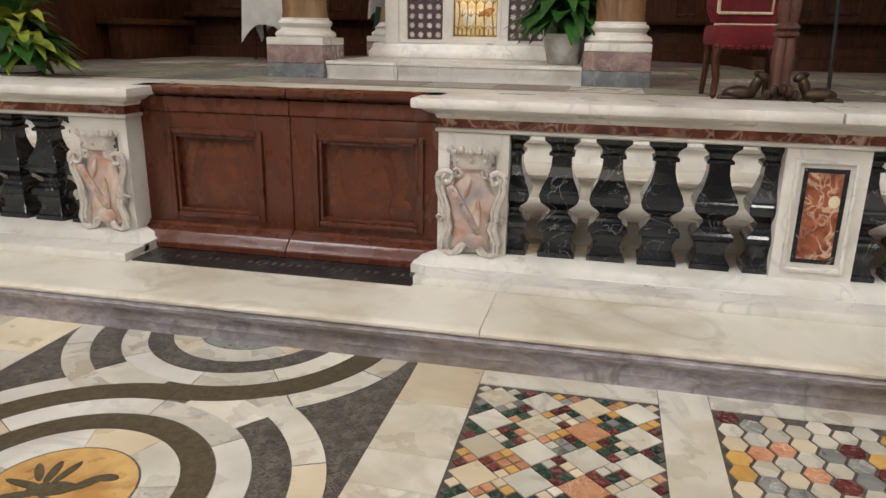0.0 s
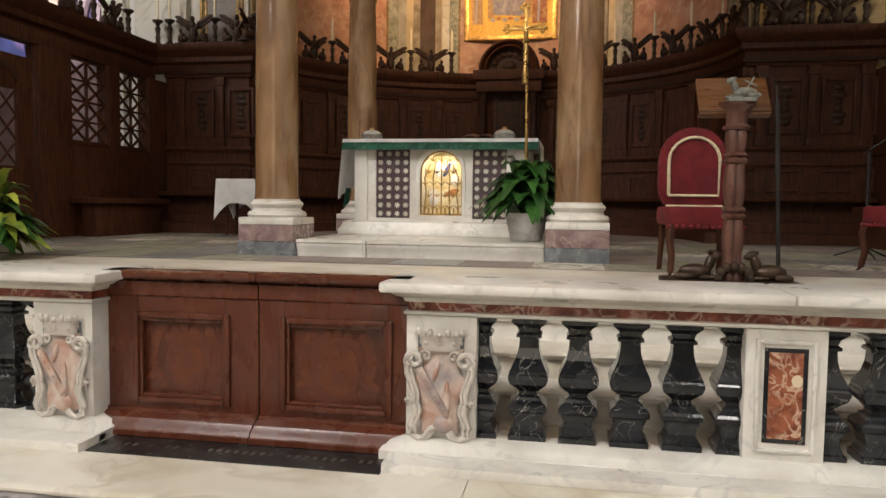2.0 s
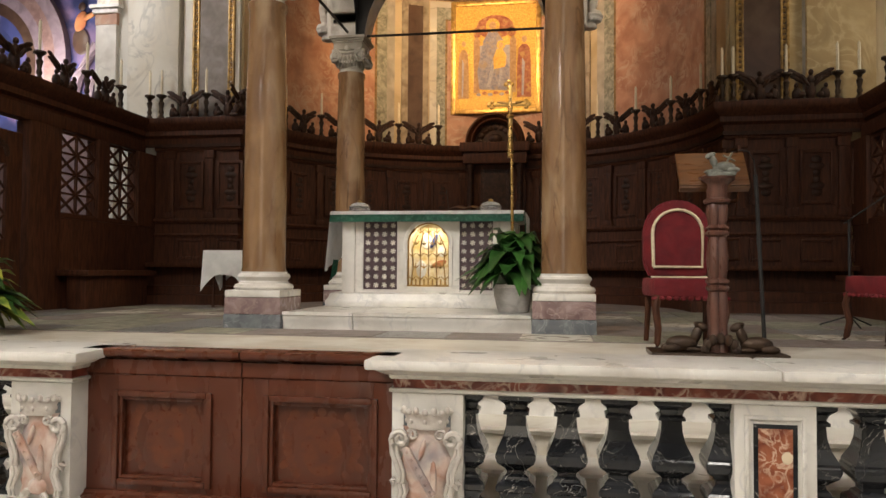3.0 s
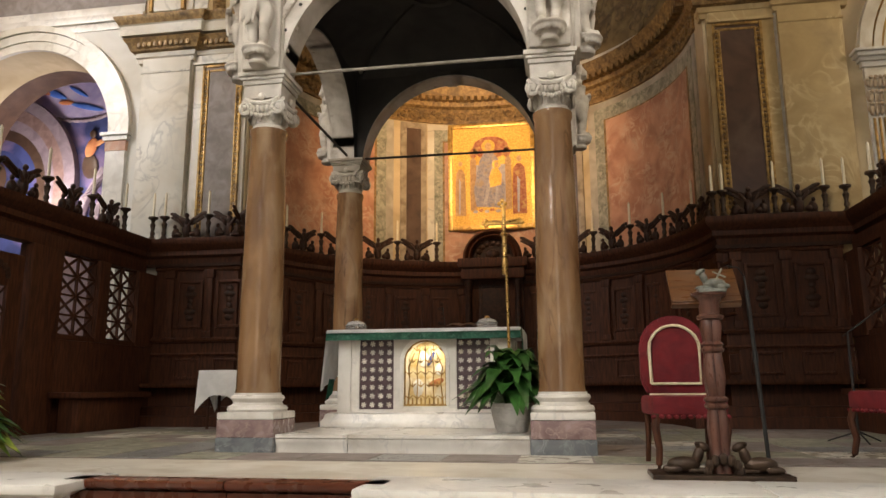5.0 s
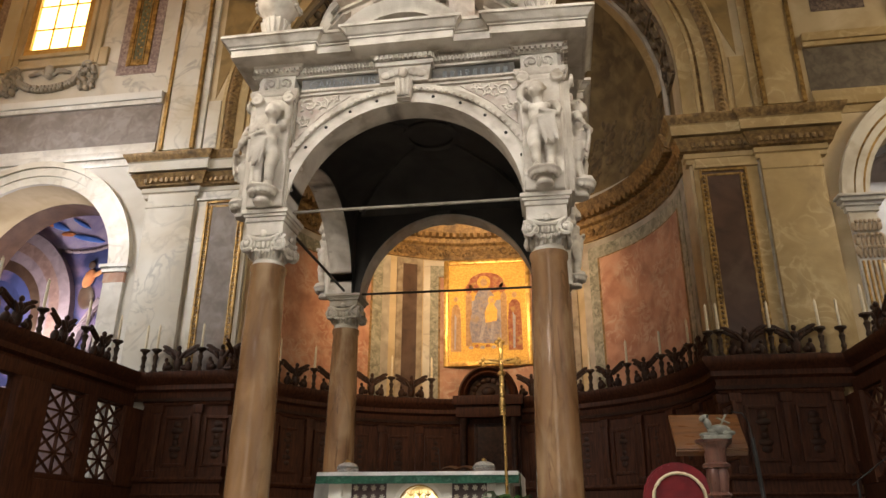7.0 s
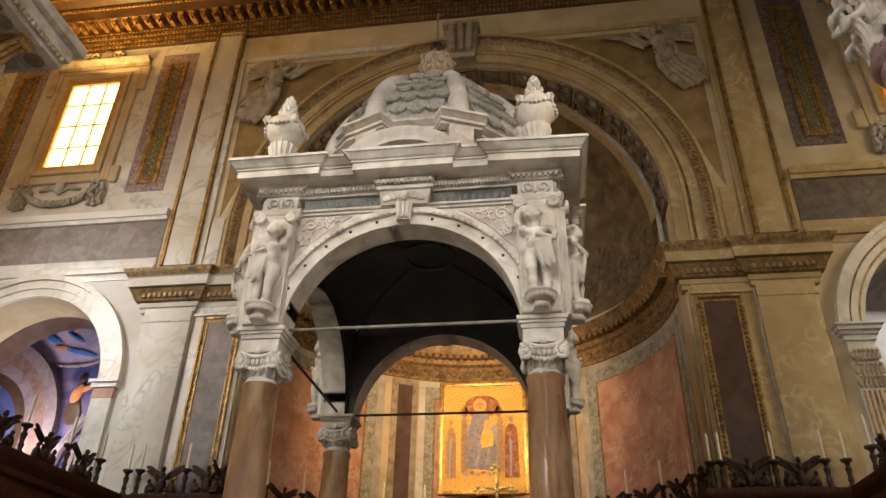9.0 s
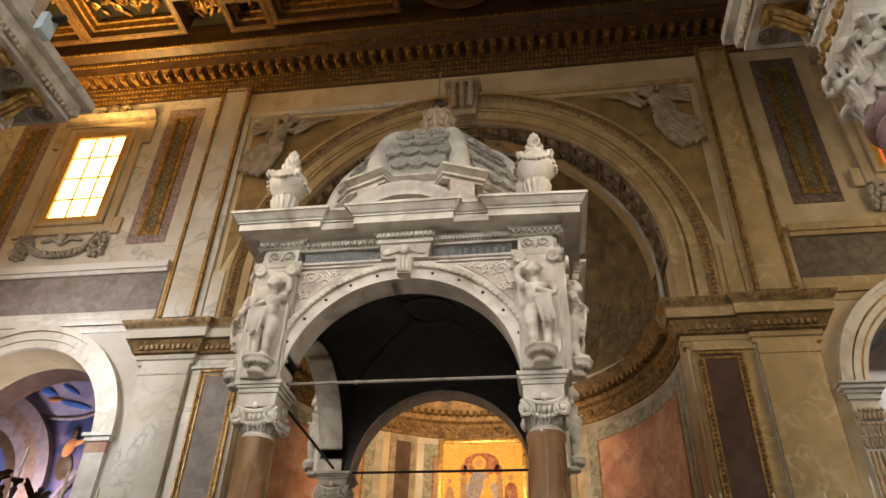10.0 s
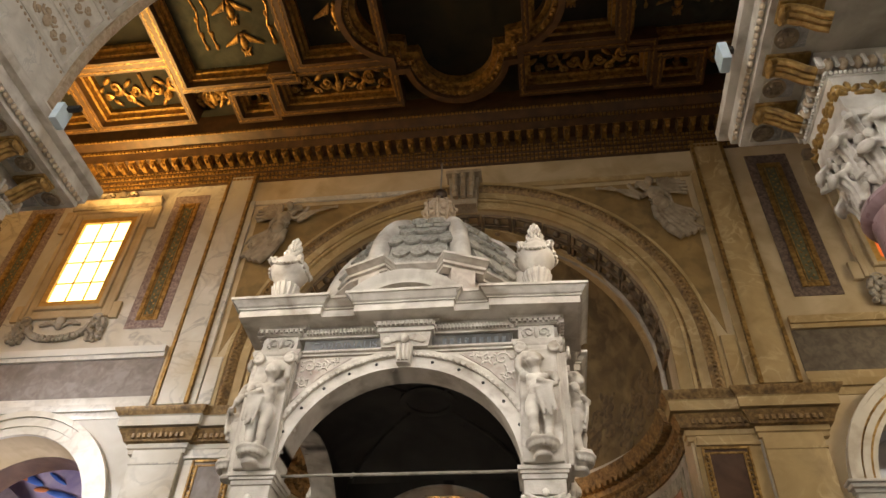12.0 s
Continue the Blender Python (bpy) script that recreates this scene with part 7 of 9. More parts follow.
    for s in (-1, 1):
        tube(bm, spiral(s * 0.16, 1.19, 0.065, 0.012, 1.4, 1.2, 0.02, 16, s), 0.022, 6)
        tube(bm, [(s * 0.165, 0.05, 0.15), (s * 0.165, 0.05, 1.15)], 0.012, 6)
    st = solid("cherub_statue", bm, STONE, "pale stone cherub statue against the canopy's corner pier", "statue", group="cherubs on the canopy", angle=70)
    st.matrix_basis = pose(x, y, z, 0, 0, turn) @ Matrix.Diagonal((1.2, 1.2, 1.1, 1))
    carve(st, 0.011, 2)


for sx in (-1, 1):
    cherub(CX + sx * CH, CY - CH - 0.36, 0, -sx if sx > 0 else 1)
    cherub(CX + sx * (CH + 0.36), CY - CH, sx * 90, sx)
    cherub(CX + sx * (CH + 0.36), CY + CH, sx * 90, -sx)

# ---- apse mosaic in its gilt frame ----
PY = 13.0
mos = thing("mosaic_picture", "gold-ground mosaic panel in a gilt frame on the apse wall", "picture", (AX, PY, 4.95))
part("ground", B(AX - 0.94, AX + 0.94, PY, PY + 0.1, 5.0, 7.45), MOSGOLD, mos)
bm = bmesh.new()
frame_bars(bm, AX - 1.02, AX + 1.02, 4.94, 7.52, 0.11, PY - 0.06, PY + 0.1, 0.025)
part("picture_frame", bm, GOLD, mos)


def oval(bm, x, z, a, b, d0, d1, n=20):
    plate(bm, [(AX + x + a * math.cos(2 * math.pi * i / n), z + b * math.sin(2 * math.pi * i / n)) for i in range(n)], PY - d1, PY - d0)
    return bm


def shape(name, material, pts, d0, d1):
    part(name, plate(bmesh.new(), [(AX + x, z) for x, z in pts], PY - d1, PY - d0), material, mos)


part("red_mandorla", oval(bmesh.new(), -0.02, 6.92, 0.42, 0.27, 0.002, 0.005), MOSRED, mos)
for x in (-0.42, 0.36):
    part("red_wing", oval(bmesh.new(), x, 6.8, 0.09, 0.12, 0.002, 0.005), MOSRED, mos)
for x0, x1 in ((-0.5, -0.36), (0.32, 0.46)):
    shape("throne_post", MOSFLESH, [(x0, 5.42), (x1, 5.42), (x1, 6.62), ((x0 + x1) / 2, 6.72), (x0, 6.62)], 0.002, 0.006)
shape("throne_back", MOSPALE, [(-0.36, 5.5), (0.32, 5.5), (0.32, 6.5), (-0.36, 6.5)], 0.002, 0.0045)
shape("blue_form", MOSBLUE, [(-0.36, 5.5), (0.26, 5.46), (0.32, 5.95), (0.2, 6.3), (0.16, 6.62), (0.02, 6.82), (-0.16, 6.82), (-0.28, 6.6), (-0.36, 6.2), (-0.42, 5.9)], 0.007, 0.011)
shape("blue_fold", MOSPALE, [(-0.2, 5.55), (-0.12, 5.55), (0.0, 6.1), (-0.08, 6.15)], 0.012, 0.0135)
shape("blue_fold", MOSPALE, [(0.06, 5.55), (0.12, 5.55), (0.16, 5.95), (0.1, 6.0)], 0.012, 0.0135)
shape("amber_form", MOSGOLD, [(-0.04, 5.95), (0.22, 6.0), (0.24, 6.25), (0.14, 6.42), (0.02, 6.4), (-0.06, 6.2)], 0.014, 0.017)
for x, w, z1 in ((-0.73, 0.12, 6.42), (0.64, 0.16, 6.5)):
    shape("robed_form", MOSRED if x > 0 else MOSFLESH, [(x - w, 5.3), (x + w, 5.3), (x + w * 0.95, 6.0), (x + w * 0.8, z1 - 0.1), (x + w * 0.3, z1), (x - w * 0.3, z1), (x - w * 0.8, z1 - 0.1), (x - w, 6.0)], 0.003, 0.008)
    shape("robe_fold", MOSPALE, [(x - w * 0.35, 5.34), (x - w * 0.05, 5.34), (x + w * 0.1, 6.1), (x - w * 0.3, 6.2)], 0.009, 0.0105)
for x, z, r in ((-0.07, 6.95, 0.16), (0.64, 6.62, 0.12), (-0.73, 6.56, 0.1), (0.12, 6.5, 0.1)):
    part("halo", oval(bmesh.new(), x, z, r, r, 0.014, 0.018), MOSGOLD, mos)
    part("plain_oval", oval(bmesh.new(), x, z - 0.01, r * 0.5, r * 0.62, 0.019, 0.021), MOSFLESH, mos)
for k in range(6):
    part("foot_scroll", oval(bmesh.new(), -0.38 + 0.13 * k, 5.38 + 0.03 * (k % 2), 0.055, 0.035, 0.014, 0.017), MOSRED if k % 2 else MOSPALE, mos)


# winged relief forms in the spandrels
def relief(side):
    """A winged draped form in low relief, its arm raised towards the arch's crown."""
    ob = thing("relief_sculpture", "carved winged draped relief in the spandrel of the apse arch", "relief", (mirrored(-3.85, side), WY, 12.9), group="spandrel reliefs")

    def put(name, bm):
        m = Matrix.Translation((mirrored(-3.85, side), WY - 0.03, 12.95)) @ Matrix.Diagonal((-side, 1.0, 1.05, 1))
        bmesh.ops.transform(bm, matrix=m, verts=bm.verts)
        if side > 0:
            bmesh.ops.reverse_faces(bm, faces=bm.faces)
        carve(part(name, bm, RELIEFM, ob), 0.014, 1)

    def limb(bm, pts, r, taper=0.7):
        tube(bm, [(x, -0.12, z) for x, z in pts], r, 8, taper)

    bm = bmesh.new()
    blob(bm, (0.12, -0.2, 0.78), (0.085, 0.1, 0.115), segs=12)
    blob(bm, (0.09, -0.17, 0.83), (0.1, 0.1, 0.09), segs=10)
    limb(bm, [(0.1, 0.7), (0.06, 0.56)], 0.06, 1.1)
    blob(bm, (0.02, -0.16, 0.42), (0.17, 0.13, 0.2), (0, 12, 0), 12)
    blob(bm, (-0.06, -0.16, 0.14), (0.17, 0.13, 0.2), (0, 18, 0), 12)
    limb(bm, [(0.14, 0.5), (0.3, 0.42), (0.46, 0.56), (0.56, 0.78)], 0.07, 0.75)
    limb(bm, [(-0.12, 0.5), (-0.28, 0.34), (-0.3, 0.14), (-0.16, 0.04)], 0.065, 0.75)
    put("body", bm)
    bm = bmesh.new()
    for k in range(9):
        u = k / 8
        limb(bm, [(0.12 - 0.32 * u, 0.08 + 0.02 * u), (0.1 - 0.4 * u, -0.24 + 0.08 * u), (-0.08 - 0.44 * u, -0.56 + 0.16 * u), (-0.34 - 0.42 * u + 0.05 * math.sin(k * 2.1), -0.86 + 0.2 * u)], 0.05 + 0.02 * (k % 2), 1.15)
    for k in range(5):
        limb(bm, [(0.18 - 0.02 * k, 0.3 - 0.1 * k), (0.0, 0.2 - 0.1 * k), (-0.2, 0.26 - 0.09 * k), (-0.3, 0.36 - 0.1 * k)], 0.028, 1.0)
    for k in range(4):
        limb(bm, [(-0.3, 0.1 - 0.05 * k), (-0.5, -0.02 - 0.07 * k), (-0.7 + 0.03 * k, -0.1 - 0.12 * k), (-0.78 + 0.08 * k, -0.28 - 0.1 * k)], 0.045, 0.8)
    blob(bm, (-0.3, -0.08, -0.45), (0.3, 0.1, 0.4), (0, 38, 0), 12)
    for k in range(4):
        limb(bm, [(0.36, 0.5 - 0.06 * k), (0.62, 0.62 - 0.05 * k), (0.95, 0.66 + 0.03 * k), (1.3, 0.76 - 0.02 * k)], 0.035, 0.6)
    put("drapery", bm)
    for sx, x, z in ((-1, -0.12, 0.5), (1, 0.16, 0.56)):
        bm = bmesh.new()
        for k in range(9):
            a = radians(-12 + 13 * k) if sx < 0 else radians(30 + 9 * k)
            n = (0.66 if sx < 0 else 0.4) - 0.03 * abs(k - 3)
            limb(bm, [(x, z), (x + sx * n * 0.55 * math.cos(a), z + n * 0.62 * math.sin(a) + 0.06), (x + sx * n * math.cos(a), z + n * math.sin(a) * 0.8)], 0.05, 0.7)
        put("wing", bm)


relief(-1)
relief(1)

# ---- altar on its step ----
AY = 4.7
pred = thing("altar_step", "long low moulded marble altar step between the columns", "step", (CX, 3.9, FZ), kind="structure")
for xa, xb in ((-1.2, -0.02), (-0.01, 2.2)):
    bm = bmesh.new()
    run(bm, [(max(xa, CX - 1.195), 3.5), (min(xb, CX + 1.195), 3.5)], [(-3.6, FZ), (-0.02, FZ), (-0.02, FZ + 0.07), (-0.005, FZ + 0.09), (-0.005, FZ + 0.125), (0.01, FZ + 0.135), (0.01, FZ + 0.165), (-3.6, FZ + 0.17)])
    part("slab", bm, WHITE, pred)
AZ0 = FZ + 0.17
altar = thing("altar", "white marble altar with pierced grilles and a gold lit niche", "altar", (CX, AY + 0.5, AZ0))
W0, W1 = -0.47, 1.43
bm = bmesh.new()
run(bm, [(W0 - 0.1, AY), (W1 + 0.1, AY), (W1 + 0.1, AY + 1.0), (W0 - 0.1, AY + 1.0)], [(0.0, AZ0), (0.09, AZ0), (0.09, AZ0 + 0.06), (0.06, AZ0 + 0.1), (0.05, AZ0 + 0.14), (0.0, AZ0 + 0.16)], closed=True)
part("base", bm, WHITE, altar)
bm = bmesh.new()
box(bm, W0, -0.25, AY, AY + 0.9, AZ0 + 0.1, 1.96)
box(bm, 0.14, 0.25, AY, AY + 0.9, AZ0 + 0.1, 1.96)
box(bm, 0.73, 0.84, AY, AY + 0.9, AZ0 + 0.1, 1.96)
box(bm, 1.21, W1, AY, AY + 0.9, AZ0 + 0.1, 1.96)
box(bm, -0.25, 0.14, AY, AY + 0.9, AZ0 + 0.1, 1.17)
box(bm, 0.84, 1.21, AY, AY + 0.9, AZ0 + 0.1, 1.17)
box(bm, 0.25, 0.73, AY, AY + 0.9, AZ0 + 0.1, 1.2)
n = 16
for i in range(n):
    a, b = math.pi * i / n, math.pi * (i + 1) / n
    plate(bm, [(0.49 + 0.24 * math.cos(a), 1.68 + 0.24 * math.sin(a)), (0.49 + 0.24 * math.cos(b), 1.68 + 0.24 * math.sin(b)), (0.49 + 0.24 * math.cos(b), 1.97), (0.49 + 0.24 * math.cos(a), 1.97)], AY, AY + 0.9)
box(bm, -0.25, 0.14, AY, AY + 0.9, 1.93, 1.96)
box(bm, 0.84, 1.21, AY, AY + 0.9, 1.93, 1.96)
box(bm, W0 + 0.05, W1 - 0.05, AY + 0.4, AY + 0.9, AZ0 + 0.1, 1.95)
part("body", bm, WHITE, altar)
for xe in (W0, W1):
    bm = bmesh.new()
    box(bm, xe - 0.02, xe + 0.13 if xe < 0 else xe + 0.02, AY - 0.03, AY + 0.9, AZ0 + 0.14, 1.94, 0.012) if xe < 0 else box(bm, xe - 0.13, xe + 0.02, AY - 0.03, AY + 0.9, AZ0 + 0.14, 1.94, 0.012)
    part("corner_pilaster", bm, WHITE, altar)
bm = bmesh.new()
hoop(bm, 0.49, 1.68, [(0.235, AY - 0.01), (0.275, AY - 0.02), (0.275, AY), (0.235, AY + 0.02)], n=24, stilt=0.46)
part("niche_moulding", bm, WHITE, altar)
# pierced grilles
for gx in (-0.25, 0.84):
    gw = 0.385
    bm = bmesh.new()
    box(bm, gx, gx + gw, AY + 0.03, AY + 0.06, 1.17, 1.93)
    g = part("grille", bm, GRILLE, altar)
    star = bmesh.new()
    for a in (30, 90, 150):
        box(star, -0.03, 0.03, -0.003 - a * 1e-5, 0.006, -0.0065, 0.0065, m=Matrix.Rotation(radians(a + 15), 4, "Y"))
    STAR = bpy.data.meshes.new("star_piercing")
    star.to_mesh(STAR)
    star.free()
    for i in range(4):
        for j in range(8):
            ob = piece("star_piercing", STAR, PALEF, g)
            ob.matrix_basis = Matrix.Translation((gx + (i + 0.5) * gw / 4, AY + 0.026, 1.17 + (j + 0.5) * 0.095))
# niche: gold mosaic behind a gilt branch lattice
part("niche_back", B(0.26, 0.72, AY + 0.3, AY + 0.32, 1.2, 1.93), PALEGOLD, altar)
bm = bmesh.new()
for x, z, a, b in ((0.42, 1.72, 0.06, 0.09), (0.36, 1.4, 0.06, 0.1), (0.6, 1.6, 0.05, 0.06)):
    blob(bm, (x, AY + 0.29, z), (a, 0.012, b), segs=12)
part("niche_pale_shape", bm, LINEN, altar)
bm = bmesh.new()
blob(bm, (0.57, AY + 0.27, 1.46), (0.09, 0.012, 0.035), (0, -20, 0), 12)
part("niche_red_shape", bm, MOSRED, altar)
bm = bmesh.new()
blob(bm, (0.51, AY + 0.27, 1.72), (0.025, 0.012, 0.09), (0, 25, 0), 12)
part("niche_blue_shape", bm, BLUEF, altar)
bm = bmesh.new()
hoop(bm, 0.49, 1.68, [(0.222, AY + 0.03), (0.242, AY + 0.03), (0.242, AY + 0.05), (0.222, AY + 0.05)], n=20, stilt=0.46)
box(bm, 0.25, 0.73, AY + 0.03, AY + 0.05, 1.205, 1.225)
for i in range(-2, 3):
    tube(bm, [(0.49 + i * 0.1, AY + 0.04, 1.21), (0.49 + i * 0.085, AY + 0.04, 1.45), (0.49 + i * 0.095, AY + 0.04, 1.62), (0.49 + i * 0.06, AY + 0.04, 1.84 - 0.03 * abs(i))], 0.0075, 5)
for j in range(5):
    for i in range(-2, 3):
        x, z = 0.49 + i * 0.092 + (0.04 if j % 2 else 0), 1.28 + j * 0.13
        if abs(x - 0.49) < 0.2:
            for a in (40, 140, 90):
                tube(bm, [(x, AY + 0.04, z), (x + 0.055 * math.cos(radians(a)), AY + 0.035, z + 0.06 * math.sin(radians(a)))], 0.0085, 5, 0.4)
for i in range(9):
    x = 0.3 + i * 0.047
    box(bm, x - 0.008, x + 0.008, AY + 0.035, AY + 0.045, 1.225, 1.29)
part("gilt_lattice", bm, GOLDD, altar)
part("mensa", B(W0 - 0.09, W1 + 0.09, AY - 0.1, AY + 1.0, 1.95, 2.02, 0.01), WHITE, altar)

# altar cloths
cloth = thing("altar_cloth", "white linen altar cloth over a green damask frontal band", "altar cloth", (CX, AY + 0.4, 2.03))
rng = random.Random(7)


def fall(bm, a, b, z0, z1, folds, depth, out, uneven=0.0, flare=0.0):
    """A hanging edge of cloth between two plan points, with folds."""
    a, b, o = Vector(a), Vector(b), Vector(out)
    rows = []
    for j in range(7):
        t = j / 6
        r = []
        for i in range(49):
            s = i / 48
            p = a + (b - a) * s + o * (0.012 + (0.02 + flare) * t + depth * t * math.sin(folds * s * 6.28 + 0.7 * math.sin(5 * s)))
            r.append((p.x, p.y, z0 + (z1 - z0 + uneven * math.sin(3.1 * s + 1)) * t))
        rows.append(r)
    skin(bm, rows)
    bmesh.ops.solidify(bm, geom=bm.faces[:], thickness=0.006)
    return bm


L, R, Fy, Ky = W0 - 0.12, W1 + 0.12, AY - 0.13, AY + 1.02
part("linen_top", box(bmesh.new(), L, R, Fy, Ky, 2.022, 2.036, 0.004), LINEN, cloth)
part("linen_edge", fall(bmesh.new(), (L, Fy), (R, Fy), 2.034, 1.995, 5, 0.006, (0, -1)), LINEN, cloth)
part("green_band", fall(bmesh.new(), (L - 0.005, Fy + 0.004), (R + 0.005, Fy + 0.004), 2.012, 1.915, 4, 0.006, (0, -1)), GREENC, cloth)
part("linen_side", fall(bmesh.new(), (L, Ky), (L, Fy + 0.02), 2.03, 1.45, 3, 0.02, (-1, 0), 0.1, 0.05), LINEN, cloth)
part("green_side", fall(bmesh.new(), (L + 0.012, Fy + 0.3), (L + 0.012, Fy + 0.1), 1.5, 1.3, 1.5, 0.02, (-1, 0), 0.05), GREENC, cloth)
part("linen_side", fall(bmesh.new(), (R, Fy + 0.16), (R, Ky), 2.03, 1.42, 3, 0.03, (1, 0), 0.1), LINEN, cloth)
part("green_side", fall(bmesh.new(), (R - 0.006, Fy + 0.02), (R - 0.006, Fy + 0.22), 2.02, 1.3, 1.5, 0.02, (1, 0), 0.05), GREENC, cloth)


def glass_lamp(x, y):
    c = thing("glass_oil_lamp", "low clear glass oil lamp standing on the altar cloth", "oil lamp", group="lamps on the altar")
    bm = bmesh.new()
    lathe(bm, [(0.11, 0), (0.12, 0.03), (0.12, 0.07), (0.09, 0.1), (0.05, 0.115), (0.03, 0.12)], segs=20)
    part("bowl", bm, GLASSY, c)
    bm = bmesh.new()
    lathe(bm, [(0.028, 0.12), (0.03, 0.13), (0.02, 0.145)], segs=12)
    part("cap", bm, BRASS, c)
    c.matrix_basis = pose(x, y, 2.036)


glass_lamp(-0.33, AY + 0.12)
glass_lamp(1.17, AY + 0.12)
book = thing("missal", "open missal on a low wooden stand on the altar", "book", (0.85, AY + 0.35, 2.036))
bm = bmesh.new()
box(bm, 0.68, 1.02, AY + 0.25, AY + 0.5, 2.036, 2.06, 0.004)
part("stand", bm, BOARD, book)
bm = bmesh.new()
for s in (-1, 1):
    skin(bm, [[(0.85 + s * 0.165 * i / 6, y, 2.07 + 0.035 * math.sin(math.pi * (0.15 + 0.7 * i / 6)) + (y - AY - 0.26) * 0.18) for i in range(7)] for y in (AY + 0.26, AY + 0.48)])
bmesh.ops.solidify(bm, geom=bm.faces[:], thickness=0.012)
part("pages", bm, BOARD, book)
mic = thing("altar_microphone", "thin black gooseneck microphone on the altar", "microphone", (0.67, AY + 0.3, 2.036))
part("foot", lathe(bmesh.new(), [(0.04, 0), (0.04, 0.012), (0.02, 0.02)], (0.67, AY + 0.3, 2.036), 14), IRON, mic)
part("stalk", tube(bmesh.new(), [(0.67, AY + 0.3, 2.05), (0.665, AY + 0.3, 2.15), (0.65, AY + 0.29, 2.27)], 0.004, 6), IRON, mic)
part("head", tube(bmesh.new(), [(0.65, AY + 0.29, 2.26), (0.645, AY + 0.288, 2.31)], 0.008, 8), IRON, mic)

# processional cross
px, py = 1.44, 4.25
cr = thing("processional_cross", "gilt processional cross on a tall brass staff", "cross", (px, py, AZ0))
part("staff", tube(bmesh.new(), [(px + 0.02, py, AZ0), (px, py, 2.6), (px - 0.02, py, 2.98)], 0.016, 10), BRASS, cr)
bm = lathe(bmesh.new(), [(0.03, 2.55), (0.036, 2.6), (0.026, 2.72), (0.024, 2.95), (0.045, 2.97), (0.03, 3.0)], (px - 0.015, py, 0), 12)
part("knop", bm, BRASS, cr)
bm = bmesh.new()
cz = 3.1
box(bm, px - 0.033, px + 0.003, py - 0.012, py + 0.012, 2.97, 3.3, 0.006)
box(bm, px - 0.18, px + 0.15, py - 0.012, py + 0.012, cz - 0.016, cz + 0.016, 0.006)
for dx, dz in ((-0.19, 0), (0.16, 0), (-0.015, 0.21)):
    for a in (0, 90, 180, 270):
        blob(bm, (px - 0.015 + dx + 0.0 + 0.03 * math.cos(radians(a)), py, cz + dz + 0.03 * math.sin(radians(a))), (0.024, 0.014, 0.024), segs=8)
part("crossbar", bm, GOLD, cr)
bm = bmesh.new()
blob(bm, (px - 0.015, py - 0.025, 3.06), (0.025, 0.02, 0.08))
blob(bm, (px - 0.015, py - 0.03, 3.16), (0.018, 0.018, 0.022))
for s in (-1, 1):
    blob(bm, (px - 0.015 + s * 0.07, py - 0.022, 3.115), (0.07, 0.012, 0.013), (0, -s * 8, 0), 8)
part("plain_figure", bm, BRASS, cr)


# ---- plants ----
def leaf(bm, root, heading, length, width, rise, droop, n=6):
    """One long leaf, arching outwards from its root, folded along its midrib."""
    d = Vector((math.cos(heading), math.sin(heading), 0))
    s = Vector((-d.y, d.x, 0))
    rows = []
    for i in range(n + 1):
        t = i / n
        p = Vector(root) + d * (length * (0.25 * t + 0.75 * t * t) * (1 - 0.1 * t)) + Vector((0, 0, rise * (1.75 * t - t * t * (0.75 + droop))))
        w = width * math.sin(math.pi * min(0.06 + 0.94 * t, 1)) ** 0.8 if t > 0.32 else 0.006
        if i == n:
            w = 0.002
        rows.append([p - s * w + Vector((0, 0, 0.25 * w)), p, p + s * w + Vector((0, 0, 0.25 * w))])
    skin(bm, rows)
    return bm


def potted_plant(name, label, x, y, z, pot, leaves, spread, high, material, seed, second=None):
    pl_ = thing(name, label, "plant", (x, y, z))
    r = random.Random(seed)
    ph = pot[1]
    bm = bmesh.new()
    lathe(bm, [(pot[0] * 0.72, 0), (pot[0] * 0.76, 0.01), (pot[0] * 0.95, ph * 0.6), (pot[0], ph * 0.86), (pot[0] * 1.04, ph * 0.88), (pot[0] * 1.04, ph), (pot[0] * 0.93, ph), (pot[0] * 0.9, ph - 0.05)], (x, y, z), 28)
    part("pot", bm, POT, pl_)
    part("soil", lathe(bmesh.new(), [(pot[0] * 0.93, ph - 0.07), (pot[0] * 0.9, ph - 0.03)], (x, y, z), 20), SOIL, pl_)
    for k in range(leaves):
        bm = bmesh.new()
        a = k * 2.39996 + r.uniform(-0.3, 0.3)
        q = (k + 0.5) / leaves
        leaf(bm, (x + 0.05 * math.cos(a), y + 0.05 * math.sin(a), z + ph - 0.05), a, spread * (0.45 + 0.6 * q) * r.uniform(0.8, 1.1), r.uniform(0.05, 0.085) * (spread / 0.42), high * (1.05 - 0.62 * q) * r.uniform(0.85, 1.12), r.uniform(0.2, 0.75) + 0.6 * q)
        part("leaf", bm, second if second and r.random() < 0.55 else material, pl_)


potted_plant("potted_peace_lily", "leafy dark green peace lily in a grey pot by the altar", 1.48, 3.98, AZ0, (0.2, 0.27), 96, 0.6, 0.86, LEAF, 3)
potted_plant("potted_shrub", "variegated yellow-green leafy plant behind the rail", -3.06, 2.3, FZ, (0.17, 0.12), 110, 0.62, 0.78, LEAF, 9, LEAFY)


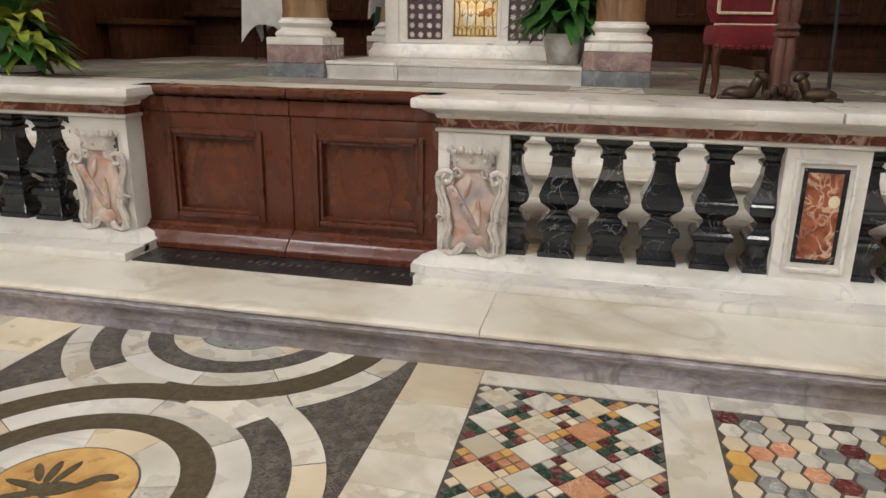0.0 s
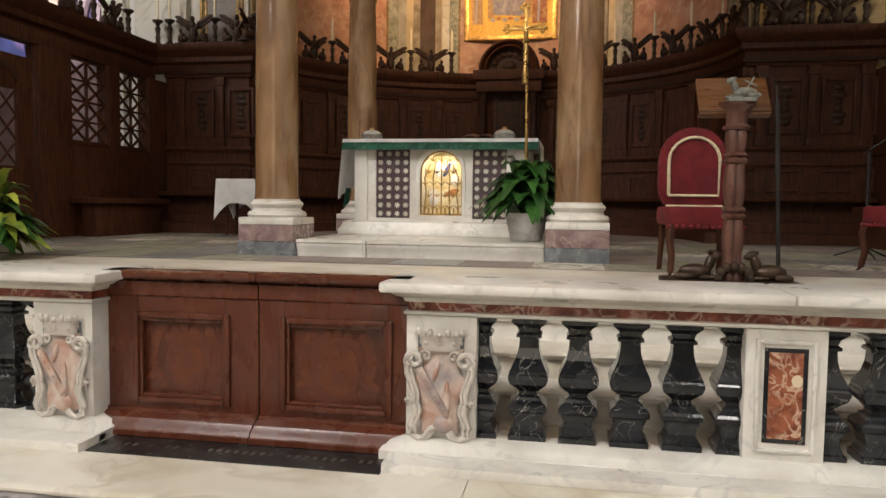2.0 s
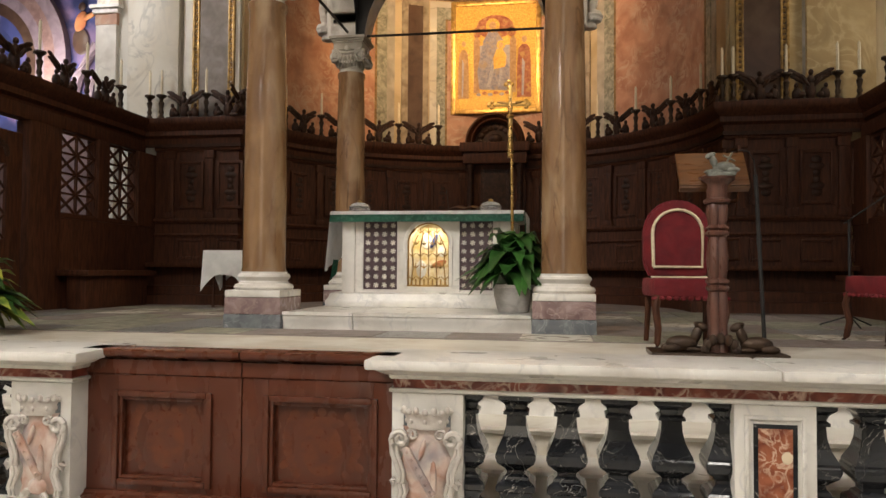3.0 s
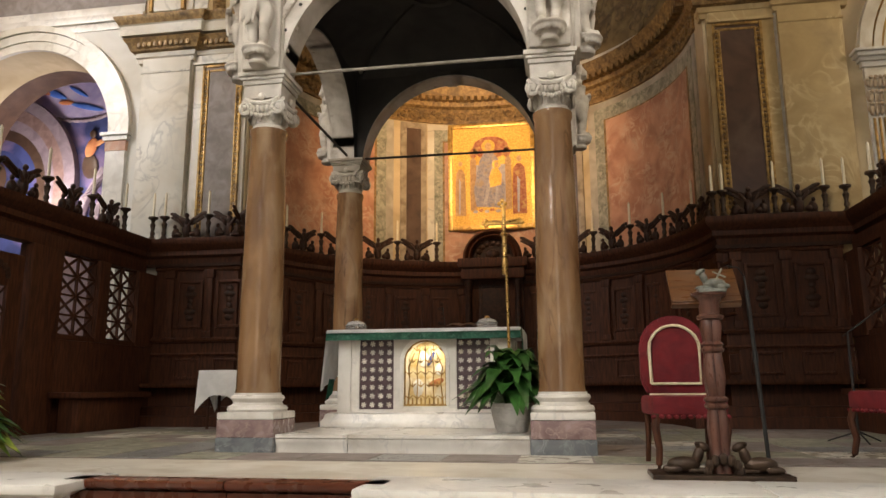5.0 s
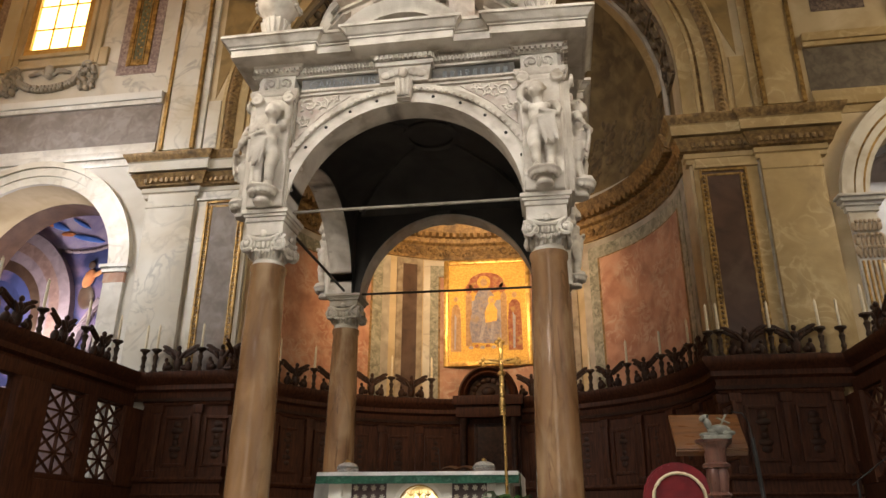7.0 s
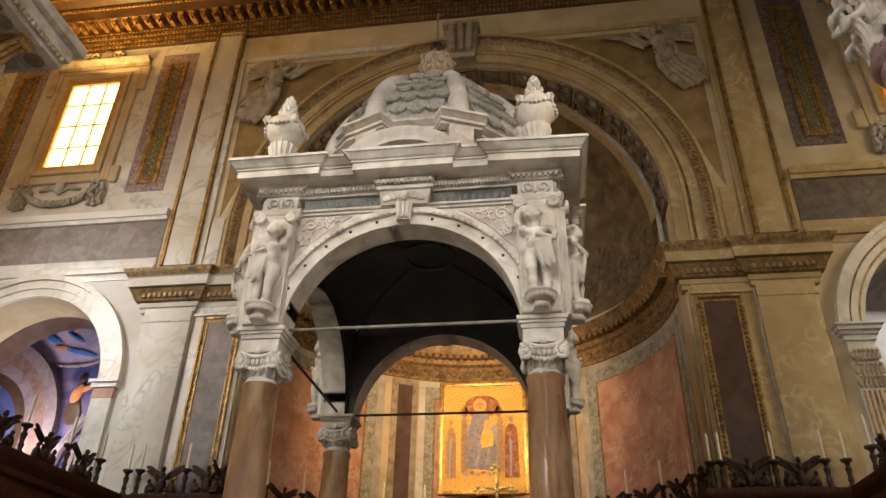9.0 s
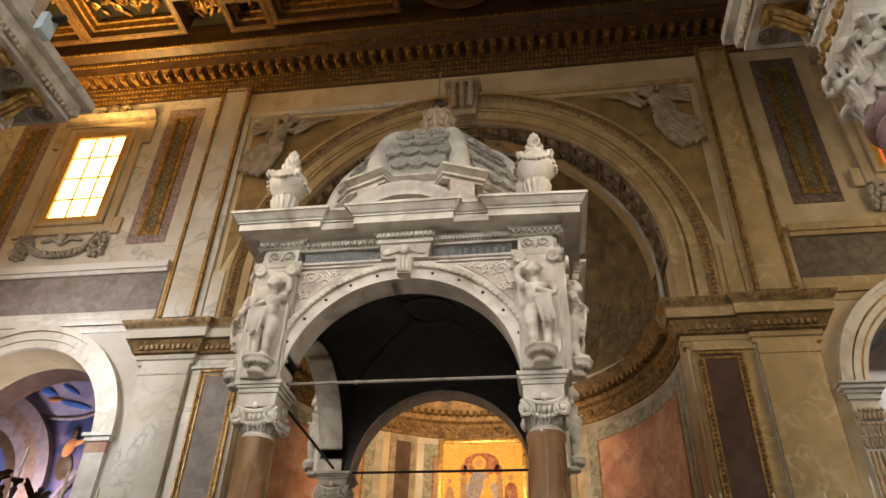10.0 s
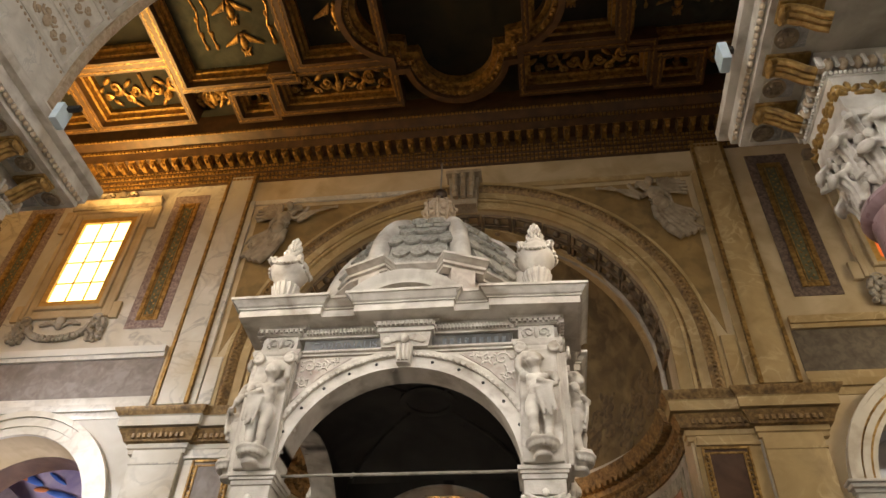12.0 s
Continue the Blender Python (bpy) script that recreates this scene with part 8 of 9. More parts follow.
# ---- chairs, lectern, microphones, side table ----
def red_chair():
    """Front towards -y."""
    c = thing("velvet_chair", "red velvet chair with cream braid and dark cabriole legs", "chair", group="velvet chairs")
    bm = bmesh.new()
    out = [(-0.2, 0.5)] + [(-0.245 + 0.0 * i, 0.6 + 0.075 * i) for i in range(4)] + [(0.245 * -math.cos(math.pi * i / 14), 0.86 + 0.25 * math.sin(math.pi * i / 14)) for i in range(15)] + [(0.245, 0.6 + 0.075 * i) for i in range(3, -1, -1)] + [(0.2, 0.5)]
    plate(bm, out, 0.17, 0.24)
    bmesh.ops.bevel(bm, geom=bm.edges[:], offset=0.018, segments=2, affect="EDGES")
    back = part("backrest", bm, VELVET, c)
    bm = bmesh.new()
    pts = [(-0.175, 0.158, 0.585), (-0.18, 0.158, 0.84)] + [(-0.18 * math.cos(math.pi * i / 12), 0.158, 0.85 + 0.18 * math.sin(math.pi * i / 12)) for i in range(13)] + [(0.175, 0.158, 0.585), (-0.175, 0.158, 0.585)]
    tube(bm, pts, 0.012, 6)
    part("braid", bm, BRAID, back)
    bm = B(-0.25, 0.25, -0.27, 0.24, 0.36, 0.5, 0.035)
    st = part("seat", bm, VELVET, c)
    part("braid", tube(bmesh.new(), [(-0.2, 0.12, 0.503), (0.2, 0.12, 0.503)], 0.011, 6), BRAID, st)
    bm = bmesh.new()
    for i in range(11):
        blob(bm, (-0.24 + 0.048 * i, -0.265, 0.355), (0.022, 0.012, 0.016), segs=6)
    part("fringe", bm, VELVET, st)
    for sx in (-1, 1):
        part("leg", tube(bmesh.new(), [(sx * 0.22, -0.24, 0.37), (sx * 0.235, -0.265, 0.28), (sx * 0.215, -0.25, 0.14), (sx * 0.225, -0.27, 0.03), (sx * 0.23, -0.29, 0.0)], 0.03, 8, 0.6), WOOD, c)
        part("leg", tube(bmesh.new(), [(sx * 0.21, 0.2, 0.37), (sx * 0.21, 0.21, 0.2), (sx * 0.215, 0.25, 0.0)], 0.024, 8, 0.75), WOOD, c)
    return c


chair = red_chair()
chair.matrix_basis = pose(2.89, 2.78, FZ, 0, 0, 3) @ Matrix.Diagonal((1.1, 1.08, 1.05, 1))
copy_thing(chair, pose(4.72, 3.32, FZ, 0, 0, -78) @ Matrix.Diagonal((1.1, 1.08, 1.05, 1)))

LX, LY = 2.99, 1.98
lec = thing("lectern", "turned wooden lectern with reclining bronze lambs and a book board", "lectern", (LX, LY, FZ))
part("base_board", B(LX - 0.45, LX + 0.42, LY - 0.16, LY + 0.2, FZ, FZ + 0.035, 0.008), BRONZE, lec)
for k in range(4):
    a = math.pi / 4 + k * math.pi / 2
    bm = bmesh.new()
    lathe(bm, [(0.052, 0.03), (0.052, 0.1), (0.04, 0.12), (0.034, 0.2), (0.043, 0.32), (0.036, 0.4), (0.03, 0.44), (0.048, 0.455), (0.05, 0.47), (0.034, 0.485), (0.05, 0.5), (0.05, 0.515), (0.03, 0.53), (0.042, 0.62), (0.044, 0.68), (0.034, 0.78), (0.03, 0.81), (0.048, 0.825), (0.05, 0.84), (0.034, 0.855), (0.05, 0.87), (0.03, 0.89), (0.044, 0.98), (0.04, 1.02), (0.034, 1.05)], (LX + 0.034 * math.cos(a), LY + 0.034 * math.sin(a), FZ), 12)
    part("turned_shaft", bm, LECT, lec)
bm = bmesh.new()
lathe(bm, [(0.085, 1.04), (0.09, 1.06), (0.066, 1.075), (0.07, 1.15), (0.085, 1.18), (0.115, 1.2), (0.12, 1.22), (0.09, 1.23)], (LX, LY, FZ), 18)
part("capital", bm, LECT, lec)
bm = bmesh.new()
m = pose(LX - 0.02, LY + 0.06, FZ + 1.27, -35, 0, 2)
box(bm, -0.23, 0.23, -0.012, 0.012, -0.14, 0.16, 0.005, m=m)
board = part("book_board", bm, BOARD, lec)
part("ledge", box(bmesh.new(), -0.23, 0.23, 0.0, 0.05, -0.15, -0.13, 0.004, m=m), BOARD, board)


def lamb(bm, x, y, z, s, k=1.0):
    """A reclining lamb form."""
    blob(bm, (x, y, z + 0.045 * k), (0.085 * k, 0.04 * k, 0.042 * k))
    blob(bm, (x + s * 0.075 * k, y, z + 0.09 * k), (0.028 * k, 0.025 * k, 0.055 * k), (0, s * 20, 0))
    blob(bm, (x + s * 0.1 * k, y, z + 0.135 * k), (0.04 * k, 0.022 * k, 0.024 * k), (0, s * 25, 0))
    blob(bm, (x + s * 0.075 * k, y, z + 0.15 * k), (0.015 * k, 0.03 * k, 0.012 * k), segs=7)
    for q in (-1, 1):
        blob(bm, (x + s * 0.08 * k, y + q * 0.03 * k, z + 0.015 * k), (0.07 * k, 0.012 * k, 0.014 * k), segs=7)
        blob(bm, (x - s * 0.06 * k, y + q * 0.035 * k, z + 0.02 * k), (0.05 * k, 0.015 * k, 0.022 * k), segs=7)
    return bm


part("bronze_lamb", lamb(bmesh.new(), LX - 0.24, LY - 0.04, FZ + 0.035, 1, 1.25), BRONZE, lec)
part("bronze_lamb", lamb(bmesh.new(), LX + 0.24, LY - 0.04, FZ + 0.035, -1, 1.25), BRONZE, lec)
bm = bmesh.new()
for k in range(7):
    a = math.pi * k / 6
    blob(bm, (LX + 0.1 * math.cos(a), LY - 0.1, FZ + 0.05 + 0.08 * math.sin(a)), (0.03, 0.03, 0.04), segs=7)
part("foot_carving", bm, BRONZE, lec)
bm = bmesh.new()
lamb(bm, LX + 0.03, LY - 0.08, FZ + 1.235, -1, 0.88)
box(bm, LX - 0.08, LX + 0.1, LY - 0.12, LY - 0.02, FZ + 1.215, FZ + 1.24, 0.004)
tube(bm, [(LX + 0.02, LY - 0.05, FZ + 1.25), (LX + 0.09, LY - 0.05, FZ + 1.38)], 0.007, 6)
tube(bm, [(LX + 0.03, LY - 0.05, FZ + 1.36), (LX + 0.11, LY - 0.05, FZ + 1.32)], 0.006, 6)
part("lamb_crest", bm, PATINA, lec)


def mic_stand(x, y, top, lean, boom):
    s = thing("microphone_stand", "thin black microphone stand beside the lectern" if not boom else "thin black boom microphone stand by the velvet chair", "microphone stand", (x, y, FZ))
    bm = bmesh.new()
    if boom:
        for k in range(3):
            a = 0.5 + k * 2.09
            tube(bm, [(x, y, FZ + 0.12), (x + 0.3 * math.cos(a), y + 0.3 * math.sin(a), FZ + 0.012)], 0.009, 6)
    else:
        lathe(bm, [(0.11, 0), (0.11, 0.015), (0.02, 0.025)], (x, y, FZ), 20)
    part("foot", bm, IRON, s)
    part("pole", tube(bmesh.new(), [(x, y, FZ + 0.02), (x + lean, y, top)], 0.014, 8), IRON, s)
    part("collar", tube(bmesh.new(), [(x + lean * 0.6, y, FZ + (top - FZ) * 0.6), (x + lean * 0.63, y, FZ + (top - FZ) * 0.66)], 0.018, 8), IRON, s)
    if boom:
        part("boom", tube(bmesh.new(), [(x + lean - 0.05, y, top - 0.03), (x + lean + 0.55, y - 0.1, top + 0.42)], 0.008, 8), IRON, s)
        part("microphone", tube(bmesh.new(), [(x + lean + 0.5, y - 0.09, top + 0.38), (x + lean + 0.6, y - 0.11, top + 0.46)], 0.02, 8), IRON, s)
    else:
        part("gooseneck", tube(bmesh.new(), [(x + lean, y, top), (x + lean - 0.01, y, top + 0.1), (x + lean - 0.05, y - 0.02, top + 0.16), (x + lean - 0.12, y - 0.03, top + 0.17)], 0.005, 6), IRON, s)


mic_stand(3.33, 2.12, 2.06, -0.055, False)
mic_stand(5.0, 5.2, 1.95, 0.0, True)

tb = thing("side_table", "small table under a white linen cloth with pointed corners", "table", (-3.1, 7.2, FZ))
tx0, tx1, ty0, ty1, tz = -3.33, -2.7, 6.95, 7.5, 1.66
part("top", B(tx0 + 0.02, tx1 - 0.02, ty0 + 0.02, ty1 - 0.02, tz - 0.04, tz - 0.004), WOOD, tb)
for x in (tx0 + 0.1, tx1 - 0.1):
    for y in (ty0 + 0.1, ty1 - 0.1):
        part("leg", tube(bmesh.new(), [(x, y, tz - 0.04), (x, y, FZ)], 0.03, 8, 0.7), WOOD, tb)
tc = thing("table_cloth", "white linen cloth hanging over the small side table", "table cloth", (-3.1, 7.2, 1.66))
part("cloth_top", B(tx0, tx1, ty0, ty1, tz, tz + 0.01, 0.003), LINEN, tc)
bm = bmesh.new()
pl2 = [(tx0, ty1), (tx0, ty0), (tx1, ty0), (tx1, ty1)]
rows = []
for j in range(6):
    t = j / 5
    r = []
    for i in range(72):
        s = i / 72 * 4
        k = int(s)
        f2 = s - k
        a, b = Vector(pl2[k]), Vector(pl2[(k + 1) % 4])
        p = a + (b - a) * f2
        corner = abs(f2 - 0.5) * 2
        o = (p - Vector(((tx0 + tx1) / 2, (ty0 + ty1) / 2))).normalized() * (0.02 + 0.035 * t * math.sin(s * 9) + 0.02 * t)
        r.append((p.x + o.x, p.y + o.y, tz + 0.006 - t * (0.36 + 0.26 * corner ** 3)))
    rows.append(r)
skin(bm, rows, close_v=True)
part("cloth_fall", bm, LINEN, tc)

# ---- communion rail ----
def cartouche(parent, cx, y):
    """Carved shield with scrolls under a crown, on a pillar's face."""
    bm = bmesh.new()
    rows = []
    for j in range(13):
        z = 0.31 + 0.38 * j / 12
        w = 0.1 + 0.022 * math.cos(j * 0.95) - (0.03 if j < 2 else 0)
        rows.append([(cx + w * k / 6, y - 0.008 - 0.03 * (1 - (k / 6) ** 2) ** 0.5 * (0.6 + 0.4 * math.sin(math.pi * j / 12)), z) for k in range(-6, 7)])
    skin(bm, rows)
    part("shield", bm, PINKST, parent, "faded pink and grey carved shield")
    bm = bmesh.new()
    for s in (-1, 1):
        tube(bm, spiral(cx + s * 0.115, 0.635, 0.042, 0.01, 1.35, -0.9, y - 0.035, 20, s), 0.014, 7, 0.8)
        for off, r in ((0.0, 0.013), (-0.02, 0.009)):
            tube(bm, [(cx + s * (x + off), y - 0.03, z) for x, z in ((0.152, 0.615), (0.15, 0.575), (0.132, 0.53), (0.118, 0.485), (0.122, 0.445), (0.142, 0.43), (0.15, 0.45), (0.138, 0.465))], r, 7)
            tube(bm, [(cx + s * (x + off), y - 0.03, z) for x, z in ((0.118, 0.44), (0.108, 0.405), (0.122, 0.37), (0.135, 0.335), (0.125, 0.295), (0.095, 0.278), (0.065, 0.29), (0.045, 0.325), (0.0, 0.34))], r, 7)
        tube(bm, spiral(cx + s * 0.062, 0.655, 0.024, 0.006, 1.1, 0.6, y - 0.03, 12, s), 0.009, 6)
    part("scrollwork", bm, CARVED, parent)
    bm = bmesh.new()
    box(bm, -0.018, 0.018, -0.012, 0.004, -0.12, 0.12, 0.006, m=Matrix.Translation((cx - 0.03, y - 0.042, 0.5)) @ Matrix.Rotation(radians(-32), 4, "Y"))
    for k in range(6):
        blob(bm, (cx - 0.082 + 0.021 * k, y - 0.054, 0.583 - 0.034 * k), (0.008, 0.006, 0.008), segs=7)
    part("bend", bm, PINKST, parent)
    bm = bmesh.new()
    blob(bm, (cx + 0.035, y - 0.04, 0.46), (0.016, 0.012, 0.09), segs=8)
    blob(bm, (cx - 0.015, y - 0.04, 0.59), (0.012, 0.012, 0.05), (0, 15, 0), 8)
    blob(bm, (cx + 0.02, y - 0.036, 0.35), (0.05, 0.014, 0.04), segs=9)
    part("charge", bm, PINKST, parent)
    # dark plate standing in for the shade behind the crown
    part("shadow_field", B(cx - 0.105, cx + 0.105, y - 0.006, y + 0.002, 0.645, 0.74), PLINTHG, parent)
    bm = bmesh.new()
    skin(bm, [[(cx + r * math.sin(a), y - 0.012 - r * 0.45 * math.cos(a), z) for a in [math.pi * (k / 12 - 0.5) for k in range(13)]] for r, z in ((0.078, 0.68), (0.088, 0.69), (0.088, 0.705), (0.098, 0.735), (0.108, 0.752), (0.098, 0.755))])
    for k in range(9):
        a = math.pi * (k / 8 - 0.5)
        x, yy = cx + 0.104 * math.sin(a), y - 0.014 - 0.047 * math.cos(a)
        blob(bm, (x, yy, 0.757 + 0.007 * (k % 2)), (0.015, 0.012, 0.015 + 0.004 * (k % 2)), segs=7)
        if k % 2 == 0:
            blob(bm, (cx + 0.09 * math.sin(a), y - 0.012 - 0.042 * math.cos(a), 0.715), (0.009, 0.008, 0.012), segs=6)
    part("crown", bm, CARVED, parent)


BAL = bmesh.new()
lathe(BAL, [(0.084, 0.272), (0.084, 0.3), (0.074, 0.306), (0.07, 0.315), (0.059, 0.344), (0.062, 0.37), (0.072, 0.395), (0.073, 0.402), (0.086, 0.41), (0.086, 0.432), (0.078, 0.444), (0.06, 0.456), (0.056, 0.468), (0.041, 0.478), (0.041, 0.492), (0.056, 0.508), (0.08, 0.53), (0.089, 0.556), (0.088, 0.572), (0.083, 0.58), (0.083, 0.59), (0.073, 0.61), (0.056, 0.645), (0.045, 0.69), (0.042, 0.735), (0.056, 0.74), (0.056, 0.753), (0.044, 0.762), (0.052, 0.785), (0.074, 0.806), (0.077, 0.81), (0.077, 0.832)], square=True)
bmesh.ops.bevel(BAL, geom=[e for e in BAL.edges if abs(e.verts[0].co.z - e.verts[1].co.z) > 0.001], offset=0.003, segments=1, affect="EDGES")
bmesh.ops.recalc_face_normals(BAL, faces=BAL.faces)
BALME = bpy.data.meshes.new("baluster")
BAL.to_mesh(BALME)
BAL.free()


def communion_rail(side):
    r = thing("communion_rail", "white marble communion rail with black balusters and red marble bands", "balustrade", (mirrored(-1.7, side), 0.05, ZS), group="communion rails")

    def sp(a, b):
        p, q = (a, b) if side > 0 else (0.81 - a, 0.81 - b)
        return min(p, q), max(p, q)

    def one(name, a, b, y0, y1, z0, z1, material, bevel=0.004, parent=r):
        p, q = sp(a, b)
        return part(name, B(p, q, y0, y1, z0, z1, bevel), material, parent)
    E = 5.9
    p, q = sp(1.2, E)
    inner_end, outer_end = (p, q) if side > 0 else (q, p)

    def loop(a):
        pts = [(inner_end, 0.28), (inner_end, a), (outer_end, a), (outer_end, 0.28)]
        return pts if side > 0 else pts[::-1]
    # the run's right-hand side must face the nave
    bm = bmesh.new()
    base_prof = [(-0.1, ZS), (0.10, ZS), (0.10, 0.236), (0.085, 0.243), (0.07, 0.258), (0.03, 0.272), (0.0, 0.28), (-0.1, 0.272)]
    run(bm, loop(-0.0), base_prof)
    box(bm, p, q, 0.02, 0.27, ZS, 0.269)
    bmesh.ops.scale(bm, vec=(1, 1, 1), verts=bm.verts)
    part("base", bm, WHITE, r)
    bm = bmesh.new()
    box(bm, p - (0.05 if side > 0 else 0), q + (0 if side > 0 else 0.1), -0.25, -0.05, ZS, 0.232, 0.007)
    part("foot_course", bm, WHITE, r)
    bm = bmesh.new()
    run(bm, loop(0.0), [(-0.12, 0.832), (0.0, 0.832), (0.012, 0.838), (0.012, 0.85), (0.0, 0.853), (-0.12, 0.853)])
    box(bm, p + 0.01, q - 0.01, 0.05, 0.24, 0.832, 0.853)
    part("lower_moulding", bm, WHITE, r)
    bm = bmesh.new()
    run(bm, loop(0.0), [(-0.1, 0.853), (-0.004, 0.853), (-0.004, 0.893), (-0.1, 0.893)])
    part("red_band", bm, REDM, r)
    bm = bmesh.new()
    run(bm, loop(0.0), [(-0.12, 0.893), (0.004, 0.893), (0.012, 0.903), (0.012, 0.912), (0.04, 0.922), (0.06, 0.935), (0.066, 0.942), (-0.12, 0.942)])
    box(bm, p + 0.02, q - 0.02, 0.05, 0.24, 0.86, 0.942)
    part("rail_moulding", bm, WHITE, r)
    cuts = [1.2, 2.81, 4.4, E]
    for i, (a, b) in enumerate(zip(cuts, cuts[1:])):
        a2, b2 = sp(a + 0.0015 - (0.105 if i == 0 else 0), b - 0.0015)
        part("rail_slab", B(a2, b2, -0.115, 0.37, 0.942, 0.988, 0.016), WHITE, r)
    # end pillar with a cartouche
    pl_ = one("end_pillar", 1.2, 1.52, 0.0, 0.27, 0.27, 0.832, WHITE)
    cartouche(pl_, sum(sp(1.2, 1.52)) / 2, 0.0)
    # pedestals with red inlay
    for a in (2.65, 4.25):
        pd = one("pedestal", a, a + 0.32, 0.0, 0.27, 0.27, 0.832, WHITE)
        a2, b2 = sp(a, a + 0.32)
        bm = bmesh.new()
        frame_bars(bm, a2 + 0.04, b2 - 0.04, 0.315, 0.79, 0.016, -0.012, 0.002, 0.003)
        part("panel_moulding", bm, WHITE, pd)
        bm = bmesh.new()
        frame_bars(bm, a2 + 0.075, b2 - 0.075, 0.355, 0.755, 0.018, -0.005, 0.002)
        part("black_border", bm, BLACK, pd)
        part("red_inlay", B(a2 + 0.093, b2 - 0.093, -0.004, 0.002, 0.373, 0.737), ROSSO, pd)
        part("pale_patch", blob(bmesh.new(), (b2 - 0.115, -0.004, 0.62), (0.022, 0.003, 0.026), segs=12), BEIGE, pd)
    xs2 = [1.525 + 0.222 * i for i in range(6)] + [2.99 + 0.222 * i for i in range(6)] + [4.6 + 0.222 * i for i in range(6)]
    for x in xs2:
        ob = piece("baluster", BALME, BLACK, r)
        ob.matrix_basis = Matrix.Translation((x if side > 0 else 0.81 - x, 0.12, 0))
    return r


communion_rail(1)
left_rail = communion_rail(-1)
left_rail.location += Vector((0.045, -0.05, 0))

# ---- wooden gate of the rail ----
GX0, GX1, GM = -0.36, 1.2, 0.455
GY = 0.055          # the gate stands back from the pillars' faces
gate = thing("rail_gate", "closed pair of mahogany gate leaves with worn inlaid panels", "gate", (AX, 0.05, ZS))
for s in (-1, 1):
    a, b = (GX0, GM - 0.003) if s < 0 else (GM + 0.003, GX1)
    px0, px1 = (-0.185, 0.285) if s < 0 else (0.585, 1.095)
    pz0, pz1 = 0.355, 0.765
    lf = part("gate_leaf", B(a, b, GY + 0.05, GY + 0.09, 0.215, 0.93, 0.003), GATE, gate)
    bm = bmesh.new()
    box(bm, a, px0, GY + 0.02, GY + 0.05, 0.3, 0.86, 0.003)
    box(bm, px1, b, GY + 0.02, GY + 0.05, 0.3, 0.86, 0.003)
    box(bm, px0, px1, GY + 0.02, GY + 0.05, 0.3, pz0, 0.003)
    box(bm, px0, px1, GY + 0.02, GY + 0.05, pz1, 0.86, 0.003)
    part("stile", bm, GATE, lf)
    bm = bmesh.new()
    frame_bars(bm, px0 - 0.022, px1 + 0.022, pz0 - 0.022, pz1 + 0.022, 0.03, GY + 0.004, GY + 0.035, 0.009)
    frame_bars(bm, px0 + 0.008, px1 - 0.008, pz0 + 0.008, pz1 - 0.008, 0.018, GY + 0.018, GY + 0.048, 0.006)
    part("panel_moulding", bm, GATE, lf)
    bm = bmesh.new()
    cx, cz = (px0 + px1) / 2, (pz0 + pz1) / 2
    y0 = GY + 0.0495
    blob(bm, (cx, y0, cz - 0.02), (0.1, 0.0012, 0.13), segs=20)
    blob(bm, (cx, y0, cz + 0.1), (0.11, 0.0012, 0.03), segs=16)
    for q in (-1, 1):
        for k in range(9):
            u = k / 8
            blob(bm, (cx + q * (0.11 + 0.06 * math.sin(2.6 * u + 0.4)), y0, cz + 0.13 - 0.27 * u), (0.03 - 0.012 * u, 0.001, 0.026), (0, q * (60 - 90 * u), 0), 8)
        blob(bm, (cx + q * 0.18, y0, cz - 0.1), (0.03, 0.001, 0.02), (0, q * 40, 0), 8)
    for k in (-1, 0, 1):
        blob(bm, (cx + 0.05 * k, y0, cz + 0.15 - 0.012 * abs(k)), (0.022, 0.001, 0.022), segs=8)
    part("inlay", bm, INLAY, lf, "worn reddish inlaid crest")
    bm = bmesh.new()
    run(bm, [(a, GY + 0.02), (b, GY + 0.02)], [(-0.03, 0.86), (0.0, 0.86), (0.008, 0.868), (0.008, 0.885), (0.004, 0.895), (0.004, 0.935), (-0.03, 0.94)])
    part("top_rail", bm, GATE, lf)
    bm = bmesh.new()
    run(bm, [(a, GY + 0.02), (b, GY + 0.02)], [(-0.03, 0.199), (0.125, 0.199), (0.125, 0.222), (0.112, 0.23), (0.1, 0.25), (0.075, 0.262), (0.07, 0.272), (0.035, 0.285), (0.02, 0.29), (0.016, 0.305), (-0.03, 0.308)])
    part("bottom_rail", bm, GATE, lf)
    bm = bmesh.new()
    run(bm, [(a, GY + 0.02), (b, GY + 0.02)], [(-0.12, 0.94), (0.0, 0.94), (0.03, 0.952), (0.04, 0.965), (0.04, 0.98), (0.03, 0.988), (-0.12, 0.988)])
    part("cap_rail", bm, GATE, lf)
sill = solid("threshold", B(-0.235, 1.15, -0.27, 0.2, 0.17, 0.196, 0.003), SILLM, "black marble threshold with worn cut letters", "threshold", "structure")
bm = bmesh.new()
rr_ = random.Random(5)
for i in range(30):
    x = -0.15 + i * 0.042
    if rr_.random() < 0.8:
        box(bm, x, x + 0.018, -0.17, -0.135, 0.196, 0.1966)
part("worn_letter", bm, SILLL, sill)

# ---- inlaid pavement before the step ----
def tile(name, outline, material, z=0.0, h=0.012):
    bm = slab(bmesh.new(), outline, -0.01, z + h * 0)
    return part(name, bm, material, nave_floor, smooth=False)


def ring(cx, cy, r0, r1, a0, a1, clip, n=None):
    """Outline of a ring sector; clip keeps it in front of the step."""
    n = n or max(6, int(abs(a1 - a0) / 5))
    pts = arc(cx, cy, r1, r1, a0, a1, n) + arc(cx, cy, r0, r0, a1, a0, n)
    return [(x, min(y, clip)) for x, y in pts]


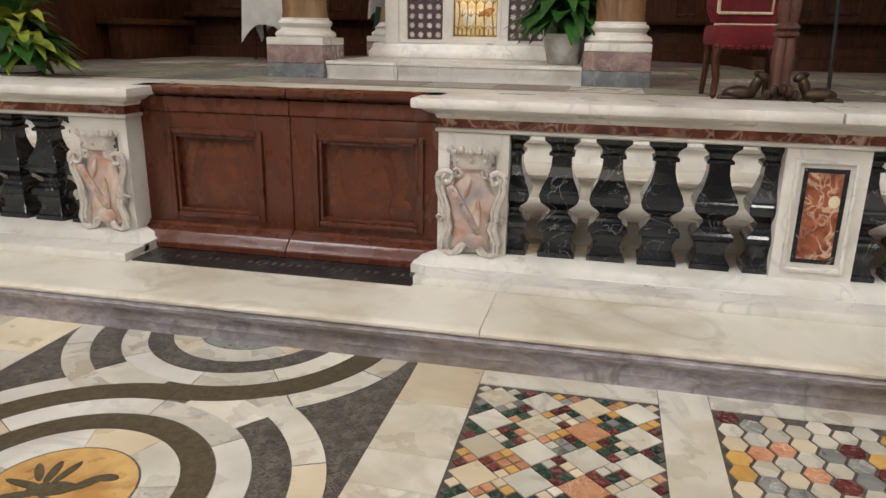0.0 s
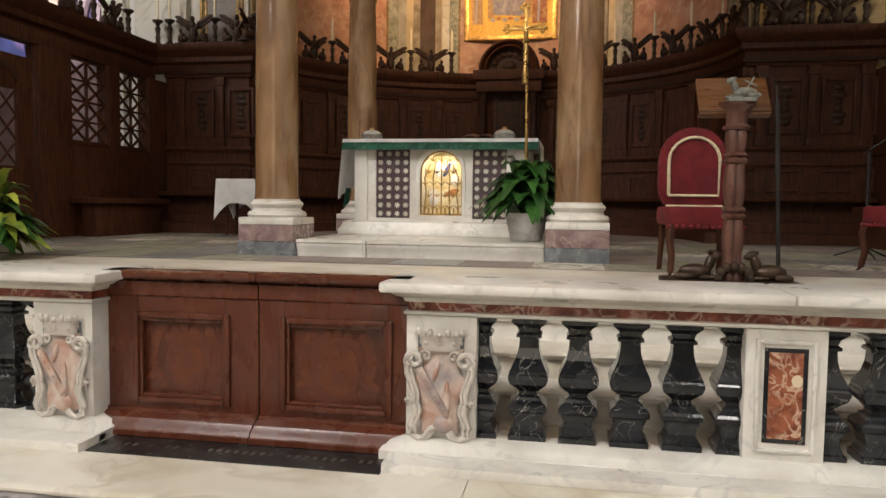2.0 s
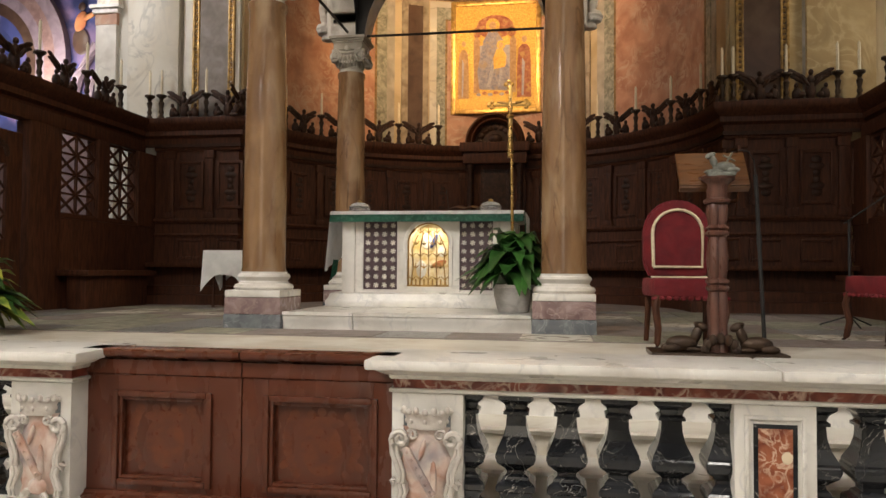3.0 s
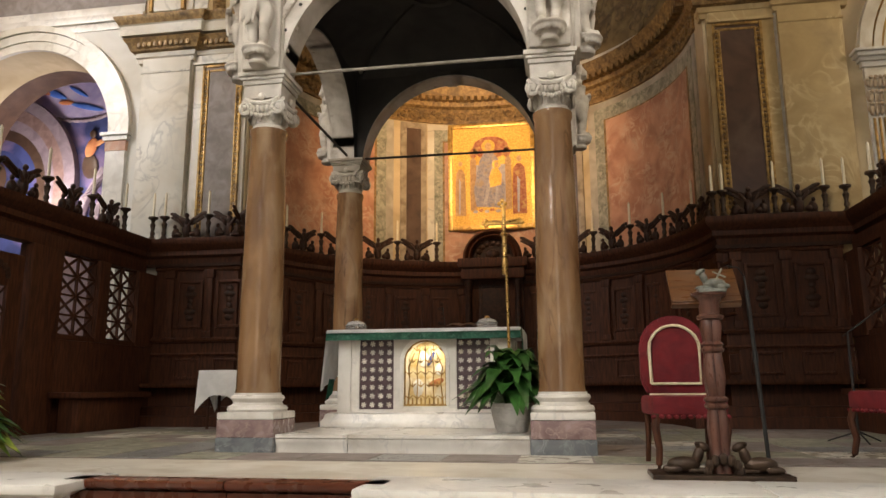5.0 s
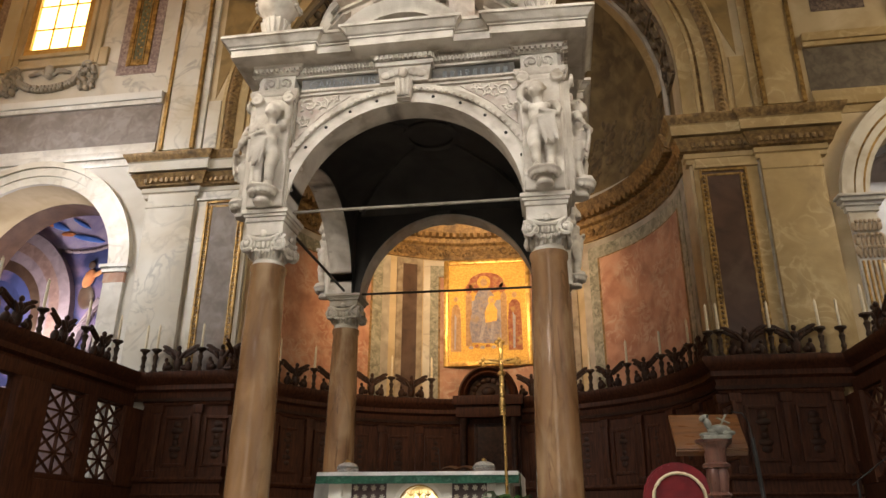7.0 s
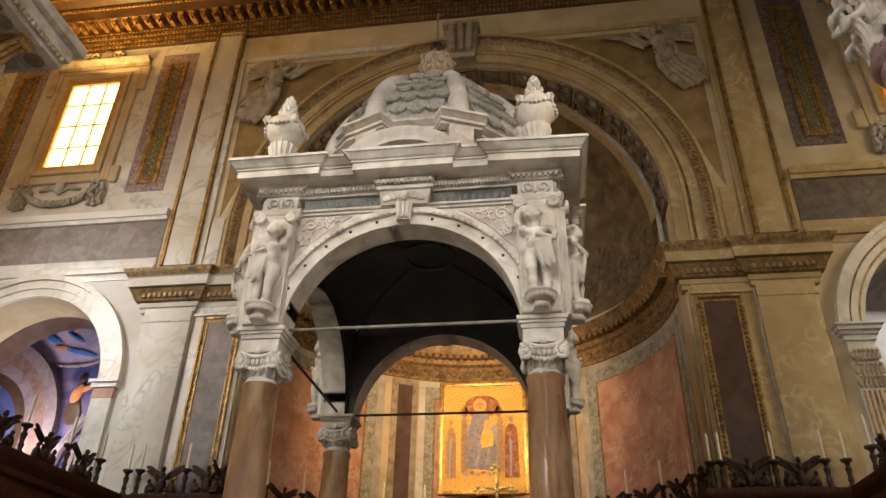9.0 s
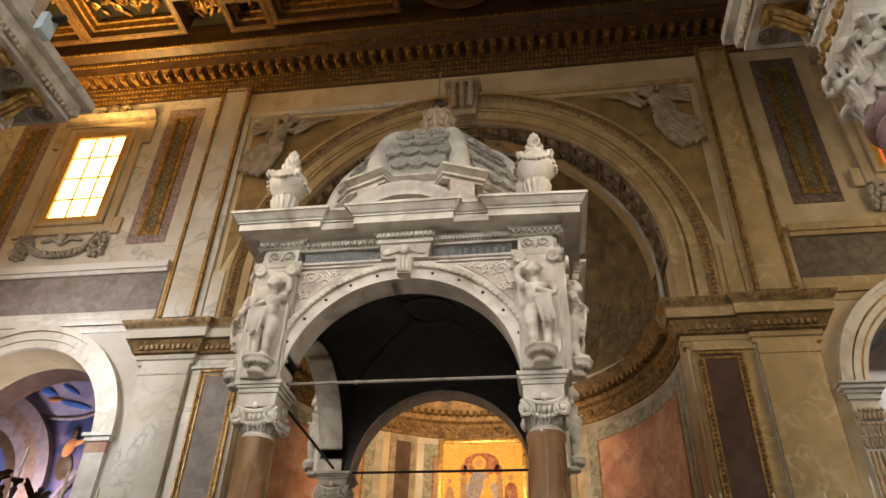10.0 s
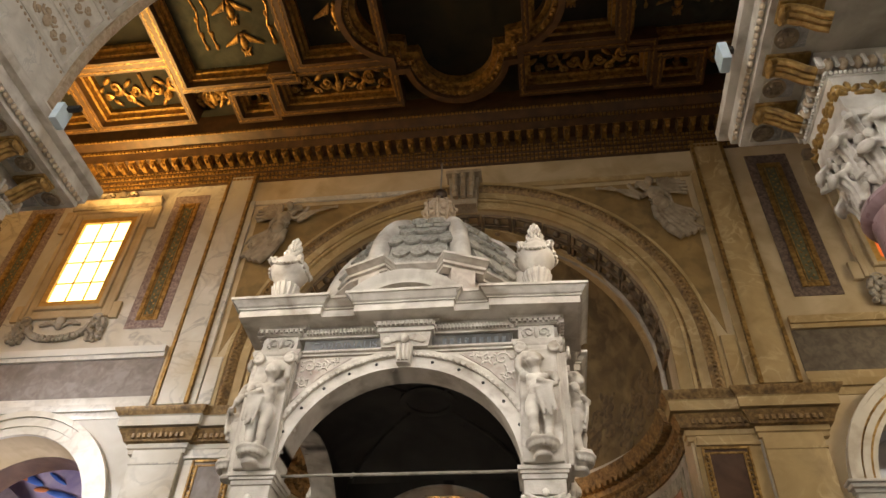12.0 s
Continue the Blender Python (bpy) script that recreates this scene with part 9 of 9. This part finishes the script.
CLIP = -0.588
QX = 0.49
CA, CB = (QX, -1.67), (QX, -0.47)
Q0, Q1 = -0.25, 1.27
rr_ = random.Random(12)
# dark tesserae field of the square
part("field", slab(bmesh.new(), [(Q0, -2.9), (Q1, -2.9), (Q1, CLIP), (Q0, CLIP)], -0.02, -0.0012), BASALT, nave_floor, "dark tesserae field")


def ring_pieces(name, c, r0, r1, a0, a1, mats, cuts, z):
    """Ring cut into marble pieces of uneven length, each clear of the next."""
    edges = [a0]
    while edges[-1] < a1 - 1:
        edges.append(min(a1, edges[-1] + cuts * rr_.uniform(0.7, 1.3)))
    for i, (p, q) in enumerate(zip(edges, edges[1:])):
        pts = [(c[0] + r * math.cos(radians(t)), c[1] + r * math.sin(radians(t))) for r, ts in ((r1, (0, 1)), (r0, (1, 0))) for t in [p + 0.25 + (q - p - 0.5) * (k / 20 if ts[0] == 0 else 1 - k / 20) for k in range(21)]]
        if max(y for x, y in pts) > CLIP and min(y for x, y in pts) > CLIP:
            continue
        pts2 = []
        for x, y in pts:
            y = min(y, CLIP)
            if not pts2 or (abs(pts2[-1][0] - x) + abs(pts2[-1][1] - y)) > 1e-4:
                pts2.append((x, y))
        bm = slab(bmesh.new(), pts2, -0.012, z)
        part(name, bm, rr_.choice(mats), nave_floor, smooth=False)


for c in (CA, CB):
    part("disc", slab(bmesh.new(), [(x, min(y, CLIP)) for x, y in arc(*c, 0.215, 0.215, *((0, 352) if c is CA else (214, 326)), 44)], -0.012, 0.0006), GIALLO if c is CA else SLATEG, nave_floor, smooth=False)
    ring_pieces("pale_ring", c, 0.222, 0.33, -180, 180, [PALEF, PALEF, WHITE, BEIGE], 62, 0.0004)
    ring_pieces("dark_ring", c, 0.333, 0.43, -180, 180, [OLIVET if c is CA else BASALT], 400, 0.0)
    ring_pieces("pale_ring", c, 0.433, 0.535, -180, 180, [PALEF, BEIGE, PALEF, WHITE], 48, 0.0008)
# the band that weaves between the two rounds
ring_pieces("dark_band", CB, 0.538, 0.65, -90, 0, [OLIVET], 200, 0.0011)
ring_pieces("dark_band", CA, 0.538, 0.65, 90, 200, [OLIVET], 200, 0.0011)
ring_pieces("dark_band", CB, 0.538, 0.65, 180, 232, [BASALT], 200, 0.0005)
ring_pieces("dark_band", CA, 0.538, 0.65, -60, 52, [BASALT], 200, 0.0005)
for k, (c, a0, a1) in enumerate(((CB, -78, 0), (CA, 100, 200), (CB, 180, 250), (CA, -60, 70))):
    ring_pieces("pale_band", c, 0.653, 0.755, a0, a1, [PALEF, PALEF, BEIGE, WHITE], 30, -0.0006 + 0.0004 * k)
ring_pieces("pale_band", CB, 0.53, 0.66, 232.5, 262, [PALEF], 60, 0.0009)
ring_pieces("pale_band", CA, 0.53, 0.66, 52.5, 82, [PALEF], 60, 0.0009)
# plain dark bird shape on the yellow disc
bm = bmesh.new()
for x, y, a, b, r in ((-0.02, 0.0, 0.07, 0.035, 20), (0.06, 0.05, 0.02, 0.05, -30), (0.1, 0.085, 0.035, 0.018, 10), (-0.09, -0.05, 0.08, 0.018, 30), (-0.1, 0.0, 0.08, 0.015, -5), (-0.07, 0.07, 0.015, 0.06, 15), (-0.03, 0.08, 0.014, 0.06, -5), (-0.11, 0.06, 0.014, 0.05, 40), (0.03, -0.06, 0.06, 0.015, -20)):
    pts = [(CA[0] + x + a * math.cos(t) * math.cos(radians(r)) - b * math.sin(t) * math.sin(radians(r)), CA[1] + y + a * math.cos(t) * math.sin(radians(r)) + b * math.sin(t) * math.cos(radians(r))) for t in [k * math.pi / 6 for k in range(12)]]
    slab(bm, pts, 0.0, 0.0016 + 0.0001 * len(bm.verts) / 24)
part("bird_inlay", bm, OLIVET, nave_floor, smooth=False)
# plain marble border and strips
y = CLIP
i = 0
while y > -3.0:
    ln = rr_.uniform(0.16, 0.34)
    part("border_slab", slab(bmesh.new(), [(Q1 + 0.003, y - ln + 0.002), (1.538, y - ln + 0.002), (1.538, y), (Q1 + 0.003, y)], -0.02, 0.0), rr_.choice([BEIGE, BEIGE, PALEF, CREAM]), nave_floor, smooth=False)
    y -= ln
    part("border_slab", slab(bmesh.new(), [(Q0 - 0.34, y), (Q0 - 0.003, y), (Q0 - 0.003, y + ln - 0.002), (Q0 - 0.34, y + ln - 0.002)], -0.02, 0.0), rr_.choice([BEIGE, PALEF, CREAM]), nave_floor, smooth=False)
part("strip", slab(bmesh.new(), [(2.19, -2.9), (2.365, -2.9), (2.365, CLIP), (2.19, CLIP)], -0.02, 0.0), PALEF, nave_floor, smooth=False)
part("strip", slab(bmesh.new(), [(1.541, -0.725), (2.187, -0.725), (2.187, CLIP), (1.541, CLIP)], -0.02, 0.0), PALEF, nave_floor, smooth=False)
part("strip", slab(bmesh.new(), [(2.368, -0.715), (4.2, -0.715), (4.2, CLIP), (2.368, CLIP)], -0.02, 0.0), PALEF, nave_floor, smooth=False)


def poly_mesh(name, pts, h=0.0):
    bm = slab(bmesh.new(), pts, -0.012, 0.0)
    me = bpy.data.meshes.new(name)
    bmesh.ops.recalc_face_normals(bm, faces=bm.faces)
    bm.to_mesh(me)
    bm.free()
    return me


def inlay_piece(name, bank, kind, pts, material, x, y):
    key = (kind, material.name)
    if key not in bank:
        bank[key] = poly_mesh(name, pts)
    ob = piece(name, bank[key], material, nave_floor)
    ob.matrix_basis = Matrix.Translation((x, y, rr_.uniform(-0.0004, 0.0008))) @ Matrix.Rotation(radians(rr_.uniform(-2, 2)), 4, "Z")


BANK = {}
# panel of diamonds with small squares between
DP = 0.163
D = [(0.0755, 0), (0, 0.0755), (-0.0755, 0), (0, -0.0755)]
for i in range(4):
    for j in range(6):
        inlay_piece("diamond_tile", BANK, "d", D, rr_.choice([PALEF, PALEF, PALEF, PALEF, BEIGE, TERRA, SLATEG]), 1.541 + DP * (i + 0.5), -0.735 - DP * (j + 0.5))
SQ = [(0.0235, 0), (0, 0.0235), (-0.0235, 0), (0, -0.0235)]
SQ2 = [(s * 0.0195 * a, s2 * 0.0195) for a, s, s2 in ((1, 1, 1), (1, -1, 1), (1, -1, -1), (1, 1, -1))]
for i in range(5):
    for j in range(7):
        x, y = 1.541 + DP * i, -0.735 - DP * j
        for u in (-1, 0, 1):
            for v in (-1, 0, 1):
                xx, yy = x + (u - v) * 0.0285, y + (u + v) * 0.0285
                if 1.56 < xx < 2.17 and yy < -0.755:
                    inlay_piece("square_tile", BANK, "s", SQ, rr_.choice([PORPH, PORPH, SERP, SLATEG, PALEF, TERRA, BEIGE, AMBER, SERP]), xx, yy)
# panel of hexagons
HX = [(0.0405 * math.cos(radians(60 * k)), 0.0475 * math.sin(radians(60 * k))) for k in range(6)]
for i in range(17):
    for j in range(11):
        x, y = 2.415 + 0.0725 * i, -0.765 - 0.0845 * j - (0.042 if i % 2 else 0)
        inlay_piece("hexagon_tile", BANK, "h", HX, rr_.choice([PALEF, PALEF, BEIGE, TERRA, TERRA, AMBER, SLATEG, PALEF, PALEF, PALEF, PORPH, SLATEG]), x, y)

# ---- sanctuary pavement pieces ----
rr_ = random.Random(21)
BANK2 = {}
xs3 = [-4.6 + 0.62 * i for i in range(18)]
for i, x in enumerate(xs3):
    for j in range(8):
        y = 2.85 + 0.6 * j
        if y > 3.3 and -0.75 < x + 0.3 < 2.0:
            continue
        w, d = 0.6, 0.58
        kind = rr_.choice([0, 0, 1])
        m = rr_.choice([PALEF, SLATEG, SLATEG, GREENM, GREYP, GREYP, GREENM])
        key = (kind, m.name)
        if key not in BANK2:
            bm = slab(bmesh.new(), [(0, 0), (w, 0), (w, d), (0, d)], -0.01, 0.004)
            me = bpy.data.meshes.new("floor_slab")
            bm.to_mesh(me)
            bm.free()
            BANK2[key] = me
        ob = piece("floor_slab", BANK2[key], m, floor_s)
        ob.matrix_basis = Matrix.Translation((x, y, FZ + rr_.uniform(-0.001, 0.001)))
